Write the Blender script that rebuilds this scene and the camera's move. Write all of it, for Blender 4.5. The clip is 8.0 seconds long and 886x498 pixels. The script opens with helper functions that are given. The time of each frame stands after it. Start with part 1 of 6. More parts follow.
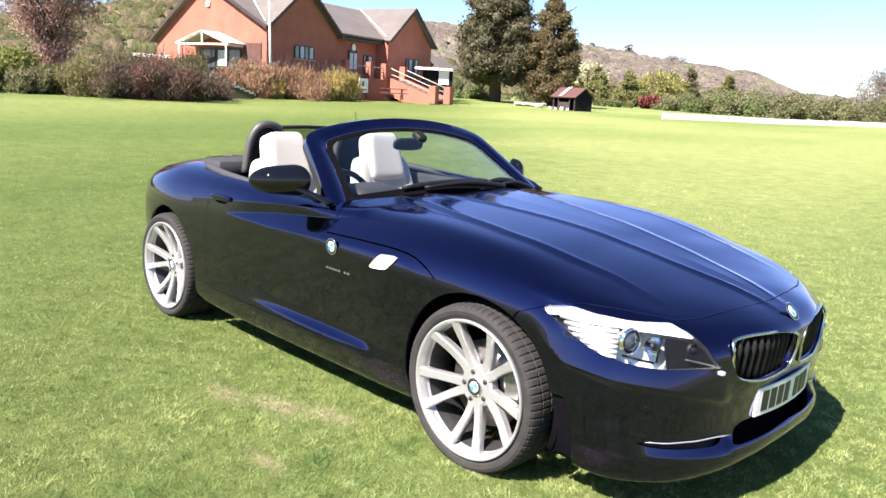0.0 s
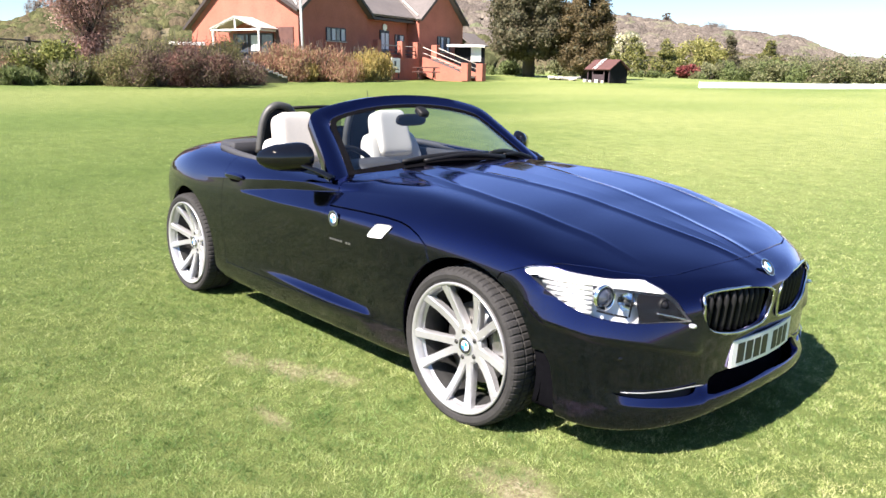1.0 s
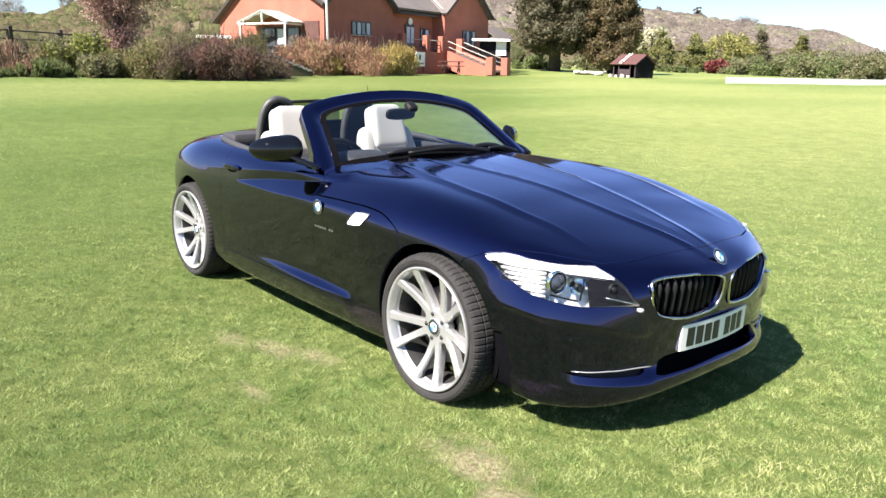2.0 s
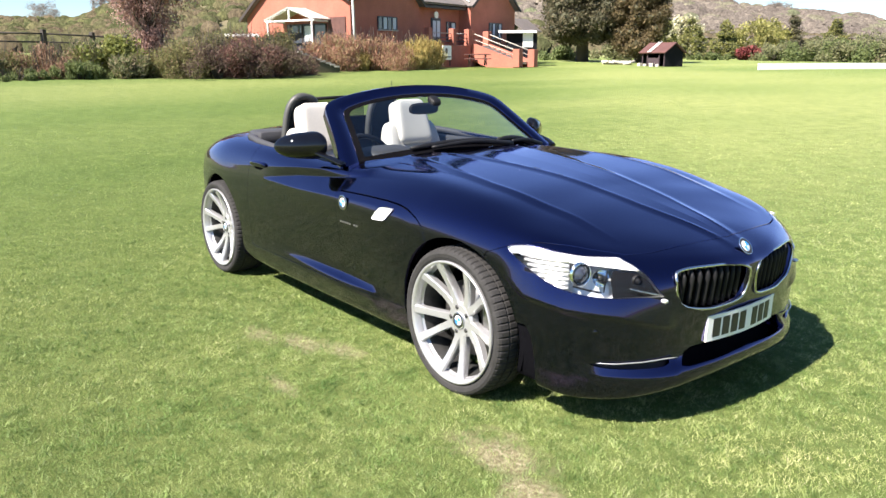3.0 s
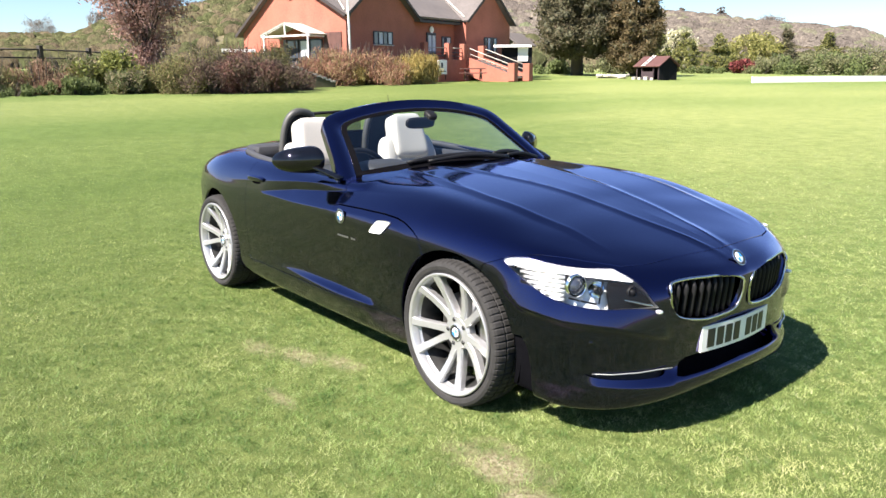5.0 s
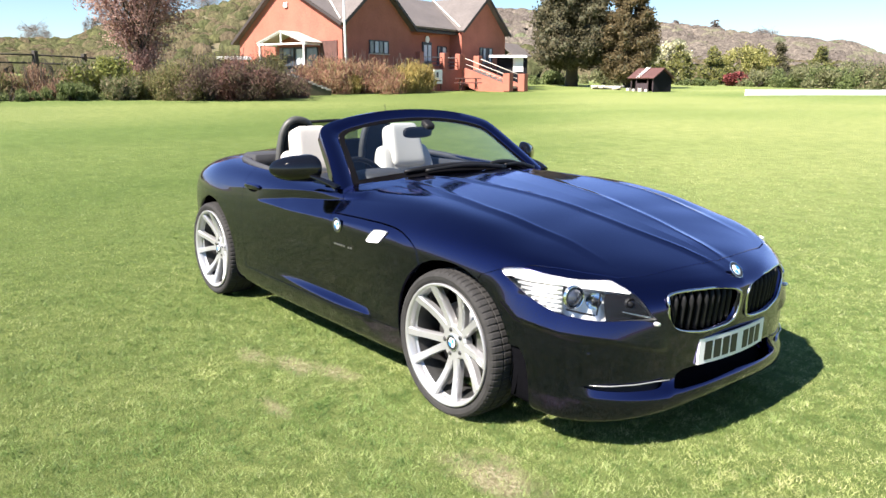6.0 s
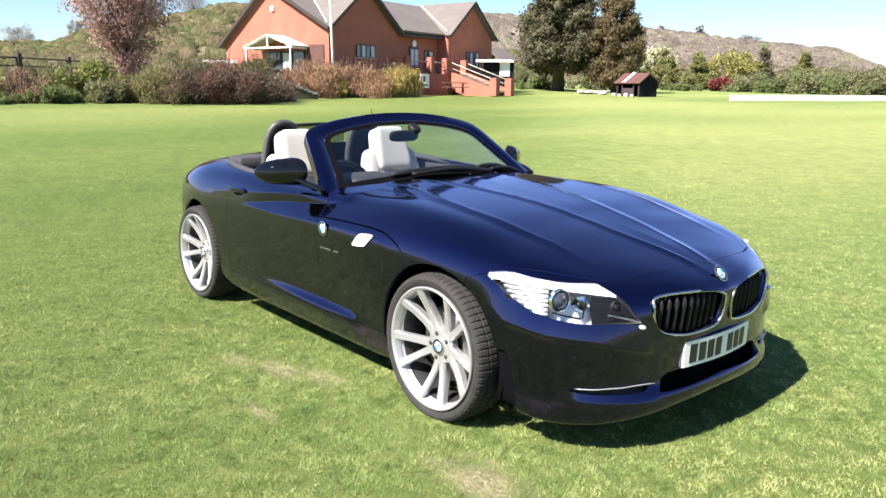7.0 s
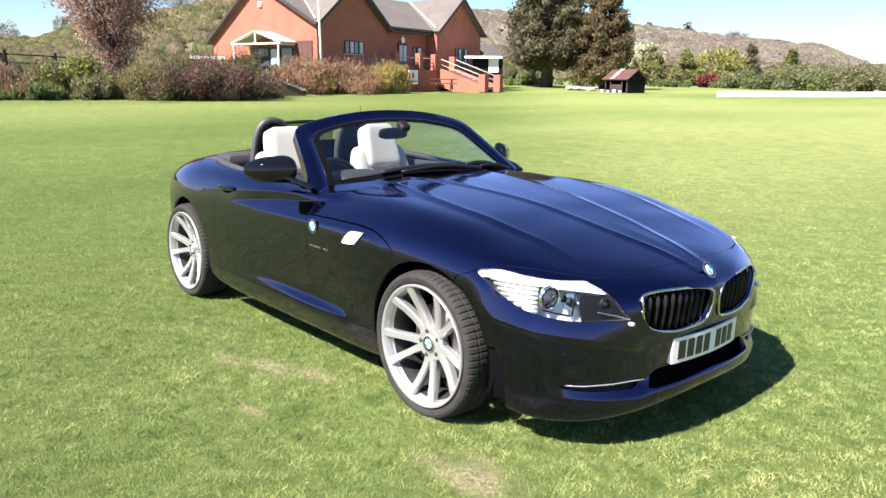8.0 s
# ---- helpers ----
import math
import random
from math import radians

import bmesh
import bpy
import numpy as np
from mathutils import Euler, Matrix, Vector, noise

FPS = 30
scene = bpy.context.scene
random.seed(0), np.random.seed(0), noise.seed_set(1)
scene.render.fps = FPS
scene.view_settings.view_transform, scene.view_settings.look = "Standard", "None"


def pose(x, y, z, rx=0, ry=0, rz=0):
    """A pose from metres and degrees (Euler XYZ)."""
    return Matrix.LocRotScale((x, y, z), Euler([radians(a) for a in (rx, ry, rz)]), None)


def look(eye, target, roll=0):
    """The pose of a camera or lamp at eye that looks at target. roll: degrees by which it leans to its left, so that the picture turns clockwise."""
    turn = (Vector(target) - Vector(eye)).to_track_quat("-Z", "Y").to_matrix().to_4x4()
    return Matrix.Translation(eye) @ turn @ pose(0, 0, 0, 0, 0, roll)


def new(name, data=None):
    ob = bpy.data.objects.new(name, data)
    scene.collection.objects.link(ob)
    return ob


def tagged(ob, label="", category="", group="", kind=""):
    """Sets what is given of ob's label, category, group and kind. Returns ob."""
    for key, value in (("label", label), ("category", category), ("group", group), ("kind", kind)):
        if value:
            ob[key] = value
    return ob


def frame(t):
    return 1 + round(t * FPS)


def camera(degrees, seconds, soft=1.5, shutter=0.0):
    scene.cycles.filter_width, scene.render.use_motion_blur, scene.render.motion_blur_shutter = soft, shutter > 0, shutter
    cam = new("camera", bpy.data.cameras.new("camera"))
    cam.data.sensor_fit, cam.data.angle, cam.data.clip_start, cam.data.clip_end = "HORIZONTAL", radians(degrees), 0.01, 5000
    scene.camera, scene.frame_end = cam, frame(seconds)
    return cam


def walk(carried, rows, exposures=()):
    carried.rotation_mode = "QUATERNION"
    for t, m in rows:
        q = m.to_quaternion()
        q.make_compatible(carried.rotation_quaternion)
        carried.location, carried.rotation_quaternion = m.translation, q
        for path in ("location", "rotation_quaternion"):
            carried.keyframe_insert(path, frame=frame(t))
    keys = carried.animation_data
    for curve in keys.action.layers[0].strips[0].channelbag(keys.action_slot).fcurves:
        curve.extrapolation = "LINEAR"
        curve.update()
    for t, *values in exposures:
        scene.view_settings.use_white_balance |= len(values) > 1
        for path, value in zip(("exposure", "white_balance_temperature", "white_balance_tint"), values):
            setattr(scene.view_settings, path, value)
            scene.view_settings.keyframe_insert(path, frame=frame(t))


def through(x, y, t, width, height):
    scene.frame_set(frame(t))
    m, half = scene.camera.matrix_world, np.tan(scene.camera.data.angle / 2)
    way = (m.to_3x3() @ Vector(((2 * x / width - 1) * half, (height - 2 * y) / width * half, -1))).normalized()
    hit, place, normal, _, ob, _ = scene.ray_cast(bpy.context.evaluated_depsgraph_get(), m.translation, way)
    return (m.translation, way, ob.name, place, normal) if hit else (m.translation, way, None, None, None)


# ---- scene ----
cam = camera(59.9, 8.0)
PATH = [
    (0, (1.833, -2.925, 1.385), (0.461, -1.522, 0.999), 3.1),
    (0.5, (1.953, -2.894, 1.379), (0.543, -1.537, 0.965), 1.5),
    (1, (2.099, -2.907, 1.382), (0.666, -1.585, 0.938), 1.0),
    (1.2, (2.188, -2.905, 1.384), (0.742, -1.6, 0.93), 0.6),
    (2.3, (2.421, -2.851, 1.405), (0.935, -1.596, 0.941), 1.2),
    (2.5, (2.424, -2.849, 1.406), (0.926, -1.61, 0.936), 0.7),
    (3, (2.428, -2.852, 1.404), (0.907, -1.644, 0.927), -0.1),
    (3.5, (2.426, -2.859, 1.396), (0.908, -1.65, 0.913), -0.4),
    (4, (2.432, -2.867, 1.402), (0.912, -1.659, 0.922), -0.6),
    (4.5, (2.443, -2.869, 1.409), (0.921, -1.658, 0.944), -0.6),
    (5, (2.452, -2.874, 1.408), (0.93, -1.653, 0.965), -0.3),
    (6.5, (2.43, -2.883, 1.411), (0.922, -1.636, 0.997), 0.5),
    (7, (2.434, -2.875, 1.406), (0.939, -1.611, 0.997), 0.5),
    (7.5, (2.435, -2.881, 1.41), (0.955, -1.601, 0.997), 0.5),
    (8, (2.436, -2.881, 1.413), (0.961, -1.597, 0.995), 0.5),
]
EXPOSURES = [(0.0, 1.98, 6500, 17), (1.0, 1.93, 6500, 16), (2.5, 1.84, 6500, 13), (5.0, 1.84, 6500, 13), (6.5, 1.86, 6500, 13), (8.0, 1.86, 6500, 13)]
walk(cam, [(t, look(eye, target, roll)) for t, eye, target, roll in PATH], EXPOSURES)

# ---- light ----
SUN_ELEVATION, SUN_TURN = 46.0, 178.0
world = bpy.data.worlds.new("sky")
scene.world = world
world.use_nodes = True
wn = world.node_tree
wn.nodes.clear()
sky = wn.nodes.new("ShaderNodeTexSky")
sky.sky_type, sky.sun_disc = "NISHITA", False
sky.sun_elevation, sky.sun_rotation = radians(SUN_ELEVATION), radians(SUN_TURN)
sky.air_density, sky.dust_density, sky.ozone_density = 1.0, 0.0, 6.0
bg = wn.nodes.new("ShaderNodeBackground")
bg.inputs["Strength"].default_value = 0.052
wout = wn.nodes.new("ShaderNodeOutputWorld")
wn.links.new(sky.outputs[0], bg.inputs[0])
wn.links.new(bg.outputs[0], wout.inputs[0])

lamp = bpy.data.lights.new("sun", "SUN")
lamp.energy, lamp.angle, lamp.color = 5.0, radians(0.53), (1.0, 0.93, 0.82)
sun = new("sun", lamp)
_e, _a = radians(SUN_ELEVATION), radians(SUN_TURN)
sun.matrix_world = look((60 * math.sin(_a) * math.cos(_e), 60 * math.cos(_a) * math.cos(_e), 60 * math.sin(_e)), (0, 0, 0))


# ---- materials ----
def node_mat(name):
    m = bpy.data.materials.new(name)
    m.use_nodes = True
    t = m.node_tree
    return m, t, t.nodes["Principled BSDF"]


def add(t, kind, **inputs):
    n = t.nodes.new(kind)
    for k, v in inputs.items():
        n.inputs[k.replace("_", " ")].default_value = v
    return n


def ramp(t, fac, stops):
    n = t.nodes.new("ShaderNodeValToRGB")
    while len(n.color_ramp.elements) < len(stops):
        n.color_ramp.elements.new(0.5)
    for e, (p, c) in zip(n.color_ramp.elements, stops):
        e.position, e.color = p, (*c, 1)
    t.links.new(fac, n.inputs[0])
    return n.outputs[0]


def blend(t, fac, a, b, mode="MIX"):
    n = t.nodes.new("ShaderNodeMix")
    n.data_type, n.blend_type = "RGBA", mode
    for sock, v in ((n.inputs[0], fac), (n.inputs[6], a), (n.inputs[7], b)):
        if isinstance(v, (int, float)):
            sock.default_value = v
        elif isinstance(v, tuple):
            sock.default_value = (*v, 1)
        else:
            t.links.new(v, sock)
    return n.outputs[2]


def plain(name, color, rough=0.5, metal=0.0, vary=0.15, scale=40.0, bump=0.0, coat=0.0, spec=0.5, distance=0.002):
    """A surface of one colour with grain at two scales and a little relief."""
    m, t, p = node_mat(name)
    co = add(t, "ShaderNodeTexCoord")
    fine, broad = add(t, "ShaderNodeTexNoise", Scale=scale, Detail=6.0), add(t, "ShaderNodeTexNoise", Scale=scale / 9, Detail=3.0)
    for n in (fine, broad):
        t.links.new(co.outputs["Object"], n.inputs["Vector"])
    s = add(t, "ShaderNodeMath")
    s.operation = "MULTIPLY_ADD"
    t.links.new(fine.outputs[0], s.inputs[0])
    s.inputs[1].default_value = 0.5
    half = add(t, "ShaderNodeMath")
    half.operation = "MULTIPLY"
    t.links.new(broad.outputs[0], half.inputs[0])
    half.inputs[1].default_value = 0.5
    t.links.new(half.outputs[0], s.inputs[2])
    lo, hi = tuple(c * (1 - vary) for c in color), tuple(min(1, c * (1 + vary)) for c in color)
    t.links.new(ramp(t, s.outputs[0], [(0.3, lo), (0.7, hi)]), p.inputs["Base Color"])
    p.inputs["Roughness"].default_value, p.inputs["Metallic"].default_value = rough, metal
    p.inputs["Coat Weight"].default_value, p.inputs["Specular IOR Level"].default_value = coat, spec
    p.inputs["Coat Roughness"].default_value = 0.03
    if bump:
        b = add(t, "ShaderNodeBump", Strength=bump, Distance=distance)
        t.links.new(fine.outputs[0], b.inputs["Height"])
        t.links.new(b.outputs[0], p.inputs["Normal"])
    return m


def leafy(name, stops, rough=0.6, through=0.3):
    """Leaves or twigs whose colour changes from piece to piece."""
    m, t, p = node_mat(name)
    g = add(t, "ShaderNodeNewGeometry")
    t.links.new(ramp(t, g.outputs["Random Per Island"], stops), p.inputs["Base Color"])
    p.inputs["Roughness"].default_value = rough
    p.inputs["Specular IOR Level"].default_value = 0.25
    out = t.nodes["Material Output"]
    tr = add(t, "ShaderNodeBsdfTranslucent")
    t.links.new(p.inputs["Base Color"].links[0].from_socket, tr.inputs[0])
    mx = add(t, "ShaderNodeMixShader", Fac=through)
    t.links.new(p.outputs[0], mx.inputs[1])
    t.links.new(tr.outputs[0], mx.inputs[2])
    t.links.new(mx.outputs[0], out.inputs[0])
    return m


def clear(name, tint, ior=1.45, rough=0.0):
    """A thin clear pane: it lets light straight through and mirrors by Fresnel."""
    m, t, p = node_mat(name)
    t.nodes.remove(p)
    f = add(t, "ShaderNodeFresnel", IOR=ior)
    a, b = add(t, "ShaderNodeBsdfTransparent"), add(t, "ShaderNodeBsdfGlossy", Roughness=rough)
    a.inputs[0].default_value = (*tint, 1)
    mx = add(t, "ShaderNodeMixShader")
    t.links.new(f.outputs[0], mx.inputs[0])
    t.links.new(a.outputs[0], mx.inputs[1])
    t.links.new(b.outputs[0], mx.inputs[2])
    t.links.new(mx.outputs[0], t.nodes["Material Output"].inputs[0])
    return m


def paint_mat():
    """Dark metallic flakes under a clear blue-tinted lacquer that mirrors by Fresnel."""
    m, t, p = node_mat("car_paint")
    co = add(t, "ShaderNodeTexCoord")
    fl = add(t, "ShaderNodeTexVoronoi", Scale=1400.0)
    t.links.new(co.outputs["Object"], fl.inputs["Vector"])
    t.links.new(ramp(t, fl.outputs["Color"], [(0.2, (0.004, 0.0085, 0.036)), (0.9, (0.008, 0.016, 0.070))]), p.inputs["Base Color"])
    p.inputs["Metallic"].default_value, p.inputs["Roughness"].default_value = 1.0, 0.11
    n = add(t, "ShaderNodeTexNoise", Scale=260.0, Detail=2.0)
    t.links.new(co.outputs["Object"], n.inputs["Vector"])
    b = add(t, "ShaderNodeBump", Strength=0.02, Distance=0.0005)
    t.links.new(n.outputs[0], b.inputs["Height"])
    f = add(t, "ShaderNodeFresnel", IOR=1.70)
    g = add(t, "ShaderNodeBsdfGlossy", Roughness=0.008)
    g.inputs[0].default_value = (0.69, 0.59, 0.98, 1)
    t.links.new(b.outputs[0], g.inputs["Normal"])
    mx = add(t, "ShaderNodeMixShader")
    t.links.new(f.outputs[0], mx.inputs[0])
    t.links.new(p.outputs[0], mx.inputs[1])
    t.links.new(g.outputs[0], mx.inputs[2])
    t.links.new(mx.outputs[0], t.nodes["Material Output"].inputs[0])
    return m


PAINT = paint_mat()
BLACK = plain("black_plastic", (0.009, 0.009, 0.010), 0.5, bump=0.2, scale=300, spec=0.2)
DARK = plain("dark_void", (0.004, 0.004, 0.005), 0.9, vary=0.3, spec=0.0)
RUBBER = plain("tyre_rubber", (0.027, 0.026, 0.026), 0.8, vary=0.35, bump=0.3, scale=180, spec=0.25)
ALLOY = plain("silver_alloy", (0.43, 0.43, 0.445), 0.36, metal=0.6, vary=0.08, scale=60, coat=0.4)
CHROME = plain("chrome", (0.85, 0.86, 0.88), 0.1, metal=1.0, vary=0.04)
SATIN = plain("satin_silver", (0.86, 0.86, 0.87), 0.3, metal=0.7, vary=0.04, coat=0.3)
# rim's inside with the shade behind the spokes in its colour; also bolts, bulb
BARREL = plain("dark_barrel", (0.045, 0.045, 0.045), 0.5, metal=0.5, vary=0.3)
STEEL = plain("brake_steel", (0.28, 0.27, 0.26), 0.4, metal=0.9, vary=0.25)
CREAM = plain("cream_leather", (0.53, 0.50, 0.455), 0.5, vary=0.06, scale=90, bump=0.25)
CABIN = plain("charcoal_cabin", (0.034, 0.034, 0.038), 0.6, vary=0.25, bump=0.3, scale=220)
WHITE = plain("white_plate", (0.80, 0.80, 0.79), 0.4, vary=0.03)
INK = plain("black_ink", (0.015, 0.015, 0.017), 0.45)
BLUE = plain("badge_blue", (0.02, 0.20, 0.55), 0.3, coat=0.6)
BADGE_WHITE = plain("badge_white", (0.85, 0.86, 0.88), 0.3, coat=0.6)
GLASS = clear("windscreen_glass", (0.72, 0.79, 0.83), 1.78)
LENS = clear("headlamp_glass", (0.93, 0.95, 0.96), 1.3)
MIRROR = plain("mirror_silver", (0.9, 0.9, 0.9), 0.02, metal=1.0, vary=0.0)


# ---- mesh helpers ----
def mesh_of(name, verts, faces, smooth=True, normals=None):
    me = bpy.data.meshes.new(name)
    V = np.asarray(verts, dtype=np.float32)
    if isinstance(faces, np.ndarray):
        k = faces.shape[1]
        me.vertices.add(len(V))
        me.vertices.foreach_set("co", V.ravel())
        me.loops.add(faces.size)
        me.loops.foreach_set("vertex_index", faces.astype(np.int32).ravel())
        me.polygons.add(len(faces))
        me.polygons.foreach_set("loop_start", np.arange(0, faces.size, k, dtype=np.int32))
        me.update(calc_edges=True)
    else:
        me.from_pydata([tuple(map(float, v)) for v in V], [], [tuple(map(int, f)) for f in faces])
    me.validate()
    me.polygons.foreach_set("use_smooth", np.full(len(me.polygons), smooth))
    if normals is not None:
        me.normals_split_custom_set_from_vertices(np.asarray(normals, dtype=float).tolist())
    me.update()
    return me


def piece(name, verts, faces, material, parent=None, label="", smooth=True, normals=None):
    """One mesh object from vertices and faces, under a thing or a part."""
    ob = new(name, mesh_of(name, verts, faces, smooth, normals))
    ob.data.materials.append(material)
    ob.parent = parent
    return tagged(ob, label)


def outward(ob):
    """Turns the faces of a closed mesh outwards."""
    b = bmesh.new()
    b.from_mesh(ob.data)
    bmesh.ops.recalc_face_normals(b, faces=b.faces)
    b.to_mesh(ob.data)
    b.free()
    return ob


def part(name, bm, material, parent=None, label="", smooth=False):
    """Links a bmesh as one mesh object under a thing or a part."""
    me = bpy.data.meshes.new(name)
    bm.normal_update()
    bm.to_mesh(me)
    bm.free()
    if smooth:
        me.polygons.foreach_set("use_smooth", np.full(len(me.polygons), True))
        me.set_sharp_from_angle(angle=radians(38))
    ob = new(name, me)
    me.materials.append(material)
    ob.parent = parent
    return tagged(ob, label)


def thing(name, place=(0, 0, 0), turn=0.0, label="", category="", group="", kind=""):
    ob = new(name)
    ob.empty_display_size = 0.1
    ob.matrix_basis = pose(*place, 0, 0, turn)
    return tagged(ob, label, category, group, kind)


def box(size, at=(0, 0, 0), rot=(0, 0, 0), bevel=0.0, seg=2, bm=None):
    b = bm or bmesh.new()
    made = bmesh.ops.create_cube(b, size=1.0)["verts"]
    m = pose(*at, *rot) @ Matrix.Diagonal((*size, 1))
    if bevel:
        bmesh.ops.scale(b, vec=size, verts=made)
        edges = list({e for v in made for e in v.link_edges})
        res = bmesh.ops.bevel(b, geom=edges, offset=bevel, segments=seg, affect="EDGES", profile=0.5)
        made = list({v for v in res["verts"]} | {v for v in made if v.is_valid})
        m = pose(*at, *rot)
    bmesh.ops.transform(b, matrix=m, verts=made)
    return b


def lathe(profile, n=48, axis="y"):
    """Turns (radius, offset) pairs about the y axis."""
    P = np.array(profile)
    a = np.linspace(0, 2 * np.pi, n, endpoint=False)
    V = np.stack([np.outer(np.cos(a), P[:, 0]), np.broadcast_to(P[:, 1], (n, len(P))), np.outer(np.sin(a), P[:, 0])], -1)
    k = len(P)
    F = [(i * k + j, i * k + j + 1, ((i + 1) % n) * k + j + 1, ((i + 1) % n) * k + j) for i in range(n) for j in range(k - 1)]
    return V.reshape(-1, 3), np.array(F)


def tube(path, radius, n=8, closed=False, flat=1.0):
    """A round bar along a path; radius may be a list."""
    P = np.array(path, float)
    R = np.broadcast_to(np.array(radius, float), (len(P),))
    T = np.roll(P, -1, 0) - np.roll(P, 1, 0)
    if not closed:
        T[0], T[-1] = P[1] - P[0], P[-1] - P[-2]
    T /= np.linalg.norm(T, axis=1)[:, None] + 1e-9
    up = np.array([0.02, 0.03, 1.0]) if abs(T[:, 2]).mean() < 0.8 else np.array([1.0, 0.05, 0.02])
    A = np.cross(T, up)
    A /= np.linalg.norm(A, axis=1)[:, None]
    B = np.cross(T, A)
    a = np.linspace(0, 2 * np.pi, n, endpoint=False)
    V = P[:, None] + R[:, None, None] * (np.cos(a)[None, :, None] * A[:, None] + flat * np.sin(a)[None, :, None] * B[:, None])
    k, m = len(P), len(P) if closed else len(P) - 1
    F = [(i * n + j, i * n + (j + 1) % n, ((i + 1) % k) * n + (j + 1) % n, ((i + 1) % k) * n + j) for i in range(m) for j in range(n)]
    V = V.reshape(-1, 3)
    if not closed:
        V = np.concatenate([V, P[:1], P[-1:]])
        c0, c1 = len(V) - 2, len(V) - 1
        F += [(c0, (j + 1) % n, j, j) for j in range(n)] + [(c1, (k - 1) * n + j, (k - 1) * n + (j + 1) % n, (k - 1) * n + (j + 1) % n) for j in range(n)]
        F = [f if f[2] != f[3] else f[:3] for f in F]
    return V, F


def joined(items):
    """Several (vertices, faces) as one."""
    Vs, Fs, o = [], [], 0
    for V, F in items:
        Vs.append(np.asarray(V))
        Fs += [tuple(int(i) + o for i in f) for f in F]
        o += len(V)
    return np.concatenate(Vs), Fs


def spline(P, per, closed=False):
    """Catmull-Rom through the points, per steps a stretch, along the first axis."""
    P = np.asarray(P, float)
    if closed:
        Q = np.concatenate([P[-1:], P, P[:2]])
    else:
        Q = np.concatenate([2 * P[:1] - P[1:2], P, 2 * P[-1:] - P[-2:-1]])
    out = []
    for i in range(len(Q) - 3):
        a, b, c, d = Q[i:i + 4]
        for k in range(per):
            u = k / per
            out.append(0.5 * (2 * b + (c - a) * u + (2 * a - 5 * b + 4 * c - d) * u * u + (3 * b - a - 3 * c + d) * u ** 3))
    if not closed:
        out.append(P[-1])
    return np.array(out)


def inside(P, poly):
    """Signed distance of 2D points to a polygon, positive inside."""
    A = np.asarray(poly, float)
    B = np.roll(A, -1, 0)
    best = np.full(len(P), 1e9)
    odd = np.zeros(len(P), bool)
    for (ax, ay), (bx, by) in zip(A, B):
        ex, ey = bx - ax, by - ay
        h = np.clip(((P[:, 0] - ax) * ex + (P[:, 1] - ay) * ey) / (ex * ex + ey * ey + 1e-12), 0, 1)
        best = np.minimum(best, np.hypot(P[:, 0] - ax - h * ex, P[:, 1] - ay - h * ey))
        cross = ((ay > P[:, 1]) != (by > P[:, 1])) & (P[:, 0] < ex * (P[:, 1] - ay) / (by - ay + 1e-12) + ax)
        odd ^= cross
    return np.where(odd, best, -best)


def clip(S, fn):
    """Keeps the part of a triangle sheet (places, normals, faces) where fn(places) is positive."""
    V, N, F = S
    if not len(F):
        return S
    g = fn(V)
    on = g > 0
    cnt = on[F].sum(1)
    keep = [F[cnt == 3]]
    nv, nn, cut, extra = [], [], {}, []

    def mid(a, b):
        key = (a, b) if a < b else (b, a)
        if key not in cut:
            u = g[a] / (g[a] - g[b])
            nv.append(V[a] + u * (V[b] - V[a]))
            nn.append(N[a] + u * (N[b] - N[a]))
            cut[key] = len(V) + len(nv) - 1
        return cut[key]

    for f in F[(cnt == 1) | (cnt == 2)]:
        f = [int(i) for i in f]
        if on[f].sum() == 1:
            i = [k for k in range(3) if on[f[k]]][0]
            a, b, c = f[i], f[(i + 1) % 3], f[(i + 2) % 3]
            extra.append((a, mid(a, b), mid(a, c)))
        else:
            i = [k for k in range(3) if not on[f[k]]][0]
            a, b, c = f[i], f[(i + 1) % 3], f[(i + 2) % 3]
            p, q = mid(a, b), mid(a, c)
            extra += [(p, b, c), (p, c, q)]
    if extra:
        keep.append(np.array(extra))
        V, N = np.concatenate([V, np.array(nv)]), np.concatenate([N, np.array(nn)])
    F = np.concatenate(keep)
    used = np.unique(F)
    back = np.full(len(V), -1)
    back[used] = np.arange(len(used))
    return V[used], N[used], back[F]


def rim_of(F):
    """The directed edges on the border of a sheet."""
    E = np.concatenate([F[:, [0, 1]], F[:, [1, 2]], F[:, [2, 0]]])
    have = {(int(a), int(b)) for a, b in E}
    return [(a, b) for a, b in have if (b, a) not in have]


def flanged(S, depth=0.018):
    """Turns the sheet's border inwards, so that a panel has an edge."""
    V, N, F = S
    n = N / (np.linalg.norm(N, axis=1)[:, None] + 1e-9)
    nv, nn, nf = [], [], []
    for a, b in rim_of(F):
        if abs(V[a][1]) < 1e-4 and abs(V[b][1]) < 1e-4:
            continue
        side = np.cross(V[b] - V[a], n[a])
        side /= np.linalg.norm(side) + 1e-9
        o = len(V) + len(nv)
        nv += [V[a], V[b], V[b] - n[b] * depth, V[a] - n[a] * depth]
        nn += [n[a] + side, n[b] + side, side, side]
        nf += [(o + 1, o, o + 3), (o + 1, o + 3, o + 2)]
    if not nf:
        return S
    return np.concatenate([V, np.array(nv)]), np.concatenate([n, np.array(nn)]), np.concatenate([F, np.array(nf)])


def mirrored(S):
    V, N, F = S
    return V * [1, -1, 1], N * [1, -1, 1], F[:, ::-1]


def both(S):
    m = mirrored(S)
    return np.concatenate([S[0], m[0]]), np.concatenate([S[1], m[1]]), np.concatenate([S[2], m[2] + len(S[0])])


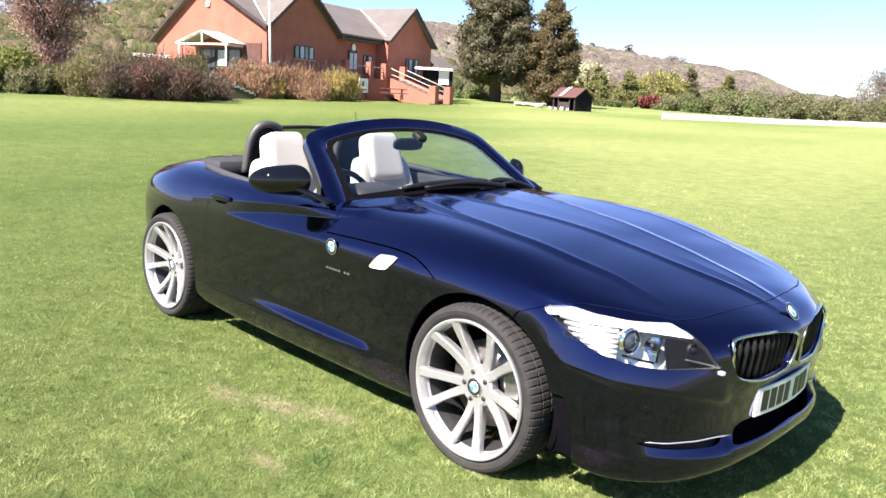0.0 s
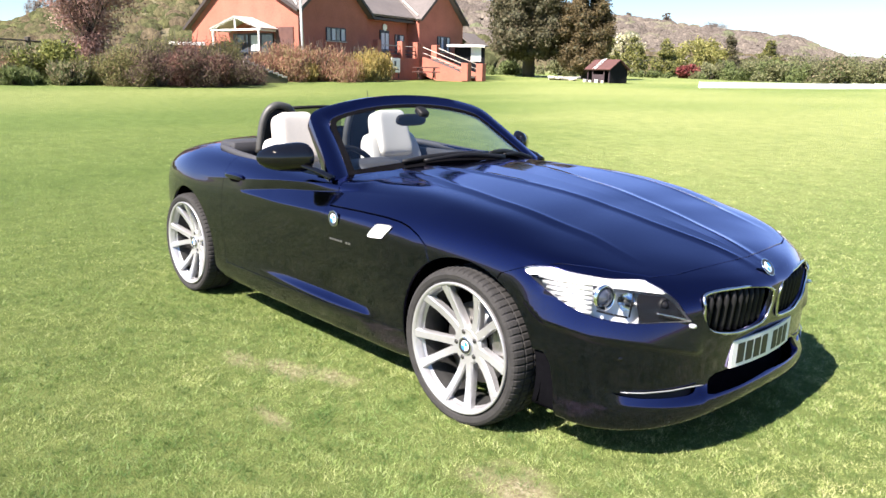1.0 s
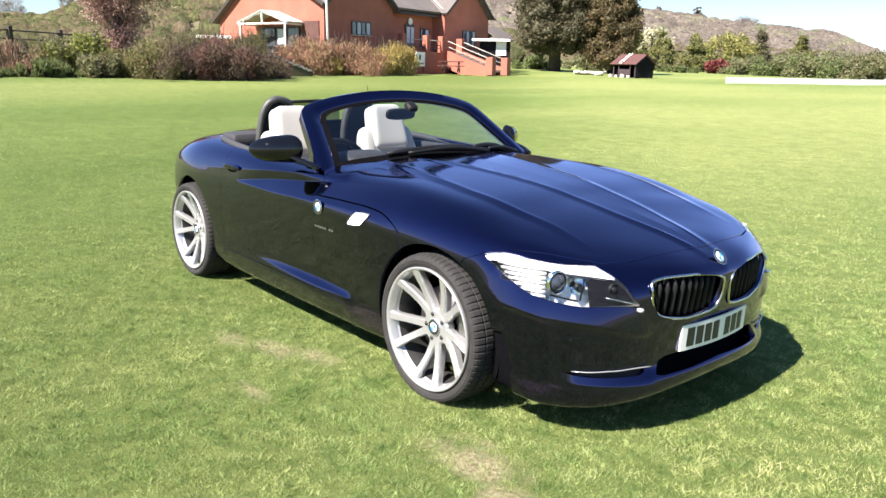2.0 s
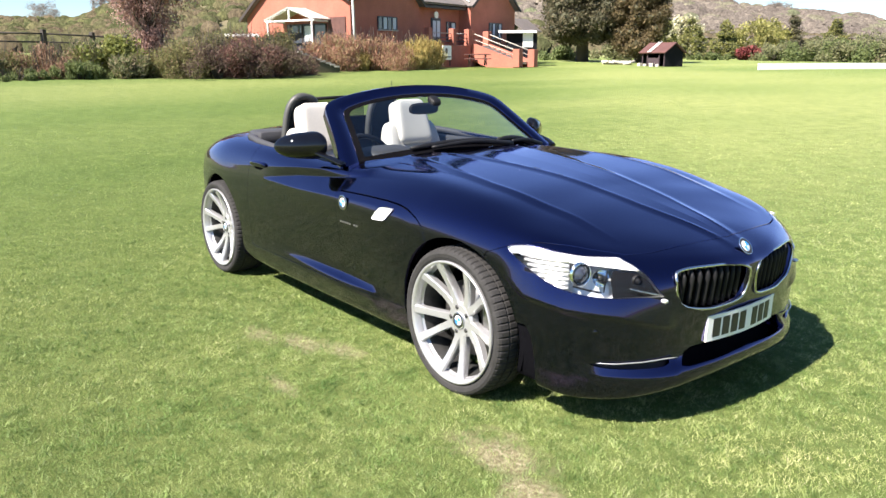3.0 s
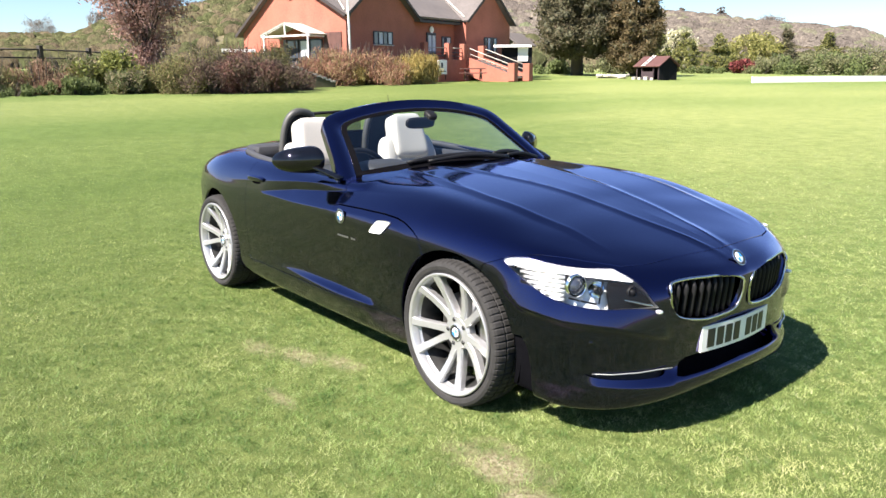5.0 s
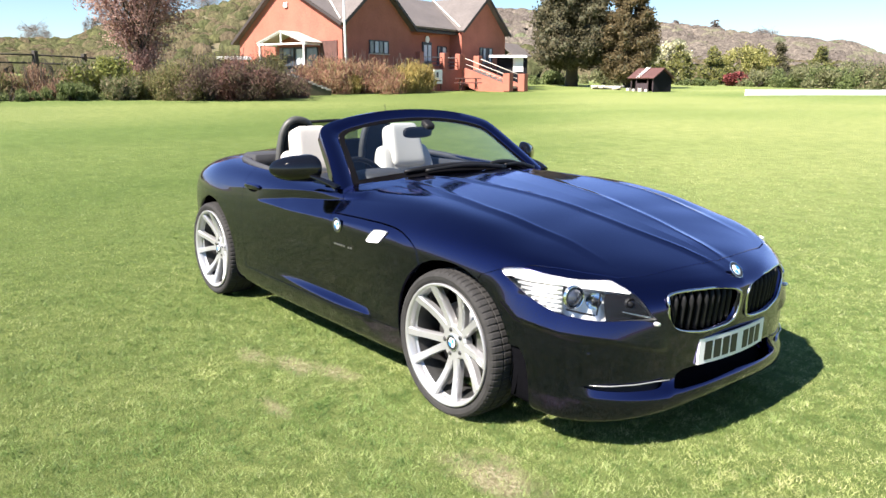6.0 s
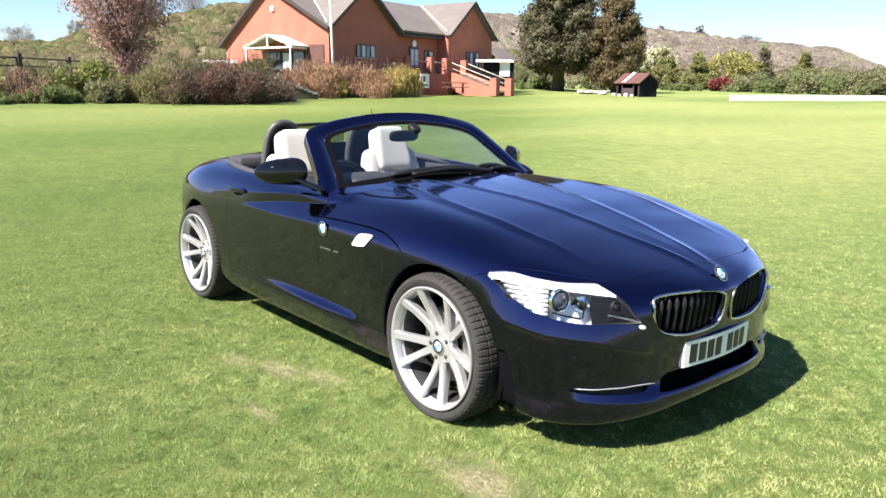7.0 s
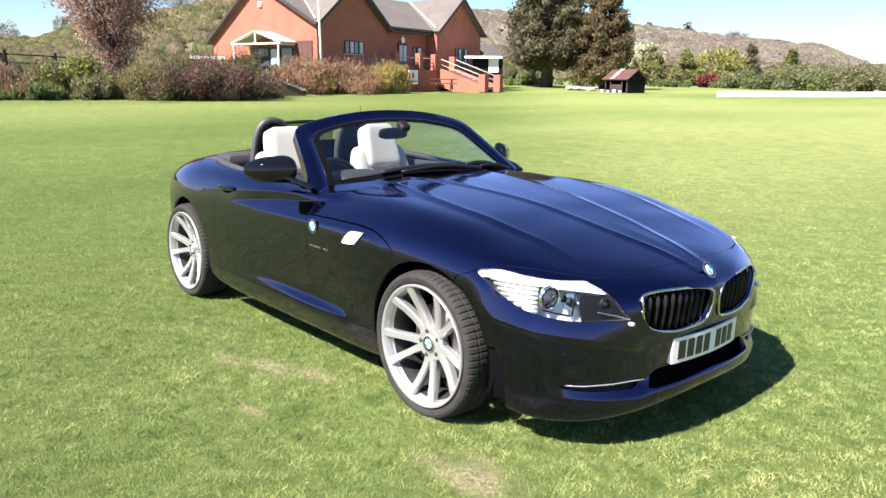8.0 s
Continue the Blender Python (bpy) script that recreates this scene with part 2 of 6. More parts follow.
def sheet(name, S, material, parent, label=""):
    n = S[1] / (np.linalg.norm(S[1], axis=1)[:, None] + 1e-9)
    return piece(name, S[0], S[2], material, parent, label, True, n)


def sunk(S, depth):
    n = S[1] / (np.linalg.norm(S[1], axis=1)[:, None] + 1e-9)
    return S[0] - n * depth, S[1], S[2]


def soft_block(fn, n=18, m=18):
    """A closed pillow-like form: fn(u, v) gives a place for longitude u and latitude v in -1..1."""
    V = [fn(2 * math.pi * i / n, -1 + 2 * j / m) for j in range(m + 1) for i in range(n)]
    F = [(j * n + i, j * n + (i + 1) % n, (j + 1) * n + (i + 1) % n, (j + 1) * n + i) for j in range(m) for i in range(n)]
    return np.array(V), np.array(F)


def cushion(size, power=0.45, bend=0.0, taper=0.0):
    """A rounded box; bend curves it about its width, taper narrows its top."""
    sx, sy, sz = (s / 2 for s in size)
    sg = lambda v, e: math.copysign(abs(v) ** e, v)

    def at(u, v):
        w = v * math.pi / 2
        cz = sg(math.cos(w), power)
        x, y, z = sx * cz * sg(math.cos(u), power), sy * cz * sg(math.sin(u), power), sz * sg(math.sin(w), power)
        k = 1 - taper * (z / sz + 1) / 2
        return x + bend * (y / sy) ** 2, y * k, z
    return soft_block(at, 28, 22)


def placed(VF, m):
    V, F = VF
    return (np.c_[V, np.ones(len(V))] @ np.array(m).T)[:, :3], F


# ---- ground ----
RIDGE_AZ = [100, 106.7, 110.9, 112.9, 113.9, 118.7, 121.6, 126.1, 135.3, 143.3, 155.1, 158.8, 164.1, 165.9, 169.1, 174.9, 182]
RIDGE_UP = [4.5, 4.5, 6.5, 11.5, 13.8, 16.3, 18.8, 21.8, 27.5, 29.5, 30, 24, 18, 13, 13, 12, 11]


def climb(x, y):
    """How steeply the field climbs, by the way it is looked at."""
    az = np.degrees(np.arctan2(y + 2.9, x - 2.4))
    return np.interp(np.where(az > 0, az, az + 360), [60, 104, 112, 120, 135, 150, 170, 185, 250], [0.005, 0.0118, 0.0128, 0.0163, 0.0205, 0.0235, 0.026, 0.026, 0.005])


def ground_z(x, y):
    """The field is level by the car, climbs gently away from it, and rises into hills far off."""
    r, az = math.hypot(x, y), math.degrees(math.atan2(y + 2.9, x - 2.4))
    az = az if az > 0 else az + 360
    z = float(climb(x, y)) * max(0.0, min(r, 95) - 8)
    if r > 105:
        top = np.interp(az, RIDGE_AZ, RIDGE_UP) if 95 < az < 190 else 8.0
        u = min(1.0, (r - 105) / 225)
        z += (top + 1.2 - z) * (u * u * (3 - 2 * u)) * (1 - 0.4 * min(1.0, max(0.0, (r - 340) / 500)))
        z += 0.5 * u * math.sin(x * 0.05) * math.cos(y * 0.043)
    elif r > 12:
        z += 0.025 * math.sin(x * 0.31 + 1) * math.cos(y * 0.27)
    return z


def turf_light(t, place):
    """Turf's light put into colour: darker on the bank's side, paler towards the boundary wall."""
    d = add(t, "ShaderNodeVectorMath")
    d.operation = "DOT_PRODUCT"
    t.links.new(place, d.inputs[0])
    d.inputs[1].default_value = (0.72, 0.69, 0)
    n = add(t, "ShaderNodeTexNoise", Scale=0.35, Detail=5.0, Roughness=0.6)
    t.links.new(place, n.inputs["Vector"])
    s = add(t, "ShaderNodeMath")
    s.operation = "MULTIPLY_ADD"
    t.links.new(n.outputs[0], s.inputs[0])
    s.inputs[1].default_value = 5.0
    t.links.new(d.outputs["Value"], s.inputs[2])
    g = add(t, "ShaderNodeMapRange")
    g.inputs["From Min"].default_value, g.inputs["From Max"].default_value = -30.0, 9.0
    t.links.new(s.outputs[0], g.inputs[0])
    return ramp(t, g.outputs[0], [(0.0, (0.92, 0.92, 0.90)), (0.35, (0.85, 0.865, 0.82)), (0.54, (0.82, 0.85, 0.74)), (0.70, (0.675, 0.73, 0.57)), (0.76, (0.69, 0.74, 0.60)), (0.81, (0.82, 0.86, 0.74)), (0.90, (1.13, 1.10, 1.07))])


def grass_mat():
    m, t, p = node_mat("mown_grass")
    co = add(t, "ShaderNodeTexCoord")
    pos_ = co.outputs["Object"]

    def nz(scale, detail=5.0, rough=0.6, stretch=None):
        n = add(t, "ShaderNodeTexNoise", Scale=scale, Detail=detail, Roughness=rough)
        if stretch:
            mp = add(t, "ShaderNodeMapping")
            mp.inputs["Scale"].default_value = stretch
            mp.inputs["Rotation"].default_value = (0, 0, 0.35)
            t.links.new(pos_, mp.inputs[0])
            t.links.new(mp.outputs[0], n.inputs["Vector"])
        else:
            t.links.new(pos_, n.inputs["Vector"])
        return n.outputs[0]
    fine = ramp(t, nz(95, 8, 0.75), [(0.3, (0.085, 0.118, 0.032)), (0.5, (0.165, 0.213, 0.066)), (0.72, (0.285, 0.33, 0.122))])
    mid = ramp(t, nz(3.2, 4), [(0.35, (0.130, 0.173, 0.052)), (0.65, (0.232, 0.275, 0.098))])
    c = blend(t, 0.5, fine, mid)
    broad = ramp(t, nz(0.09, 3, 0.5, (1, 0.35, 1)), [(0.38, (0.68, 0.78, 0.62)), (0.60, (1.20, 1.12, 1.14))])
    c = blend(t, 0.8, c, broad, "MULTIPLY")
    tuft = ramp(t, nz(16, 7, 0.75), [(0.36, (0.68, 0.74, 0.62)), (0.5, (1.0, 1.0, 1.0)), (0.64, (1.26, 1.22, 1.24))])
    c = blend(t, 1.0, c, tuft, "MULTIPLY")
    # how the turf takes the light, multiplied into its colour
    c = blend(t, 1.0, c, turf_light(t, pos_), "MULTIPLY")
    c = blend(t, 1.0, c, (0.91, 0.905, 0.97), "MULTIPLY")
    # worn, bare patches of their own shape
    wobble = add(t, "ShaderNodeTexNoise", Scale=5.0, Detail=6.0, Roughness=0.7)
    t.links.new(pos_, wobble.inputs["Vector"])
    bare = None
    for x, y, sx, sy in BARE:
        mp = add(t, "ShaderNodeMapping")
        mp.vector_type = "TEXTURE"
        mp.inputs["Location"].default_value = (x, y, 0)
        mp.inputs["Scale"].default_value = (sx, sy, 1)
        t.links.new(pos_, mp.inputs[0])
        ln = add(t, "ShaderNodeVectorMath")
        ln.operation = "LENGTH"
        t.links.new(mp.outputs[0], ln.inputs[0])
        sm = add(t, "ShaderNodeMath")
        sm.operation = "MULTIPLY_ADD"
        t.links.new(wobble.outputs[0], sm.inputs[0])
        sm.inputs[1].default_value = 2.4
        t.links.new(ln.outputs["Value"], sm.inputs[2])
        rg = add(t, "ShaderNodeMapRange")
        rg.inputs["From Min"].default_value, rg.inputs["From Max"].default_value = 2.15, 1.55
        t.links.new(sm.outputs[0], rg.inputs[0])
        rg.inputs["To Max"].default_value = 0.85 if x > 0 else 0.55
        if bare is None:
            bare = rg.outputs[0]
        else:
            mxm = add(t, "ShaderNodeMath")
            mxm.operation = "MAXIMUM"
            t.links.new(bare, mxm.inputs[0])
            t.links.new(rg.outputs[0], mxm.inputs[1])
            bare = mxm.outputs[0]
    soil = ramp(t, nz(40, 6, 0.7), [(0.35, (0.16, 0.13, 0.075)), (0.52, (0.34, 0.29, 0.18)), (0.68, (0.58, 0.51, 0.37))])
    c = blend(t, bare, c, soil)
    # far off: rough pasture and scrub on the hills
    ln = add(t, "ShaderNodeVectorMath")
    ln.operation = "LENGTH"
    t.links.new(pos_, ln.inputs[0])
    far = add(t, "ShaderNodeMapRange")
    far.inputs["From Min"].default_value, far.inputs["From Max"].default_value = 108, 150
    t.links.new(ln.outputs["Value"], far.inputs[0])
    hill = ramp(t, nz(0.22, 9, 0.78), [(0.33, (0.122, 0.102, 0.086)), (0.47, (0.166, 0.142, 0.12)), (0.6, (0.197, 0.169, 0.143)), (0.75, (0.232, 0.203, 0.168))])
    olive = ramp(t, nz(0.16, 8, 0.75), [(0.35, (0.085, 0.082, 0.045)), (0.5, (0.12, 0.11, 0.062)), (0.62, (0.135, 0.115, 0.075)), (0.75, (0.155, 0.14, 0.085))])
    sp = add(t, "ShaderNodeSeparateXYZ")
    t.links.new(pos_, sp.inputs[0])
    side = add(t, "ShaderNodeMath")
    side.operation = "MULTIPLY_ADD"
    t.links.new(sp.outputs[0], side.inputs[0])
    side.inputs[1].default_value = -0.53
    low = add(t, "ShaderNodeMath")
    low.operation = "SUBTRACT"
    t.links.new(side.outputs[0], low.inputs[0])
    t.links.new(sp.outputs[1], low.inputs[1])
    rg = add(t, "ShaderNodeMapRange")
    rg.inputs["From Min"].default_value, rg.inputs["From Max"].default_value = -8, 14
    t.links.new(low.outputs[0], rg.inputs[0])
    hill = blend(t, rg.outputs[0], hill, olive)
    c = blend(t, far.outputs[0], c, hill)
    t.links.new(c, p.inputs["Base Color"])
    p.inputs["Roughness"].default_value = 0.85
    p.inputs["Specular IOR Level"].default_value = 0.15
    b = add(t, "ShaderNodeBump", Strength=0.9, Distance=0.02)
    t.links.new(nz(120, 6, 0.8), b.inputs["Height"])
    t.links.new(b.outputs[0], p.inputs["Normal"])
    return m


BARE = [(0.55, -1.10, 0.30, 0.15), (0.79, -1.20, 0.17, 0.16), (-1.15, -1.23, 0.20, 0.10), (-0.93, -1.12, 0.22, 0.10), (-0.71, -1.01, 0.21, 0.10), (-0.52, -1.44, 0.17, 0.06)]
rings = [0.0] + [0.5 * 1.09 ** k for k in range(104)]
SEG = 220
V = [(0, 0, 0)] + [(r * math.cos(2 * math.pi * k / SEG), r * math.sin(2 * math.pi * k / SEG), ground_z(r * math.cos(2 * math.pi * k / SEG), r * math.sin(2 * math.pi * k / SEG))) for r in rings[1:] for k in range(SEG)]
F = [(0, 1 + k, 1 + (k + 1) % SEG) for k in range(SEG)]
F += [(1 + i * SEG + k, 1 + (i + 1) * SEG + k, 1 + (i + 1) * SEG + (k + 1) % SEG, 1 + i * SEG + (k + 1) % SEG) for i in range(len(rings) - 2) for k in range(SEG)]
tagged(piece("ground", V, F, grass_mat()), "mown grass field with worn patches, rising to scrubby hills", "ground", kind="structure")



def blade_mat():
    """Blades vary one by one, and in clumps."""
    m = leafy("grass_blade", [(0.0, (0.095, 0.155, 0.038)), (0.35, (0.245, 0.325, 0.115)), (0.7, (0.375, 0.44, 0.195)), (0.94, (0.455, 0.485, 0.265)), (1.0, (0.50, 0.495, 0.34))], 0.5, 0.35)
    t = m.node_tree
    p = t.nodes["Principled BSDF"]
    own = p.inputs["Base Color"].links[0].from_socket
    co = add(t, "ShaderNodeTexCoord")
    small, large = add(t, "ShaderNodeTexNoise", Scale=9.0, Detail=4.0, Roughness=0.65), add(t, "ShaderNodeTexNoise", Scale=1.1, Detail=4.0, Roughness=0.6)
    for n in (small, large):
        t.links.new(co.outputs["Object"], n.inputs["Vector"])
    a = ramp(t, small.outputs[0], [(0.39, (0.40, 0.53, 0.42)), (0.50, (0.96, 0.97, 0.97)), (0.63, (1.27, 1.22, 1.34))])
    b = ramp(t, large.outputs[0], [(0.37, (0.66, 0.80, 0.70)), (0.65, (1.25, 1.14, 1.26))])
    c = blend(t, 1.0, blend(t, 1.0, own, a, "MULTIPLY"), b, "MULTIPLY")
    # the field's painted light, on the blades too
    c = blend(t, 1.0, c, turf_light(t, co.outputs["Object"]), "MULTIPLY")
    c = blend(t, 1.0, c, (1.0, 1.0, 0.89), "MULTIPLY")
    t.links.new(c, p.inputs["Base Color"])
    for n in t.nodes:
        if n.bl_idname == "ShaderNodeBsdfTranslucent":
            t.links.new(c, n.inputs[0])
    return m


BLADE = blade_mat()


def grass_blades(count):
    """Blades all round the car, thinning out with distance."""
    rng = np.random.default_rng(4)
    n = int(count * 1.5)
    spread = np.where(rng.random(n) < 0.55, 2.2, 5.4)
    x, y = 0.9 + spread * rng.normal(size=n), -1.3 + spread * rng.normal(size=n)
    r = np.hypot(x - 2.2, y + 2.6)
    bald = np.zeros(len(x))
    for bx, by, sx, sy in BARE:
        bald = np.maximum(bald, np.exp(-(((x - bx) / sx) ** 2 + ((y - by) / sy) ** 2)))
    clump = 0.5 + 0.5 * np.sin(x * 9 + 3 * np.sin(y * 7)) * np.sin(y * 11 + 2 * np.sin(x * 5))
    worn = 0.5 + 0.5 * np.sin(x * 41 + 3 * np.sin(y * 27)) * np.sin(y * 57 + 3 * np.sin(x * 23))
    keep = (rng.random(len(x)) > bald * (0.45 + 0.5 * worn)) & (np.hypot(x, y) < 19) & (rng.random(len(x)) < 0.65 + 0.35 * clump)
    x, y, r = x[keep][:count], y[keep][:count], r[keep][:count]
    n = len(x)
    # tufts: the height follows a random lattice of 45 mm cells, blended
    lat = rng.random((1024, 1024))
    gx, gy = (x + 20) / 0.045, (y + 20) / 0.045
    ix, iy = gx.astype(int), gy.astype(int)
    fx, fy = gx - ix, gy - iy
    fx, fy = fx * fx * (3 - 2 * fx), fy * fy * (3 - 2 * fy)
    ia, ib, ja, jb = ix % 1024, (ix + 1) % 1024, iy % 1024, (iy + 1) % 1024
    tuft = (lat[ia, ja] * (1 - fx) + lat[ib, ja] * fx) * (1 - fy) + (lat[ia, jb] * (1 - fx) + lat[ib, jb] * fx) * fy
    h = rng.uniform(0.008, 0.018, n) * (1 + 0.35 * rng.random(n) ** 6) * (0.45 + 1.35 * tuft)
    w = rng.uniform(0.0008, 0.0019, n) * (0.70 + 0.13 * r)
    t = rng.uniform(0, 2 * np.pi, n)
    lean = rng.uniform(0.4, 1.9, n) * h
    ld = rng.uniform(0, 2 * np.pi, n)
    V = np.empty((n, 3, 3))
    z0 = np.maximum(0, np.hypot(x, y) - 8) * climb(x, y) - 0.003
    V[:, 0] = np.stack([x - w * np.cos(t), y - w * np.sin(t), z0], 1)
    V[:, 1] = np.stack([x + w * np.cos(t), y + w * np.sin(t), z0], 1)
    V[:, 2] = np.stack([x + lean * np.cos(ld), y + lean * np.sin(ld), z0 + h], 1)
    return V.reshape(-1, 3), np.arange(3 * n).reshape(n, 3)


V, F = grass_blades(1150000)
tagged(piece("grass", V, F, BLADE, smooth=False), "short green and straw-tipped grass blades on the field", "grass", kind="stuff")


# ---- plants ----
def leaf_cloud(rng, centres, radii, count, size, stretch=(1, 1, 1), upright=0.0, shell=0.5, slim=1.0):
    """Many small leaf shapes through overlapping balls; upright turns them to standing twigs."""
    C, R = np.array(centres, float), np.array(radii, float)
    pick = rng.choice(len(C), count, p=R ** 2 / (R ** 2).sum())
    d = rng.normal(size=(count, 3))
    d /= np.linalg.norm(d, axis=1)[:, None]
    rad = R[pick] * (shell + (1 - shell) * rng.random(count)) * (0.85 + 0.3 * rng.random(count))
    P = C[pick] + d * rad[:, None] * stretch
    a = rng.normal(size=(count, 3)) * (1 - upright) + np.array([0, 0, 1.0]) * upright * 2 + d * 0.5 * upright
    a /= np.linalg.norm(a, axis=1)[:, None]
    b = np.cross(a, rng.normal(size=(count, 3)))
    b /= np.linalg.norm(b, axis=1)[:, None]
    s = size * rng.uniform(0.6, 1.4, count)[:, None]
    V = np.stack([P - a * s, P + b * s * 0.5 * slim, P + a * s, P - b * s * 0.5 * slim], 1)
    return V.reshape(-1, 3), np.arange(4 * count).reshape(count, 4)


def soft_normals(V, rng):
    """Normals that turn upwards, as light falls on a mass of fine twigs."""
    n = len(V) // 4
    N = np.repeat(np.array([0, -0.25, 1.0]) + 0.35 * rng.normal(size=(n, 3)), 4, axis=0)
    return N / np.linalg.norm(N, axis=1)[:, None]


def ball(n=8, m=6):
    """A unit ball of few faces."""
    V = [(math.cos(2 * math.pi * i / n) * math.cos(w), math.sin(2 * math.pi * i / n) * math.cos(w), math.sin(w)) for w in np.linspace(-1.35, 1.35, m) for i in range(n)]
    F = [(j * n + i, j * n + (i + 1) % n, (j + 1) * n + (i + 1) % n, (j + 1) * n + i) for j in range(m - 1) for i in range(n)]
    return np.array(V), np.array(F)


def lumps(rng, C, R, stretch=(1, 1, 1), rough=0.2, n=8, m=6):
    """Uneven overlapping lumps, one for each centre."""
    T, F = ball(n, m)
    C, R = np.array(C, float), np.array(R, float)
    k = len(C)
    V = C[:, None] + R[:, None, None] * T[None] * (1 + rough * rng.uniform(-1, 1, (k, len(T), 1))) * np.array(stretch)
    return V.reshape(-1, 3), (F[None] + (np.arange(k) * len(T))[:, None, None]).reshape(-1, 4)


BARK = plain("bark", (0.052, 0.042, 0.034), 0.9, vary=0.4, scale=14, bump=0.8, distance=0.03)


def limbs(rng, base, height, spread, trunk, count, start=0.25, lift=1.0):
    """A tapered trunk with bent limbs."""
    x, y, z = base
    P = [(x + spread * 0.05 * math.sin(k), y + spread * 0.05 * math.cos(k * 1.7), z + height * k / 6) for k in range(7)]
    items = [tube(P, np.linspace(trunk, trunk * 0.2, 7), 9)]
    for k in range(count):
        h = start + (0.9 - start) * rng.random()
        a = rng.uniform(0, 2 * math.pi)
        L = spread * rng.uniform(0.6, 1.0)
        s = np.array([x, y, z + height * h])
        e = s + [L * math.cos(a), L * math.sin(a), L * lift * rng.uniform(0.5, 1.1)]
        m = (s + e) / 2 + rng.normal(size=3) * L * 0.08
        items.append(tube(spline([s, m, e], 4), np.linspace(trunk * 0.38, trunk * 0.06, 9), 6))
    return joined(items)


def make_shrub(name, base, width, height, mat, seed, label, category="shrub", count=1500, size=0.09, upright=0.0, depth=None, group="", slim=1.0, shell=0.35):
    rng = np.random.default_rng(seed)
    x, y = base
    z = ground_z(x, y) - 0.08
    ob = thing(name, (x, y, z), 0, label, category, group)
    n = 22
    C = np.stack([rng.normal(0, 0.30 * width, n), rng.normal(0, 0.30 * (depth or width), n), height * rng.uniform(0.12, 0.74, n)], 1)
    C[:, 2] *= 1 - 0.35 * np.clip(np.hypot(C[:, 0], C[:, 1]) / width, 0, 1)
    R = height * rng.uniform(0.20, 0.34, n)
    V, F = leaf_cloud(rng, C, R, int(count * 1.9), size, (1, 1, 1), upright, shell, slim)
    V[:, 2] = np.abs(V[:, 2])
    items = []
    for k in range(34 if upright > 0.3 else 26):
        a, q = rng.uniform(0, 6.28), rng.uniform(0.15, 0.55)
        e = np.array([width * q * math.cos(a), (depth or width) * q * math.sin(a), height * rng.uniform(0.55, 1.08)])
        items.append(tube(spline([(e[0] * (0.45 if upright > 0.3 else 0.1), e[1] * (0.45 if upright > 0.3 else 0.1), 0), e * [0.7, 0.7, 0.5], e], 3), np.linspace(0.022, 0.006, 7), 5))
    piece("stem", *joined(items), BARK, ob)
    piece("foliage", V, F, mat, ob, smooth=False)
    return ob


def make_tree(name, base, height, width, mat, seed, label, count, size, clumps=40, trunk=0.3, low=0.2, form="round", slim=1.0, lift=0.8, upright=0.0, bare=14, core=None):
    rng = np.random.default_rng(seed)
    x, y = base
    z = ground_z(x, y) - 0.1
    ob = thing(name, (x, y, z), 0, label, "tree")
    piece("trunk", *limbs(rng, (0, 0, 0), height * 0.9, width * 0.45, trunk, bare, low + 0.05, lift), BARK, ob)
    C, R = [], []
    for k in range(clumps):
        h = rng.uniform(low, 1.0)
        if form == "cone":
            w = (1 - h) ** 0.75 * 1.05 + 0.06
        elif form == "column":
            w = min(1.0, 0.78 + (h - low) * 2.2) * (1 - max(0, h - 0.25) ** 1.3 * 0.8)
        elif form == "spire":
            w = min(1.0, 0.70 + (h - low) * 2.2) * (1 - max(0, (h - 0.38) / 0.62) ** 1.8 * 0.96)
        elif form == "vase":
            w = 0.06 + 1.0 * ((h - low) / (1 - low)) ** 1.15
        else:
            w = math.sqrt(max(0.05, 1 - ((h - 0.6) / 0.5) ** 2))
        a, q = rng.uniform(0, 6.28), rng.random() ** 0.5
        C.append((width / 2 * w * q * math.cos(a), width / 2 * w * q * math.sin(a), height * h * 0.96))
        R.append(width * rng.uniform(0.09, 0.19) * (0.55 + 0.6 * w))
    V, F = leaf_cloud(rng, C, R, count, size, (1, 1, 0.85), upright, 0.25, slim)
    crown = piece("crown", V, F, mat, ob, smooth=False)
    # added lumps, coloured dark for the shade inside the leaves
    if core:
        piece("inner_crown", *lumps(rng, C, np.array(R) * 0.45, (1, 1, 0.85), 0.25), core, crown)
    return ob


YEW = leafy("yew_needles", [(0.0, (0.070, 0.068, 0.038)), (0.5, (0.098, 0.092, 0.052)), (0.85, (0.122, 0.106, 0.064)), (1.0, (0.155, 0.12, 0.08))], 0.9, 0.4)
YEW_BROWN = leafy("cypress_needles", [(0.0, (0.115, 0.095, 0.052)), (0.5, (0.165, 0.13, 0.07)), (1.0, (0.225, 0.17, 0.095))], 0.9, 0.55)
COPPER = leafy("copper_leaves", [(0.0, (0.23, 0.135, 0.12)), (0.5, (0.37, 0.23, 0.20)), (0.85, (0.46, 0.31, 0.265)), (1.0, (0.55, 0.42, 0.37))], 0.7, 0.5)
THICKET = leafy("thicket_twigs", [(0.0, (0.06, 0.038, 0.034)), (0.5, (0.105, 0.066, 0.056)), (0.8, (0.095, 0.092, 0.045)), (1.0, (0.16, 0.105, 0.088))], 0.85, 0.25)
GOLDEN = leafy("golden_leaves", [(0.0, (0.16, 0.165, 0.05)), (0.6, (0.27, 0.26, 0.085)), (1.0, (0.38, 0.35, 0.15))], 0.6, 0.35)
GREENBROWN = leafy("mixed_twigs", [(0.0, (0.09, 0.115, 0.045)), (0.45, (0.145, 0.165, 0.075)), (0.8, (0.21, 0.17, 0.105)), (1.0, (0.30, 0.26, 0.17))], 0.8, 0.35)
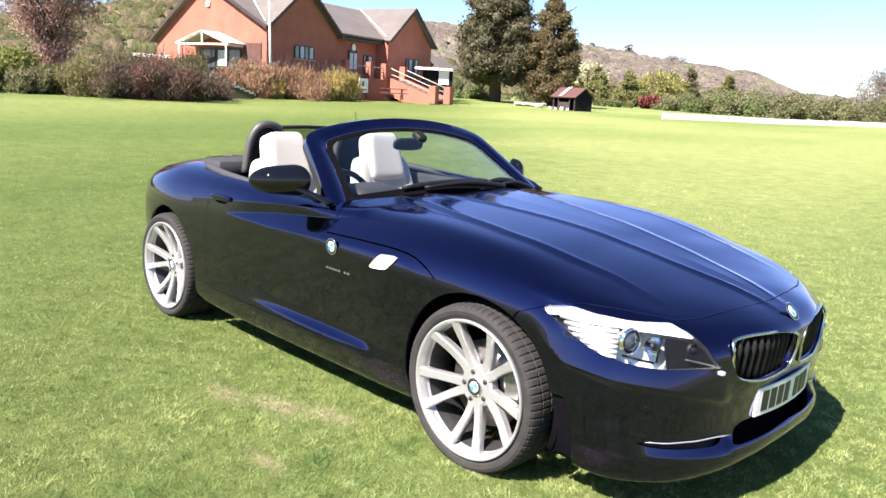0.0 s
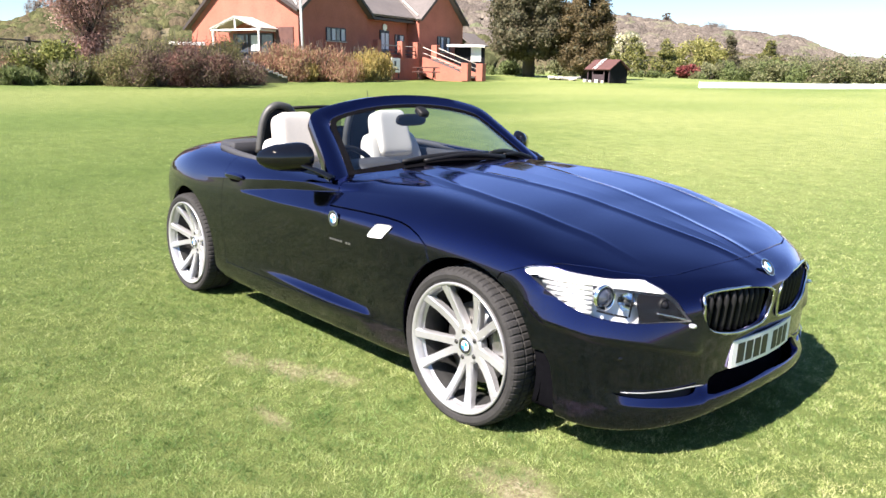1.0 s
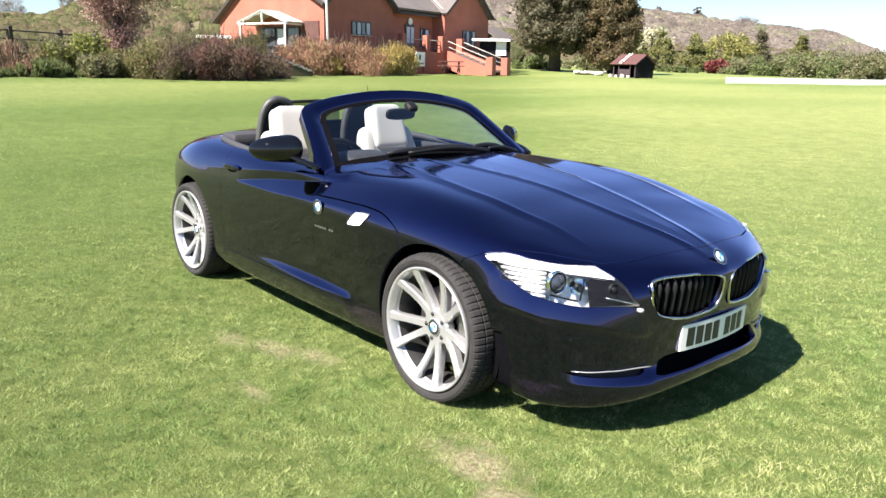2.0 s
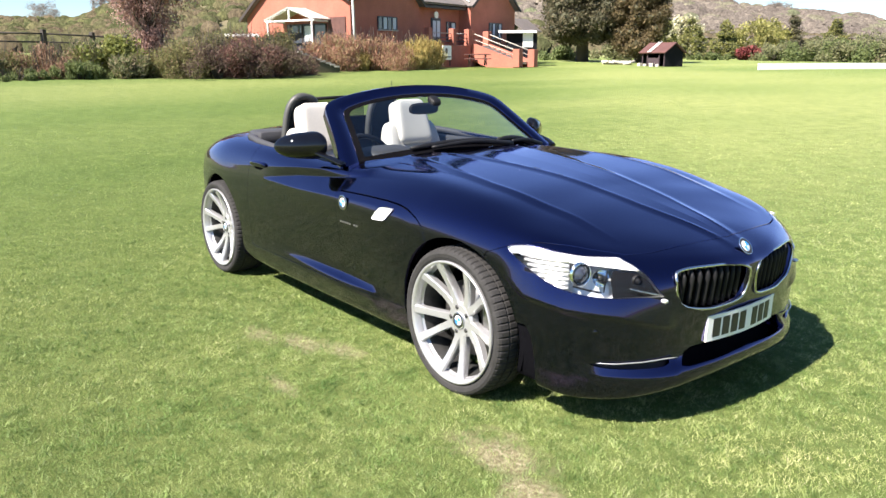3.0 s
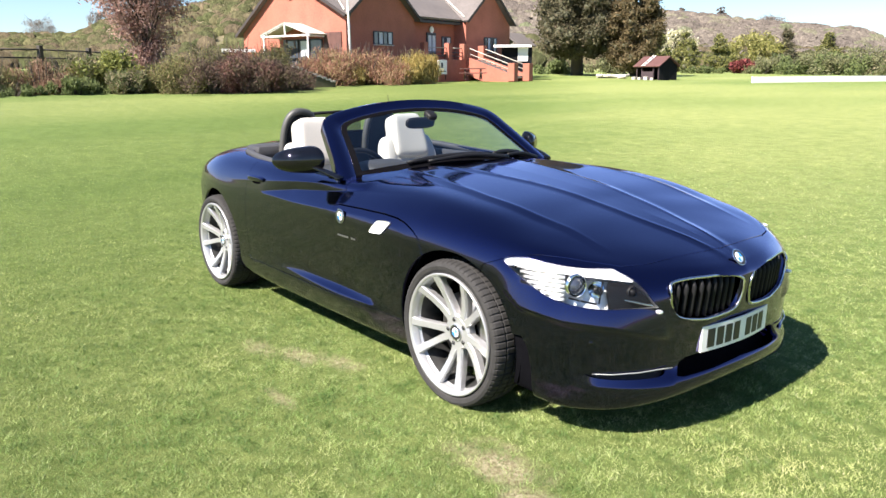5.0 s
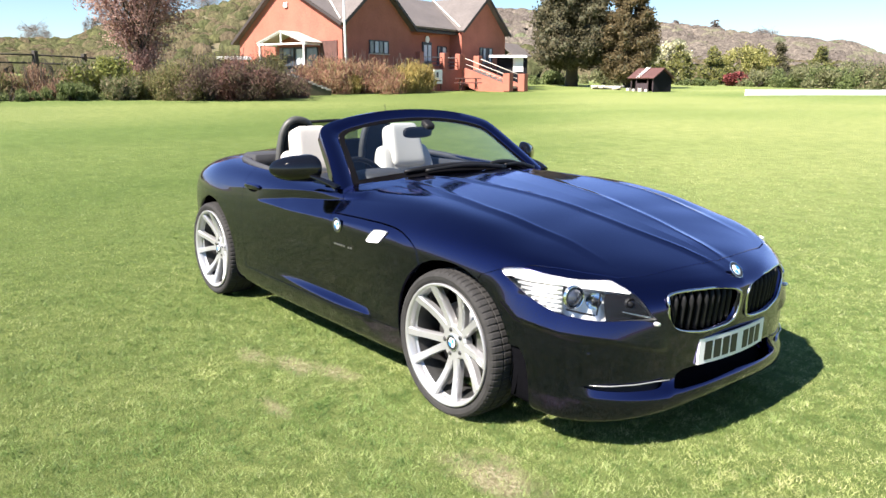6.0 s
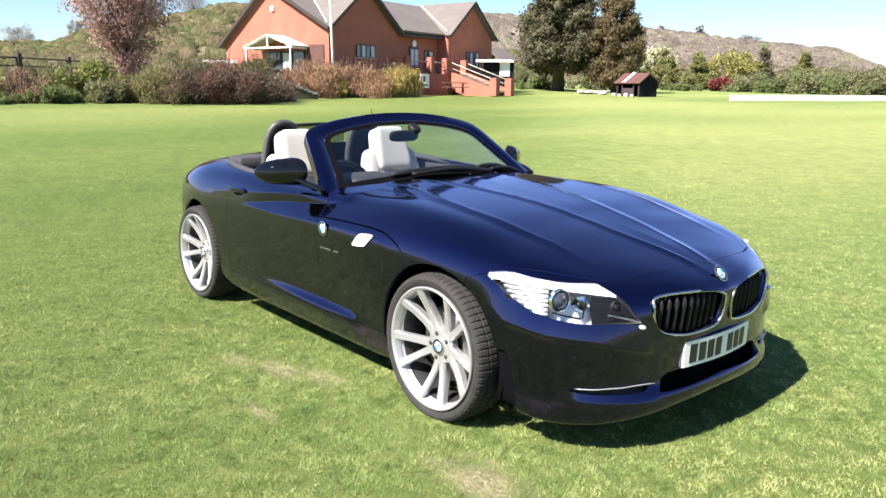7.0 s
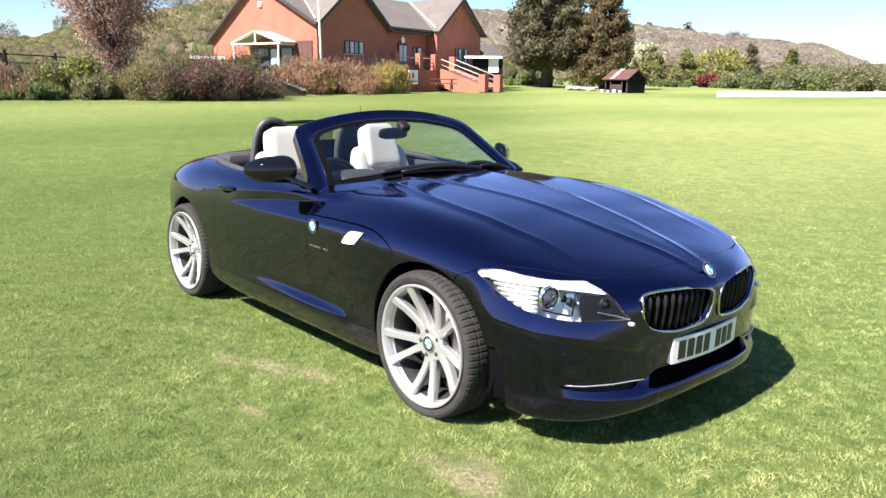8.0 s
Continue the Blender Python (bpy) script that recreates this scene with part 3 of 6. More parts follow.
DOGWOOD = leafy("red_twigs", [(0.0, (0.19, 0.09, 0.065)), (0.4, (0.33, 0.165, 0.12)), (0.7, (0.38, 0.26, 0.16)), (1.0, (0.25, 0.24, 0.10))], 0.7, 0.4)
GOLD = leafy("gold_twigs", [(0.0, (0.22, 0.16, 0.06)), (0.4, (0.37, 0.28, 0.09)), (0.75, (0.47, 0.36, 0.14)), (1.0, (0.29, 0.29, 0.10))], 0.7, 0.4)
LIME = leafy("lime_leaves", [(0.0, (0.10, 0.12, 0.03)), (0.6, (0.18, 0.20, 0.05)), (1.0, (0.26, 0.26, 0.09))], 0.6, 0.35)
GREEN = leafy("green_leaves", [(0.0, (0.095, 0.12, 0.048)), (0.6, (0.14, 0.175, 0.065)), (1.0, (0.19, 0.22, 0.09))], 0.7, 0.4)
OLIVE = leafy("olive_leaves", [(0.0, (0.15, 0.16, 0.08)), (0.6, (0.20, 0.21, 0.105)), (1.0, (0.27, 0.26, 0.15))], 0.8, 0.45)
CONIFER = leafy("conifer_needles", [(0.0, (0.115, 0.13, 0.04)), (0.6, (0.195, 0.20, 0.065)), (1.0, (0.29, 0.275, 0.10))], 0.8, 0.4)
CRIMSON = leafy("crimson_leaves", [(0.0, (0.10, 0.022, 0.024)), (0.6, (0.20, 0.045, 0.048)), (1.0, (0.27, 0.10, 0.08))], 0.6, 0.25)
BLOSSOM = leafy("pale_blossom", [(0.0, (0.30, 0.30, 0.17)), (0.6, (0.52, 0.50, 0.33)), (1.0, (0.66, 0.62, 0.48))], 0.7, 0.3)
# pale tones: distance haze is put into the twigs' colour
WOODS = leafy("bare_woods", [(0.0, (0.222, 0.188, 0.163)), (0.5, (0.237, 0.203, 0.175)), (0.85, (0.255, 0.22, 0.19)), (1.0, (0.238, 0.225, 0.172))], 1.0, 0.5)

# dark fill that stands in for shade between the needles
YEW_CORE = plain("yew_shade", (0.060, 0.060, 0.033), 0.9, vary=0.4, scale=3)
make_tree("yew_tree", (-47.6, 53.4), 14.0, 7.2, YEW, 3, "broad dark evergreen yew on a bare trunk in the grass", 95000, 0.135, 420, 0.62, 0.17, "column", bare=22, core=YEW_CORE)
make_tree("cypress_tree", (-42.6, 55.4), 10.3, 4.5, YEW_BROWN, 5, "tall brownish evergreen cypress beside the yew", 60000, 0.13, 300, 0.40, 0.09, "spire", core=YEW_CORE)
make_tree("copper_tree", (-35.8, 9.8), 7.0, 7.4, COPPER, 7, "small tree with coppery brown spring leaves above the hedge", 36000, 0.060, 200, 0.10, 0.20, "vase", lift=2.2, bare=70)
MOSSY = leafy("mossy_twigs", [(0.0, (0.08, 0.078, 0.034)), (0.4, (0.145, 0.145, 0.055)), (0.75, (0.21, 0.195, 0.085)), (1.0, (0.20, 0.13, 0.09))], 0.85, 0.3)
PLUM = leafy("plum_twigs", [(0.0, (0.075, 0.034, 0.032)), (0.5, (0.14, 0.068, 0.058)), (0.85, (0.19, 0.105, 0.08)), (1.0, (0.25, 0.17, 0.12))], 0.85, 0.3)
for k, (x, y, w, h, mt) in enumerate([(-33.2, 8.9, 1.7, 1.45, MOSSY), (-32.2, 9.9, 2.1, 2.05, MOSSY), (-31.2, 11.0, 2.2, 2.0, THICKET), (-33.0, 11.3, 2.0, 2.65, MOSSY), (-31.2, 12.4, 2.2, 2.15, PLUM), (-32.9, 12.9, 2.1, 2.5, PLUM), (-30.9, 13.7, 2.2, 1.85, THICKET), (-32.4, 14.5, 1.7, 2.65, MOSSY), (-33.9, 15.3, 1.7, 2.35, MOSSY), (-33.0, 15.5, 1.5, 1.6, PLUM), (-35.0, 16.0, 1.8, 1.6, THICKET)]):
    make_shrub("thicket_bush", (x, y), w, h, mt, 20 + k, "tangled leafless thicket in brown and moss green along the bank", "bush", 4600, 0.075, 0.26, group="thicket along the bank", slim=0.40, shell=0.25)
RUSTY = leafy("rust_twigs", [(0.0, (0.14, 0.085, 0.055)), (0.5, (0.25, 0.15, 0.105)), (0.85, (0.30, 0.21, 0.14)), (1.0, (0.16, 0.18, 0.075))], 0.8, 0.35)
for k, (x, y, w, h, mt) in enumerate([(-33.6, 0.2, 2.6, 1.35, GREENBROWN), (-34.6, 1.6, 2.6, 1.9, GREENBROWN), (-34.3, 2.9, 2.2, 1.6, MOSSY), (-34.2, 4.7, 2.2, 1.75, RUSTY), (-33.2, 5.9, 2.0, 0.95, GREEN), (-33.3, 1.2, 2.2, 0.8, GREEN), (-33.0, 3.4, 2.0, 0.6, GREEN), (-35.2, 6.3, 2.0, 2.0, GREENBROWN), (-33.2, 7.9, 1.8, 1.2, GREENBROWN)]):
    make_shrub("scrub_bush", (x, y), w, h, mt, 40 + k, "tangled green and rust-brown scrub below the fence", "bush", 3600, 0.09, 0.4, group="scrub along the bank", slim=0.38)
make_shrub("lime_bush", (-34.3, 8.1), 1.9, 2.2, LIME, 50, "bright yellow-green bush under the copper tree", "bush", 3200, 0.08)
for k, (x, y, w, h) in enumerate([(-37.1, 19.1, 2.09, 2.11), (-37.2, 20.8, 2.28, 2.4), (-37.1, 22.6, 2.28, 2.5), (-37.4, 24.2, 2.28, 2.4)]):
    make_shrub("dogwood_bush", (x, y), w, h, DOGWOOD, 60 + k, "bush of upright reddish dogwood twigs in front of the clubhouse", "bush", 5200, 0.11, 0.5, group="dogwoods by the clubhouse", slim=0.3)
for k, (x, y, w, h) in enumerate([(-37.2, 25.4, 2.09, 2.21), (-37.6, 27, 2.28, 2.4), (-37.9, 28.0, 1.5, 2.1), (-36.9, 21.8, 1.14, 1.54)]):
    make_shrub("willow_bush", (x, y), w, h, GOLD, 70 + k, "bush of golden upright twigs in front of the clubhouse", "bush", 5200, 0.11, 0.5, group="golden bushes by the clubhouse", slim=0.3)
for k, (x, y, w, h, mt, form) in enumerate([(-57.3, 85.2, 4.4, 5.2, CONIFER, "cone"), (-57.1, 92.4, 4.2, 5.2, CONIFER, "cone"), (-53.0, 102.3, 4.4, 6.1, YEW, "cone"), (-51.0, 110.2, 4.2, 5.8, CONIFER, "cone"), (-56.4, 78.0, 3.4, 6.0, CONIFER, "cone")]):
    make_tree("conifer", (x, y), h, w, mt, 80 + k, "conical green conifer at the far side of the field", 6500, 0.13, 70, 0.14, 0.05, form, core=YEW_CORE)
make_tree("golden_tree", (-56.3, 100.7), 5.35, 7.68, GOLDEN, 90, "rounded yellow-green tree beyond the field", 4500, 0.20, 40, 0.16, 0.15, "round")
make_tree("blossom_tree", (-66.4, 95.9), 5.8, 6.24, BLOSSOM, 91, "pale blossoming tree beyond the field", 4000, 0.20, 40, 0.16, 0.15, "round")
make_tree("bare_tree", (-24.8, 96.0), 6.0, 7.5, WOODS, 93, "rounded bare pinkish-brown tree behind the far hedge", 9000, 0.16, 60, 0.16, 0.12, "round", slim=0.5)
make_shrub("crimson_bush", (-44.8, 78.3), 2.0, 1.9, CRIMSON, 97, "round crimson-leaved bush at the field's edge", "bush", 2600, 0.14)
far_bushes = [(-48, 74.7, 3.4, 1.1, GREEN), (-43.1, 78.8, 3.8, 2.3, OLIVE), (-41.1, 80, 4.75, 2.7, GREEN), (-38.8, 81.9, 4.75, 2.5, OLIVE), (-36.9, 83.3, 4.75, 2.9, GREEN), (-34.6, 84.5, 4.75, 2.8, OLIVE), (-32.1, 85.5, 4.75, 3.2, GREENBROWN), (-29.2, 87.1, 5.7, 3.5, OLIVE), (-25.9, 88.2, 5.7, 3.4, GREENBROWN), (-22.5, 89.3, 5.7, 3.9, OLIVE),
              (-49.1, 105.4, 5.7, 3.6, OLIVE), (-45.3, 109.4, 5.7, 4.8, OLIVE), (-41.5, 112.5, 6.65, 4.8, GREENBROWN), (-53.2, 57.2, 3.32, 2.11, GREEN), (-55.2, 51.3, 3.32, 2.11, GREEN), (-52.2, 64.9, 3.32, 2.3, OLIVE), (-55, 73.4, 4.75, 1.0, OLIVE), (-59.7, 85.7, 5.7, 1.3, GREEN)]
for k, (x, y, w, h, mt) in enumerate(far_bushes):
    make_shrub("field_bush", (x, y), w, h, mt, 100 + k, "rounded bush in the far hedge of the field", "bush", 2000, 0.135, group="far hedge bushes")


def hillside(seed, count, az0, az1, r0, r1, s0, s1):
    """Tree crowns standing close together over a stretch of the hills."""
    rng = np.random.default_rng(seed)
    C, R = [], []
    for _ in range(count):
        az, r = radians(rng.uniform(az0, az1)), rng.uniform(r0, r1)
        x, y = 2.4 + r * math.cos(az), -2.9 + r * math.sin(az)
        s = rng.uniform(s0, s1)
        C.append((x, y, ground_z(x, y) + s * 0.35))
        R.append(s)
    return rng, C, R


def crown_mat(name, stops):
    """Woodland canopy seen far off: each crown has its own tone, with fine streaks of twigs."""
    m, t, p = node_mat(name)
    g, co = add(t, "ShaderNodeNewGeometry"), add(t, "ShaderNodeTexCoord")
    mp = add(t, "ShaderNodeMapping")
    mp.inputs["Scale"].default_value = (1, 1, 0.3)
    n = add(t, "ShaderNodeTexNoise", Scale=1.1, Detail=7.0, Roughness=0.75)
    big = add(t, "ShaderNodeTexNoise", Scale=0.03, Detail=3.0)
    t.links.new(co.outputs["Object"], mp.inputs[0])
    t.links.new(mp.outputs[0], n.inputs["Vector"])
    t.links.new(co.outputs["Object"], big.inputs["Vector"])
    c = ramp(t, g.outputs["Random Per Island"], stops)
    c = blend(t, 1.0, c, ramp(t, n.outputs[0], [(0.36, (0.52, 0.52, 0.52)), (0.5, (0.94, 0.94, 0.94)), (0.64, (1.48, 1.46, 1.42))]), "MULTIPLY")
    c = blend(t, 1.0, c, ramp(t, big.outputs[0], [(0.35, (0.86, 0.84, 0.85)), (0.65, (1.10, 1.10, 1.06))]), "MULTIPLY")
    t.links.new(c, p.inputs["Base Color"])
    p.inputs["Roughness"].default_value, p.inputs["Specular IOR Level"].default_value = 1.0, 0.0
    b = add(t, "ShaderNodeBump", Strength=0.8, Distance=0.7)
    t.links.new(n.outputs[0], b.inputs["Height"])
    t.links.new(b.outputs[0], p.inputs["Normal"])
    return m


def canopy(name, seed, stretches, mat, label, category, tall):
    """Crowns standing close together over stretches (count, az0, az1, r0, r1, s0, s1) of the hills."""
    C, R = [], []
    for k, st in enumerate(stretches):
        rng, c, q = hillside(seed + k, *st)
        C, R = C + c, R + q
    V, F = lumps(rng, C, R, (1, 1, tall), 0.10, 7, 6)
    N = ((V.reshape(len(C), -1, 3) - np.array(C)[:, None]) * 0.65 + np.array(R)[:, None, None] * [0, -0.2, 0.8]).reshape(-1, 3)
    N /= np.linalg.norm(N, axis=1)[:, None]
    return tagged(piece(name, V, F, mat, normals=N), label, category, kind="stuff")


# crown tones lifted, so the hills' haze sits in the colour
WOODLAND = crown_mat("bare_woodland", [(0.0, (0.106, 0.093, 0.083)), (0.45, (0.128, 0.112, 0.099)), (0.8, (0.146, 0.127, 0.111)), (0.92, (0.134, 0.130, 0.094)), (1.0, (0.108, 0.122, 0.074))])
SCRUB = crown_mat("olive_scrub", [(0.0, (0.055, 0.062, 0.030)), (0.3, (0.074, 0.078, 0.040)), (0.6, (0.092, 0.082, 0.050)), (0.85, (0.108, 0.088, 0.060)), (1.0, (0.085, 0.092, 0.042))])
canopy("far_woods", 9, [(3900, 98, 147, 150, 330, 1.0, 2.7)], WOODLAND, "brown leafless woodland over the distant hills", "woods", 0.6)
canopy("hillside_scrub", 10, [(2900, 143, 182, 112, 335, 0.8, 2.2), (650, 98, 143, 128, 176, 1.0, 2.4)], SCRUB, "olive and brown scrub over the nearer hillside", "scrub", 0.8)
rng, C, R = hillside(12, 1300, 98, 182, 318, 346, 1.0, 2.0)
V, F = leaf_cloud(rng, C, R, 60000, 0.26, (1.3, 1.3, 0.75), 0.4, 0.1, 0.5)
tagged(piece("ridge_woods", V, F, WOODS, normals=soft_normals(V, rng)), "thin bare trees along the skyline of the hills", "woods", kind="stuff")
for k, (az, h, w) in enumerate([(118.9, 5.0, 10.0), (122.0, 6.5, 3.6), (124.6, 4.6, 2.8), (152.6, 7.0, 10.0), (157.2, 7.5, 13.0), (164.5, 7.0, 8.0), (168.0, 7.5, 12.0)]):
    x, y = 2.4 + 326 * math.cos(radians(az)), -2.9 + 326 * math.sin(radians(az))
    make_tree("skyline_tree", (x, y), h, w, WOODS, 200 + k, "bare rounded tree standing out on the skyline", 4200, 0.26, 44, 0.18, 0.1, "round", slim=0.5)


# ---- clubhouse ----
BRICK = plain("red_brick", (0.315, 0.105, 0.072), 0.85, vary=0.22, scale=9, bump=0.3, distance=0.01)
TILE = plain("grey_roof_tile", (0.115, 0.10, 0.095), 0.8, vary=0.25, scale=6, bump=0.5, distance=0.02)
SHED_WOOD = plain("purple_brown_boards", (0.045, 0.030, 0.036), 0.85, vary=0.35, scale=14, bump=0.3)
NEAR_BLACK = plain("near_black_boards", (0.012, 0.012, 0.015), 0.9, vary=0.3, scale=12, spec=0.08)
BARGE = plain("dark_bargeboard", (0.035, 0.026, 0.024), 0.6)
LEAD = plain("pale_lead", (0.55, 0.54, 0.52), 0.6)
FRAME = plain("white_frame", (0.78, 0.78, 0.77), 0.5, vary=0.05)
DARKFRAME = plain("dark_frame", (0.03, 0.035, 0.05), 0.5)
PANE = plain("window_pane", (0.05, 0.06, 0.08), 0.05, vary=0.3, spec=0.8)
CURTAIN = plain("pale_blind", (0.52, 0.55, 0.60), 0.8)
WOOD = plain("weathered_wood", (0.085, 0.038, 0.032), 0.8, vary=0.3, scale=30, bump=0.4)
# porch roof: the sun's brightness is painted into this pale colour
CANOPY = plain("sunlit_roof", (0.42, 0.39, 0.36), 0.85, vary=0.15, scale=5)
CONCRETE = plain("pale_concrete", (0.40, 0.37, 0.33), 0.9, vary=0.2, bump=0.3)


def slab(corners, thick, material, parent, name, label=""):
    """A flat slab with the given upper corners, thick metres deep along its own normal."""
    P = [Vector(c) for c in corners]
    n = (P[1] - P[0]).cross(P[2] - P[0]).normalized()
    if n.z < 0:
        n = -n
    b = bmesh.new()
    A, B = [b.verts.new(p) for p in P], [b.verts.new(p - n * thick) for p in P]
    b.faces.new(A)
    b.faces.new(B[::-1])
    k = len(P)
    for i in range(k):
        b.faces.new((A[i], B[i], B[(i + 1) % k], A[(i + 1) % k]))
    bmesh.ops.recalc_face_normals(b, faces=b.faces)
    return part(name, b, material, parent, label)


def upright_wall(outline, axis, at, thick, parent, label="", material=None):
    """A wall from an outline (along, z); axis 0: it runs along x at y = at; 1: along y at x = at."""
    b = bmesh.new()
    mk = (lambda a, z, o: (a, at + o, z)) if axis == 0 else (lambda a, z, o: (at + o, a, z))
    A, B = [b.verts.new(mk(a, z, 0)) for a, z in outline], [b.verts.new(mk(a, z, thick)) for a, z in outline]
    b.faces.new(A)
    b.faces.new(B[::-1])
    k = len(A)
    for i in range(k):
        b.faces.new((A[i], B[i], B[(i + 1) % k], A[(i + 1) % k]))
    bmesh.ops.recalc_face_normals(b, faces=b.faces)
    return part("wall", b, material or BRICK, parent, label)


def make_window(parent, x, y, z, w, h, lights, frame_mat=FRAME, name="window"):
    """A window in a wall that faces -y: frame, mullions and panes."""
    win = new(name)
    win.parent = parent
    b = box((w, 0.10, 0.07), (x, y - 0.03, z))
    box((w, 0.10, 0.07), (x, y - 0.03, z + h), bm=b)
    for k in range(lights + 1):
        box((0.07, 0.10, h), (x - w / 2 + w * k / lights, y - 0.032, z + h / 2), bm=b)
    part("window_frame", b, frame_mat, win)
    for k in range(lights):
        part("pane", box((w / lights - 0.06, 0.04, h - 0.06), (x - w / 2 + w * (k + 0.5) / lights, y - 0.02, z + h / 2)), CURTAIN if k % 2 else PANE, win)
    part("window_sill", box((w + 0.15, 0.18, 0.06), (x, y - 0.06, z - 0.05)), CONCRETE, win)
    return win


def make_clubhouse():
    h = thing("clubhouse", (-38.78, 22.79, 1.62), 105.2, "single-storey red-brick clubhouse with grey tiled gables", "building")
    h.scale = (0.957, 0.957, 0.98)
    e, r1, base = 3.42, 6.15, -1.2
    # end gable, towards the sun
    upright_wall([(0, base), (0, e), (5.2, r1), (9.8, 2.65), (9.8, base)], 1, 0.0, 0.3, h)
    # front: gable, set-back middle, gable
    upright_wall([(0.301, base), (0.301, e + 0.25), (3.5, r1 - 0.05), (7.0, e), (7.0, base)], 0, 0.0, 0.3, h)
    upright_wall([(7.0, base), (7.0, e), (13.4, e), (13.4, base)], 0, 1.1, 0.3, h)
    upright_wall([(13.4, base), (13.4, e + 0.10), (16.6, r1 + 0.06), (19.85, e + 0.14), (19.85, base)], 0, 0.0, 0.3, h)
    for x in (6.7, 13.4):
        upright_wall([(0.301, base), (0.301, e), (1.099, e), (1.099, base)], 1, x, 0.3, h)
    upright_wall([(0.301, base), (0.301, e), (5.2, r1), (9.8, 2.65), (9.8, base)], 1, 19.7, 0.3, h)
    upright_wall([(0.301, base), (0.301, 2.65), (19.69, 2.65), (19.69, base)], 0, 9.5, 0.3, h)
    # roofs
    zf = lambda y: e + (r1 - e) * y / 5.2
    slab([(-0.35, 0.35, zf(0.35) + 0.15), (20.4, 0.35, zf(0.35) + 0.15), (20.4, 5.2, r1 + 0.15), (-0.35, 5.2, r1 + 0.15)], 0.15, TILE, h, "roof")
    slab([(-0.35, -0.30, zf(-0.30) + 0.15), (0.2, -0.30, zf(-0.30) + 0.15), (0.2, 0.352, zf(0.352) + 0.15), (-0.35, 0.352, zf(0.352) + 0.15)], 0.15, TILE, h, "roof")
    slab([(-0.35, 5.2, r1 + 0.15), (20.4, 5.2, r1 + 0.15), (20.4, 10.2, 2.45), (-0.35, 10.2, 2.45)], 0.15, TILE, h, "roof")
    slab([(6.9, 0.5, e + 0.12), (13.5, 0.5, e + 0.12), (13.5, 1.6, e + 0.75), (6.9, 1.6, e + 0.75)], 0.14, TILE, h, "roof")
    for x0, x1, xa, top, ez in ((-0.25, 7.3, 3.5, r1 + 0.14, e - 0.15), (13.1, 20.05, 16.6, r1 + 0.22, e + 0.12)):
        slab([(xa, -0.4, top), (xa, 5.25, top), (x0, 0.1, ez + 0.15), (x0, -0.4, ez + 0.15)], 0.14, TILE, h, "roof")
        slab([(xa, -0.4, top), (xa, 5.25, top), (x1, 0.1, ez + 0.15), (x1, -0.4, ez + 0.15)], 0.14, TILE, h, "roof")
        for xe in (x0, x1):
            dx, dz = xe - xa, ez + 0.15 - top
            ang = math.degrees(math.atan2(dz, dx))
            part("bargeboard", box((math.hypot(dx, dz) + 0.1, 0.05, 0.19), ((xa + xe) / 2, -0.43, (top + ez + 0.15) / 2 - 0.085), (0, -ang, 0)), BARGE, h)
        V, F = tube([(x0 + 0.25, 0.10, ez + 0.42), (xa - 0.15, 5.0, top + 0.04)], 0.055, 6)
        piece("valley_flashing", V, F, LEAD, h)
    for y0, z0 in ((-0.3, zf(-0.3) + 0.15), (10.2, 2.45)):
        dy, dz = y0 - 5.2, z0 - r1 - 0.15
        part("bargeboard", box((0.05, math.hypot(dy, dz), 0.19), (-0.38, (y0 + 5.2) / 2, (z0 + r1 + 0.15) / 2 - 0.085), (math.degrees(math.atan2(dz, dy)) if dy > 0 else math.degrees(math.atan2(-dz, -dy)), 0, 0)), BARGE, h)
    part("gutter", box((6.6, 0.12, 0.14), (10.2, 0.46, e + 0.02)), BARGE, h)
    # openings
    make_window(h, 3.55, 0.0, 1.72, 1.9, 0.78, 4, DARKFRAME)
    make_window(h, 16.85, 0.0, 1.45, 1.8, 1.1, 4, DARKFRAME)
    make_window(h, 12.3, 1.1, 1.2, 1.1, 1.3, 2, DARKFRAME)
    make_window(h, 7.6, 1.1, 1.3, 0.7, 1.2, 1, DARKFRAME)
    door = part("door", box((1.1, 0.12, 2.1), (10.35, 1.06, 1.70), bevel=0.01), DARKFRAME, h, "dark double door")
    for s in (-1, 1):
        part("pane", box((0.36, 0.04, 1.2), (10.35 + 0.25 * s, 0.99, 1.95)), CURTAIN, door)
    part("clock", placed_disc(0.24, (10.35, 1.0, 2.95)), FRAME, h, "round white clock over the door")
    # end wall: porch, side door, lamp
    porch = new("porch")
    porch.parent = h
    tagged(porch, "white-framed open gabled porch")
    px, y0, y1, z0 = -1.5, 1.9, 6.0, 2.18
    ym = (y0 + y1) / 2
    for y in (y0, y1):
        part("post", box((0.09, 0.09, 2.6), (px, y, z0 - 1.25)), FRAME, porch)
        part("beam", box((1.5, 0.10, 0.12), (px + 0.72, y, z0)), FRAME, porch)
    part("beam", box((0.10, y1 - y0 + 0.3, 0.10), (px, ym, z0 + 0.02)), FRAME, porch)
    part("post", box((0.09, 0.09, 0.62), (px, ym, z0 + 0.36)), FRAME, porch)
    for ya in (y0 - 0.25, y1 + 0.25):
        dy, dz = ya - ym, -0.72
        a = math.degrees(math.atan2(dz, dy)) if dy > 0 else math.degrees(math.atan2(-dz, -dy))
        part("rafter", box((0.10, math.hypot(dy, dz), 0.09), (px, (ya + ym) / 2, z0 + 0.40), (a, 0, 0)), FRAME, porch)
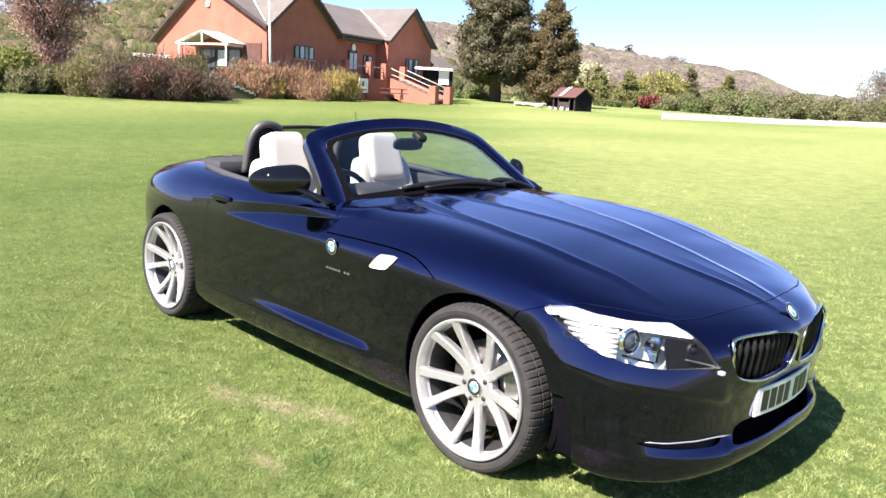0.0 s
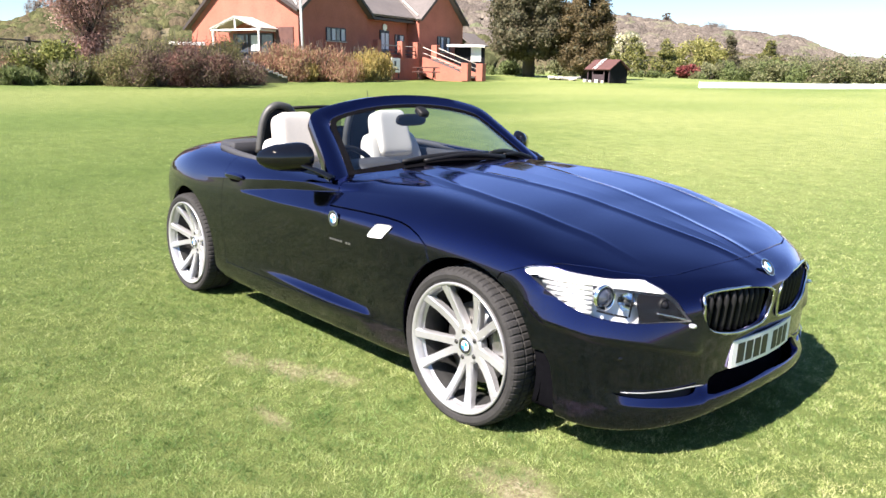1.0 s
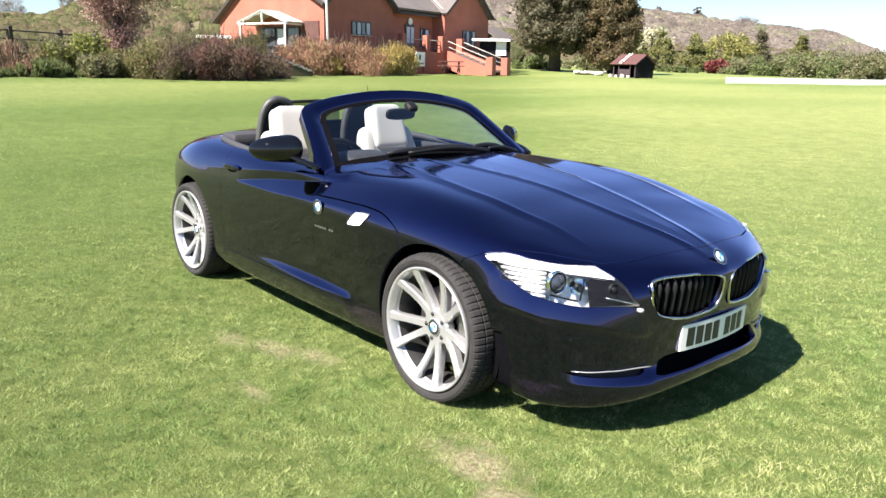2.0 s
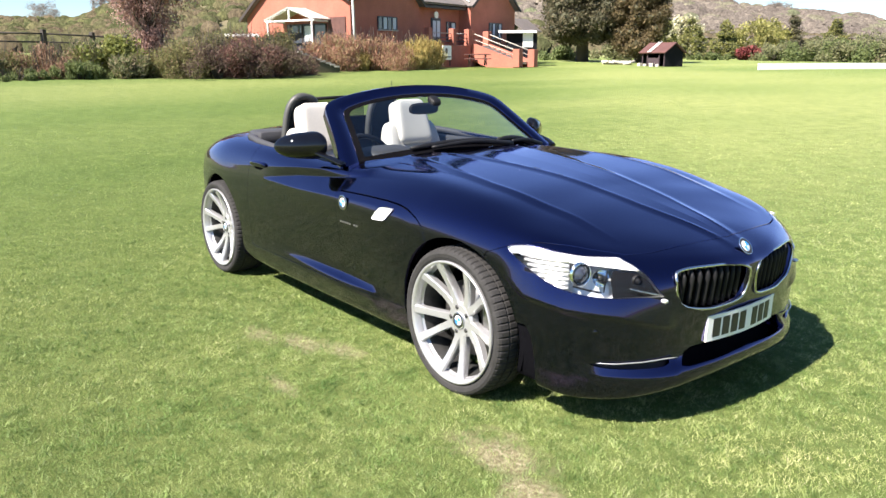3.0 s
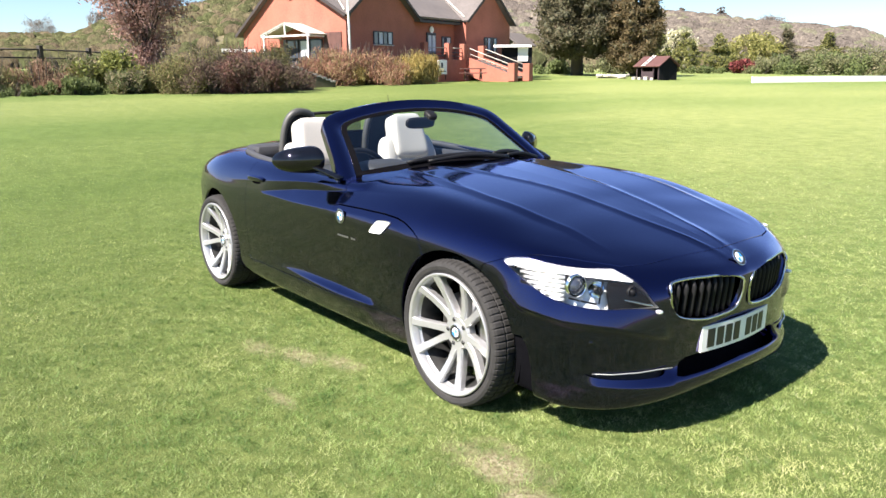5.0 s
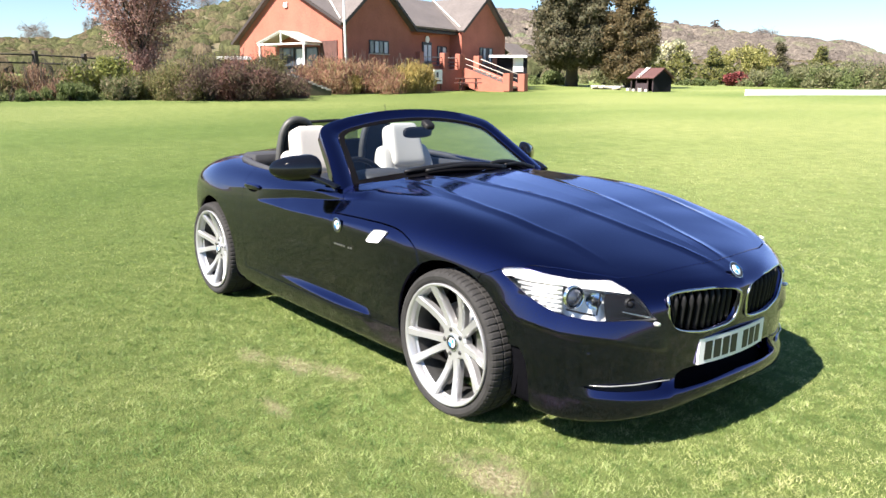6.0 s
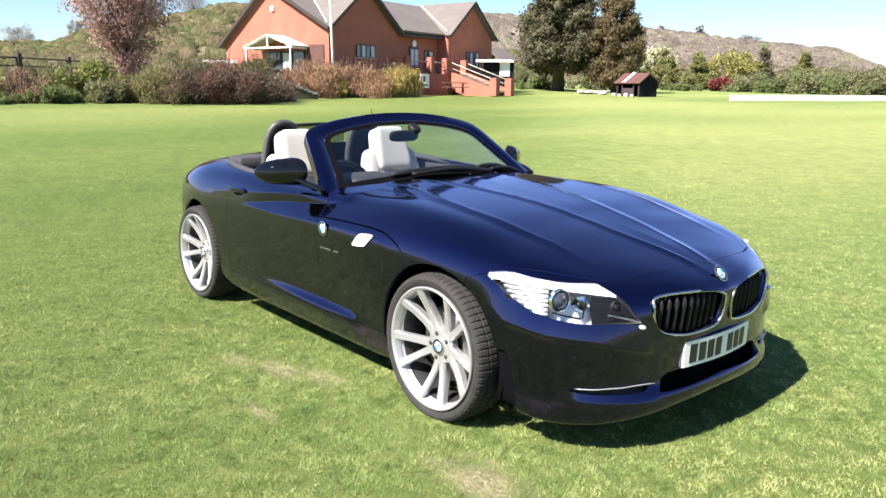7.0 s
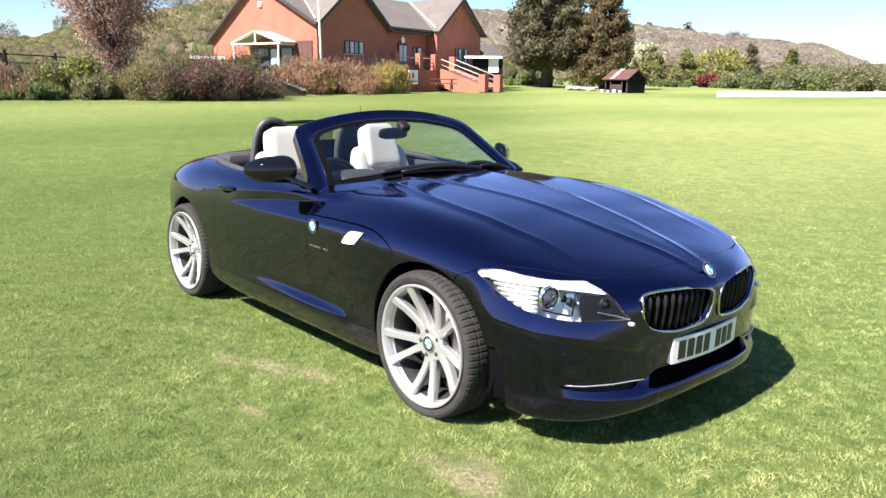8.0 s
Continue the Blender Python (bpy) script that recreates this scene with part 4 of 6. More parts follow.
        slab([(px - 0.1, ym, z0 + 0.84), (-0.02, ym, z0 + 0.84), (-0.02, ya, z0 + 0.12), (px - 0.1, ya, z0 + 0.12)], 0.06, CANOPY, porch, "canopy", "porch roof with its sunlit paleness put into the colour")
    part("porch_wall", box((0.9, 0.1, 1.3), (px + 0.6, y1 - 0.4, 0.9)), BRICK, porch)
    # glazing, plus added dark width for the porch's shaded recess
    screen = part("entrance_screen", box((0.10, 3.5, 2.0), (-0.04, 3.95, 1.05)), DARKFRAME, h, "dark glazed screen, widened to stand in for shade under the porch")
    part("pane", box((0.05, 0.62, 0.95), (-0.10, 3.7, 1.45)), CURTAIN, screen, "pale blind behind the glass")
    for y in (2.55, 4.75):
        part("pane", box((0.05, 0.95, 1.5), (-0.10, y, 1.20)), PANE, screen)
    for y in (2.0, 3.15, 4.2, 5.3):
        part("mullion", box((0.07, 0.06, 1.95), (-0.11, y + 0.06, 1.05)), BARGE, screen)
    part("side_door", box((0.08, 1.5, 1.9), (-0.03, 1.15, 1.45)), WOOD, h, "brown timber side door")
    part("wall_lamp", box((0.14, 0.34, 0.34), (-0.06, 4.95, 4.72), bevel=0.06), FRAME, h, "white bulkhead lamp")
    return h


def placed_disc(r, at):
    b = bmesh.new()
    bmesh.ops.create_cone(b, cap_ends=True, segments=24, radius1=r, radius2=r, depth=0.06, matrix=pose(*at, 90, 0, 0))
    return b


make_clubhouse()


# ---- terrace, steps, things by the clubhouse (in the clubhouse's own axes) ----
CLUB = pose(-38.78, 22.79, 1.62, 0, 0, 105.2) @ Matrix.Diagonal((0.957, 0.957, 0.98, 1))


def club_thing(name, x, y, z, turn, label, category, group="", kind=""):
    ob = thing(name, (0, 0, 0), 0, label, category, group, kind)
    ob.matrix_basis = CLUB @ pose(x, y, z, 0, 0, turn)
    return ob


def make_terrace():
    t = club_thing("terrace", 0, 0, 0.16, 0, "raised brick terrace with pillars, pale rails and broad steps", "terrace", kind="structure")
    part("retaining_wall", box((5.6, 0.3, 2.0), (9.3, -1.0, -0.36)), BRICK, t)
    part("deck", box((13.6, 2.2, 0.16), (13.4, 0.2, 0.58)), CONCRETE, t)
    part("retaining_wall", box((6.2, 0.3, 2.0), (17.3, -1.0, -0.36)), BRICK, t)
    for x in (6.75, 9.65, 11.6):
        part("pillar", box((0.42, 0.42, 1.15), (x, -1.0, 1.20), bevel=0.02), BRICK, t)
    for x in (12.05, 14.2):
        part("pillar", box((0.5, 0.5, 2.6), (x, -1.0, 0.40), bevel=0.02), BRICK, t)
        part("pillar", box((0.55, 0.55, 1.25), (x, -5.05, -0.25), bevel=0.02), BRICK, t)
        V, F = tube([(x, -1.1, 1.52), (x, -5.0, 0.22)], 0.032, 8)
        piece("rail", V, F, CONCRETE, t, "pale handrail")
        V, F = tube([(x, -1.1, 1.12), (x, -5.0, -0.12)], 0.022, 8)
        piece("rail", V, F, CONCRETE, t)
        slab([(x - 0.15, -1.0, 0.88), (x + 0.15, -1.0, 0.88), (x + 0.15, -5.0, -0.42), (x - 0.15, -5.0, -0.42)], 1.2, BRICK, t, "stair_wall")
    for k in range(8):
        part("step", box((1.9, 0.52, 0.17), (13.12, -1.15 - 0.47 * k, 0.57 - 0.165 * k), bevel=0.01), CONCRETE, t)
    for z in (1.45, 1.15, 0.9):
        for x0, x1 in ((6.75, 9.65), (9.65, 11.6), (11.6, 12.1)):
            V, F = tube([(x0 + 0.2, -1.0, z), (x1 - 0.2, -1.0, z)], 0.03, 6)
            piece("rail", V, F, CONCRETE if z > 1.4 else DARKFRAME, t)
    return t


make_terrace()


def make_picnic_table():
    t = club_thing("picnic_table", 9.6, -3.2, -0.55, -50, "brown wooden picnic table on the grass by the terrace", "table")
    t.matrix_basis = t.matrix_basis @ Matrix.Diagonal((0.95, 0.95, 0.95, 1))
    for k in range(4):
        part("plank", box((1.9, 0.165, 0.07), (0, -0.27 + 0.18 * k, 0.75), bevel=0.005), WOOD, t)
    for s in (-1, 1):
        part("bench", box((1.9, 0.28, 0.07), (0, 0.68 * s, 0.44), bevel=0.005), WOOD, t)
        part("leg", box((0.09, 0.06, 0.95), (0.6, 0.33 * s, 0.37), (35 * s, 0, 0)), WOOD, t)
        part("leg", box((0.09, 0.06, 0.95), (-0.6, 0.33 * s, 0.37), (35 * s, 0, 0)), WOOD, t)
        part("crossbar", box((0.09, 1.55, 0.05), (0.6 * s, 0, 0.41)), WOOD, t)
    return t


make_picnic_table()
sign = club_thing("sign_board", 7.9, -1.75, -0.45, 4, "white notice board on short posts against the terrace", "sign")
part("panel", box((1.15, 0.06, 0.95), (0, 0, 0.72), bevel=0.01), FRAME, sign)
part("bar", box((0.25, 0.02, 0.35), (-0.1, -0.035, 0.85)), DARKFRAME, sign)
part("bar", box((0.8, 0.02, 0.08), (0, -0.035, 0.45)), DARKFRAME, sign)
for s in (-1, 1):
    part("post", box((0.07, 0.07, 0.6), (0.45 * s, 0.03, 0.15)), WOOD, sign)

kiosk = club_thing("kiosk", 16.2, -2.6, -0.55, -56, "dark serving kiosk with a white flat canopy and a white panel", "kiosk")
part("cabin", box((2.3, 1.5, 2.3), (0.25, 0.4, 1.15), bevel=0.02), NEAR_BLACK, kiosk)
part("canopy", box((2.9, 1.9, 0.16), (-0.1, 0.1, 2.42), (3, 0, 0), bevel=0.02), FRAME, kiosk, "white canopy")
part("panel", box((0.78, 0.06, 1.0), (0.70, -0.385, 1.78)), FRAME, kiosk, "white shutter panel")
part("post", box((0.08, 0.08, 2.4), (-1.4, -0.7, 1.2)), NEAR_BLACK, kiosk)

shelter = club_thing("outbuilding", 25.4, 3.0, 0.0, 0, "small outbuilding with a grey pitched roof behind the kiosk", "building")
part("wall", box((2.6, 2.6, 3.6), (0, 0, 0.5)), NEAR_BLACK, shelter)
slab([(-1.6, -1.6, 2.25), (1.6, -1.6, 2.25), (1.6, 0, 3.35), (-1.6, 0, 3.35)], 0.10, TILE, shelter, "roof")
slab([(-1.6, 1.6, 2.25), (1.6, 1.6, 2.25), (1.6, 0, 3.35), (-1.6, 0, 3.35)], 0.10, TILE, shelter, "roof")

pole = thing("flagpole", (-37.2, 22.1, 0.7), 0, "tall slim white flagpole leaning slightly, before the clubhouse", "flagpole")
V, F = tube([(0, 0, 0), (-0.02, -0.10, 4.2), (-0.05, -0.22, 8.5)], [0.075, 0.065, 0.045], 10)
piece("pole", V, F, FRAME, pole)
V, F = placed(cushion((0.14, 0.14, 0.14), 1.0), pose(-0.05, -0.22, 8.55))
piece("finial", V, F, FRAME, pole)


# ---- hut, low white wall, fence ----
hut = thing("shed", (-34.6, 48.0, ground_z(-35.0, 48.3) - 0.05), -8, "small dark shed, rusty red roof with a ladder", "shed")
hut.scale = (0.70, 0.74, 0.80)
part("back_wall", box((3.4, 0.10, 1.35), (0, 1.25, 0.68)), NEAR_BLACK, hut)
part("side_wall", box((0.10, 2.4, 1.35), (1.65, 0, 0.68)), NEAR_BLACK, hut)
part("side_wall", box((0.10, 2.4, 1.35), (-1.65, 0, 0.68)), NEAR_BLACK, hut)
for k in range(11):
    part("board", box((0.145, 0.05, 0.80), (-0.75 + 0.152 * k, -1.22 - 0.006 * (k % 2), 0.42)), SHED_WOOD, hut)
for x in (-1.6, -0.85, 0.85, 1.6):
    part("post", box((0.11, 0.11, 1.34), (x, -1.24, 0.67), bevel=0.01), SHED_WOOD, hut)
part("lintel", box((3.4, 0.10, 0.14), (0, -1.24, 1.27)), SHED_WOOD, hut)
part("tarpaulin", box((0.05, 1.9, 1.05), (-1.74, -0.1, 0.55), (0, 4, 0), 0.02), FRAME, hut, "pale sheet hung on the shed's end")
RUST = plain("rusty_roof", (0.085, 0.036, 0.033), 0.75, vary=0.35, scale=8)
slab([(-1.95, -1.55, 1.30), (1.95, -1.55, 1.30), (1.95, 0, 2.25), (-1.95, 0, 2.25)], 0.08, RUST, hut, "roof")
slab([(-1.95, 1.55, 1.30), (1.95, 1.55, 1.30), (1.95, 0, 2.25), (-1.95, 0, 2.25)], 0.08, RUST, hut, "roof")
for s in (-1, 1):
    b = bmesh.new()
    b.faces.new([b.verts.new(p) for p in ((1.68 * s, -1.28, 1.34), (1.68 * s, 1.28, 1.34), (1.68 * s, 0, 2.16))])
    part("gable", b, NEAR_BLACK, hut)
lad = new("ladder")
lad.parent = hut
for s in (-0.20, 0.20):
    part("stile", box((0.045, 1.9, 0.05), (-0.3 + s, -0.85, 1.84), (31.5, 0, 0)), FRAME, lad)
for k in range(5):
    part("rung", box((0.40, 0.035, 0.04), (-0.3, -1.5 + 0.32 * k, 1.44 + 0.196 * k)), FRAME, lad)
for k, (x, y, s) in enumerate([(-1.4, -1.8, 0.42), (-0.5, -1.9, 0.34), (0.4, -1.85, 0.42), (1.2, -1.8, 0.32)]):
    part("crate", box((s, s * 0.8, s * 0.8), (x, y, s * 0.42), (0, 0, 12 * k), 0.02), CONCRETE, hut)
rub = thing("rubble_heap", (-38.6, 48.6, ground_z(-38.6, 48.6)), 20, "low heap of pale rubble and boards beside the shed", "rubble")
rngp = np.random.default_rng(2)
for k in range(9):
    part("lump", box((rngp.uniform(0.5, 1.3), rngp.uniform(0.4, 0.8), rngp.uniform(0.12, 0.28)), (rngp.uniform(-1.9, 1.6), rngp.uniform(-0.7, 0.7), 0.16), (rngp.uniform(-12, 12), rngp.uniform(-12, 12), rngp.uniform(0, 90)), 0.06), CONCRETE, rub)

WHITEWALL = plain("white_boards", (0.82, 0.82, 0.80), 0.6, vary=0.05)
wall = thing("boundary_wall", (-26.3, 47.4, 0), 0, "long low white board wall along the field's boundary", "low wall", kind="structure")
d = Vector((3.8, 16.1, 0)).normalized()
for k in range(16):
    p = d * (2.9 * k + 1.45)
    z = ground_z(-26.3 + p.x, 47.4 + p.y)
    part("board", box((2.9 - 0.012, 0.12, 0.46), (p.x, p.y, z + 0.19), (0, 0, math.degrees(math.atan2(d.y, d.x)))), WHITEWALL, wall)

FENCE_WOOD = plain("dark_fence_wood", (0.04, 0.034, 0.03), 0.85, vary=0.3, scale=20)
fence = thing("fence", (-41.1, 6.3, 1.52), 0, "weathered dark post-and-rail fence above the scrub", "fence")
pts = [(-1.6, -2.6), (0, 0), (-2.7, 3.0), (-5.6, 5.7)]
pts = [(1.6, -9.0), (0.9, -5.6), (0.3, -2.6)] + pts[1:]
for i, (x, y) in enumerate(pts):
    part("post", box((0.22, 0.22, 1.55), (x, y, 0.63), (0, 0, 9 * i), 0.02), FENCE_WOOD, fence)
    if i:
        xa, ya = pts[i - 1]
        for z in (1.20, 0.80):
            V, F = tube([(xa, ya, z), (x, y, z)], 0.105, 6, flat=0.45)
            piece("rail", V, F, FENCE_WOOD, fence)
# white bar of unknown kind; its legs are added
trough = thing("bench", (-39.9, 16.3, 1.36), 65, "pale bar on dark legs seen over the thicket", "bench")
part("seat", box((1.9, 0.4, 0.17), (0, 0, 1.42), bevel=0.02), FRAME, trough)
for s in (-1, 1):
    part("leg", box((0.10, 0.30, 1.6), (0.8 * s, 0, 0.55)), DARKFRAME, trough)
SOIL = plain("bank_soil", (0.075, 0.065, 0.038), 0.95, vary=0.35, scale=5, bump=0.5, distance=0.03)
kerb = thing("stone_steps", (-35.6, 19.5, ground_z(-35.6, 19.5)), 0, "flight of pale stone steps climbing the grassy bank", "steps", kind="structure")
for k in range(9):
    part("step", box((1.3, 0.30, 0.09), (-0.02 * k, -0.27 * k, 0.30 + 0.096 * k), (0, 0, 2 * (k % 3) - 2), bevel=0.015), CONCRETE, kerb)
slab([(-0.8, 0.2, 0.20), (0.62, 0.2, 0.20), (0.45, -2.5, 1.10), (-0.9, -2.5, 1.10)], 1.3, SOIL, kerb, "bank", "bare earth bank under the steps")


# ---- the roadster: its body lines, from the nose's middle round the flank to the tail's middle ----
BODY_LINES = [
    # under edge
    [(0.77, 0, 0.170), (0.765, 0.236, 0.165), (0.723, 0.439, 0.145), (0.635, 0.595, 0.136), (0.491, 0.705, 0.145), (0.345, 0.752, 0.158), (-0.025, 0.767, 0.174), (-0.422, 0.775, 0.174),
     (-0.884, 0.78, 0.174), (-1.38, 0.782, 0.177), (-1.945, 0.78, 0.182), (-2.535, 0.783, 0.194), (-2.949, 0.714, 0.211), (-3.114, 0.576, 0.229), (-3.217, 0.326, 0.238), (-3.263, 0, 0.238)],
    # lip
    [(0.862, 0, 0.190), (0.852, 0.244, 0.184), (0.803, 0.466, 0.160), (0.705, 0.645, 0.140), (0.548, 0.765, 0.134), (0.366, 0.814, 0.158), (-0.023, 0.834, 0.174), (-0.418, 0.842, 0.18),
     (-0.88, 0.848, 0.18), (-1.375, 0.851, 0.182), (-1.939, 0.85, 0.187), (-2.529, 0.854, 0.195), (-2.962, 0.785, 0.221), (-3.164, 0.636, 0.238), (-3.269, 0.344, 0.247), (-3.316, 0, 0.248)],
    # lip top and sill
    [(0.880, 0, 0.250), (0.868, 0.243, 0.245), (0.818, 0.475, 0.222), (0.716, 0.66, 0.204), (0.559, 0.782, 0.215), (0.369, 0.836, 0.228), (-0.019, 0.86, 0.25), (-0.413, 0.875, 0.265),
     (-0.874, 0.885, 0.272), (-1.369, 0.884, 0.276), (-1.934, 0.878, 0.27), (-2.524, 0.884, 0.264), (-2.959, 0.816, 0.281), (-3.198, 0.655, 0.298), (-3.303, 0.362, 0.308), (-3.351, 0, 0.309)],
    # lower crease
    [(0.835, 0, 0.295), (0.827, 0.244, 0.296), (0.791, 0.477, 0.299), (0.705, 0.657, 0.303), (0.557, 0.782, 0.309), (0.381, 0.842, 0.317), (-0.016, 0.871, 0.33), (-0.41, 0.882, 0.336),
     (-0.873, 0.865, 0.337), (-1.367, 0.871, 0.346), (-1.931, 0.881, 0.357), (-2.52, 0.895, 0.372), (-2.956, 0.836, 0.4), (-3.213, 0.664, 0.419), (-3.319, 0.36, 0.42), (-3.366, 0, 0.421)],
    # middle
    [(0.842, 0, 0.399), (0.835, 0.244, 0.401), (0.797, 0.482, 0.41), (0.704, 0.664, 0.422), (0.557, 0.789, 0.435), (0.385, 0.85, 0.448), (-0.011, 0.885, 0.471), (-0.405, 0.893, 0.473),
     (-0.867, 0.88, 0.47), (-1.362, 0.881, 0.48), (-1.926, 0.89, 0.498), (-2.516, 0.904, 0.51), (-2.953, 0.847, 0.53), (-3.22, 0.664, 0.54), (-3.325, 0.359, 0.542), (-3.371, 0, 0.544)],
    # upper middle
    [(0.86, 0, 0.502), (0.85, 0.244, 0.507), (0.8, 0.488, 0.517), (0.698, 0.66, 0.534), (0.552, 0.782, 0.552), (0.379, 0.845, 0.57), (-0.006, 0.89, 0.597), (-0.4, 0.903, 0.605),
     (-0.861, 0.897, 0.612), (-1.356, 0.891, 0.623), (-1.921, 0.891, 0.634), (-2.512, 0.904, 0.647), (-2.95, 0.847, 0.649), (-3.208, 0.664, 0.651), (-3.313, 0.358, 0.653), (-3.359, 0, 0.657)],
    # shoulder
    [(0.876, 0, 0.601), (0.858, 0.243, 0.603), (0.781, 0.494, 0.607), (0.668, 0.658, 0.628), (0.53, 0.764, 0.65), (0.363, 0.833, 0.668), (-0.003, 0.887, 0.695), (-0.396, 0.907, 0.71),
     (-0.857, 0.905, 0.721), (-1.352, 0.894, 0.733), (-1.918, 0.88, 0.75), (-2.509, 0.884, 0.765), (-2.931, 0.828, 0.759), (-3.178, 0.655, 0.762), (-3.291, 0.359, 0.765), (-3.345, 0, 0.769)],
    # wing edge
    [(0.852, 0, 0.648), (0.823, 0.244, 0.653), (0.724, 0.481, 0.664), (0.609, 0.626, 0.69), (0.485, 0.723, 0.716), (0.336, 0.791, 0.739), (-0.003, 0.846, 0.779), (-0.396, 0.863, 0.802),
     (-0.857, 0.861, 0.813), (-1.352, 0.858, 0.827), (-1.917, 0.85, 0.846), (-2.51, 0.829, 0.864), (-2.905, 0.778, 0.838), (-3.15, 0.635, 0.832), (-3.271, 0.36, 0.836), (-3.325, 0, 0.84)],
    # wing crown
    [(0.802, 0, 0.676), (0.77, 0.231, 0.682), (0.66, 0.44, 0.699), (0.54, 0.56, 0.725), (0.414, 0.633, 0.756), (0.287, 0.68, 0.782), (-0.006, 0.732, 0.84), (-0.399, 0.758, 0.872),
     (-0.909, 0.788, 0.867), (-1.354, 0.798, 0.876), (-1.92, 0.784, 0.9), (-2.515, 0.735, 0.918), (-2.877, 0.686, 0.898), (-3.116, 0.574, 0.883), (-3.243, 0.34, 0.886), (-3.296, 0, 0.891)],
    # bonnet
    [(0.748, 0, 0.696), (0.706, 0.204, 0.706), (0.59, 0.359, 0.729), (0.473, 0.44, 0.755), (0.355, 0.492, 0.784), (0.236, 0.525, 0.807), (-0.012, 0.564, 0.855), (-0.407, 0.6, 0.892),
     (-0.945, 0.653, 0.896), (-1.362, 0.667, 0.901), (-1.928, 0.663, 0.92), (-2.524, 0.591, 0.939), (-2.863, 0.542, 0.924), (-3.085, 0.451, 0.913), (-3.209, 0.258, 0.917), (-3.25, 0, 0.921)],
    # bonnet middle
    [(0.683, 0, 0.718), (0.631, 0.117, 0.731), (0.522, 0.198, 0.754), (0.413, 0.245, 0.78), (0.312, 0.272, 0.804), (0.201, 0.288, 0.826), (-0.022, 0.307, 0.866), (-0.419, 0.325, 0.906),
     (-0.863, 0.346, 0.924), (-1.381, 0.364, 0.932), (-1.949, 0.356, 0.937), (-2.543, 0.312, 0.951), (-2.835, 0.273, 0.946), (-3.043, 0.223, 0.935), (-3.153, 0.114, 0.938), (-3.187, 0, 0.94)],
    # spine
    [(0.61, 0, 0.741), (0.555, 0, 0.755), (0.462, 0, 0.776), (0.361, 0, 0.797), (0.268, 0, 0.816), (0.165, 0, 0.836), (-0.032, 0, 0.872), (-0.432, 0, 0.912),
     (-0.841, 0, 0.933), (-1.401, 0, 0.944), (-1.971, 0, 0.945), (-2.564, 0, 0.959), (-2.809, 0, 0.953), (-3.003, 0, 0.947), (-3.099, 0, 0.943), (-3.125, 0, 0.944)],
]


def body_sheet(fine=2):
    grid = np.array(BODY_LINES)                      # line, station, xyz
    grid[..., 1] *= np.interp(grid[..., 0], [-3.4, -2.95, -2.45, -1.9], [0.895, 0.915, 0.965, 0.985])   # the tail tapers in plan
    grid[..., 2] -= np.interp(grid[..., 0], [-3.35, -3.0, -2.6, -2.2], [0.045, 0.034, 0.012, 0]) * np.interp(grid[..., 2], [0.74, 0.88], [0, 1])   # and its deck falls away
    grid[:2, :, 2] -= np.interp(grid[:2, :, 0], [-2.6, -1.95, -0.4, 0.0], [0, 0.016, 0.028, 0])          # low sills between the wheels
    grid = spline(grid, 12)                          # across the lines
    grid = spline(grid.swapaxes(0, 1), 16)           # along the stations
    for _ in range(14):                              # fair the surface
        g = grid.copy()
        g[1:-1, 1:-1] = 0.5 * grid[1:-1, 1:-1] + 0.125 * (grid[:-2, 1:-1] + grid[2:, 1:-1] + grid[1:-1, :-2] + grid[1:-1, 2:])
        for e in (0, -1):
            g[e, 1:-1, 0] = 0.5 * grid[e, 1:-1, 0] + 0.25 * (grid[e, :-2, 0] + grid[e, 2:, 0])
            g[e, 1:-1, 2] = 0.5 * grid[e, 1:-1, 2] + 0.25 * (grid[e, :-2, 2] + grid[e, 2:, 2])
        grid = g
    x, y, z = grid[..., 0], grid[..., 1], grid[..., 2]
    grid = spline(grid.swapaxes(0, 1), fine).swapaxes(0, 1)
    x, y, z = grid[..., 0].copy(), grid[..., 1].copy(), grid[..., 2].copy()
    # the bonnet steps up at two creases on either side that run to the nose
    on = np.clip((x + 0.90) / 0.3, 0, 1) * np.clip((0.86 - x) / 0.15, 0, 1) * (z > 0.66)
    edge = np.interp(x, [-0.9, -0.60, -0.164, 0.369, 0.76], [0.31, 0.235, 0.165, 0.112, 0.045])
    rise = np.clip((edge + 0.05 - y) / 0.05, 0, 1)
    rise = rise * rise * (3 - 2 * rise)
    grid[..., 2] += on * (0.004 * rise * np.exp(-np.clip(edge - y, 0, 1) / 0.16) + 0.0018 * np.exp(-((y - edge) / 0.0075) ** 2))
    edge = np.interp(x, [-0.95, -0.75, -0.33, -0.09, 0.20, 0.37, 0.55], [0.44, 0.47, 0.54, 0.555, 0.53, 0.505, 0.50])
    rise = np.clip((edge + 0.06 - y) / 0.06, 0, 1)
    rise = rise * rise * (3 - 2 * rise)
    on = np.clip((x + 1.0) / 0.3, 0, 1) * np.clip((0.60 - x) / 0.4, 0, 1) * (z > 0.66)
    grid[..., 2] += on * (0.0055 * rise * np.exp(-np.clip(edge - y, 0, 1) / 0.12) + 0.0014 * np.exp(-((y - edge) / 0.010) ** 2))
    # the flank: a hollow that opens forward from the handle, under a sharp shoulder line
    zb = np.interp(x, [-1.75, -1.35, -0.96, -0.626, -0.42, -0.23], [0.728, 0.722, 0.735, 0.742, 0.733, 0.69])
    zm = np.interp(x, [-1.75, -1.68, -1.38, -1.02, -0.79, -0.4], [0.734, 0.746, 0.785, 0.813, 0.840, 0.860])
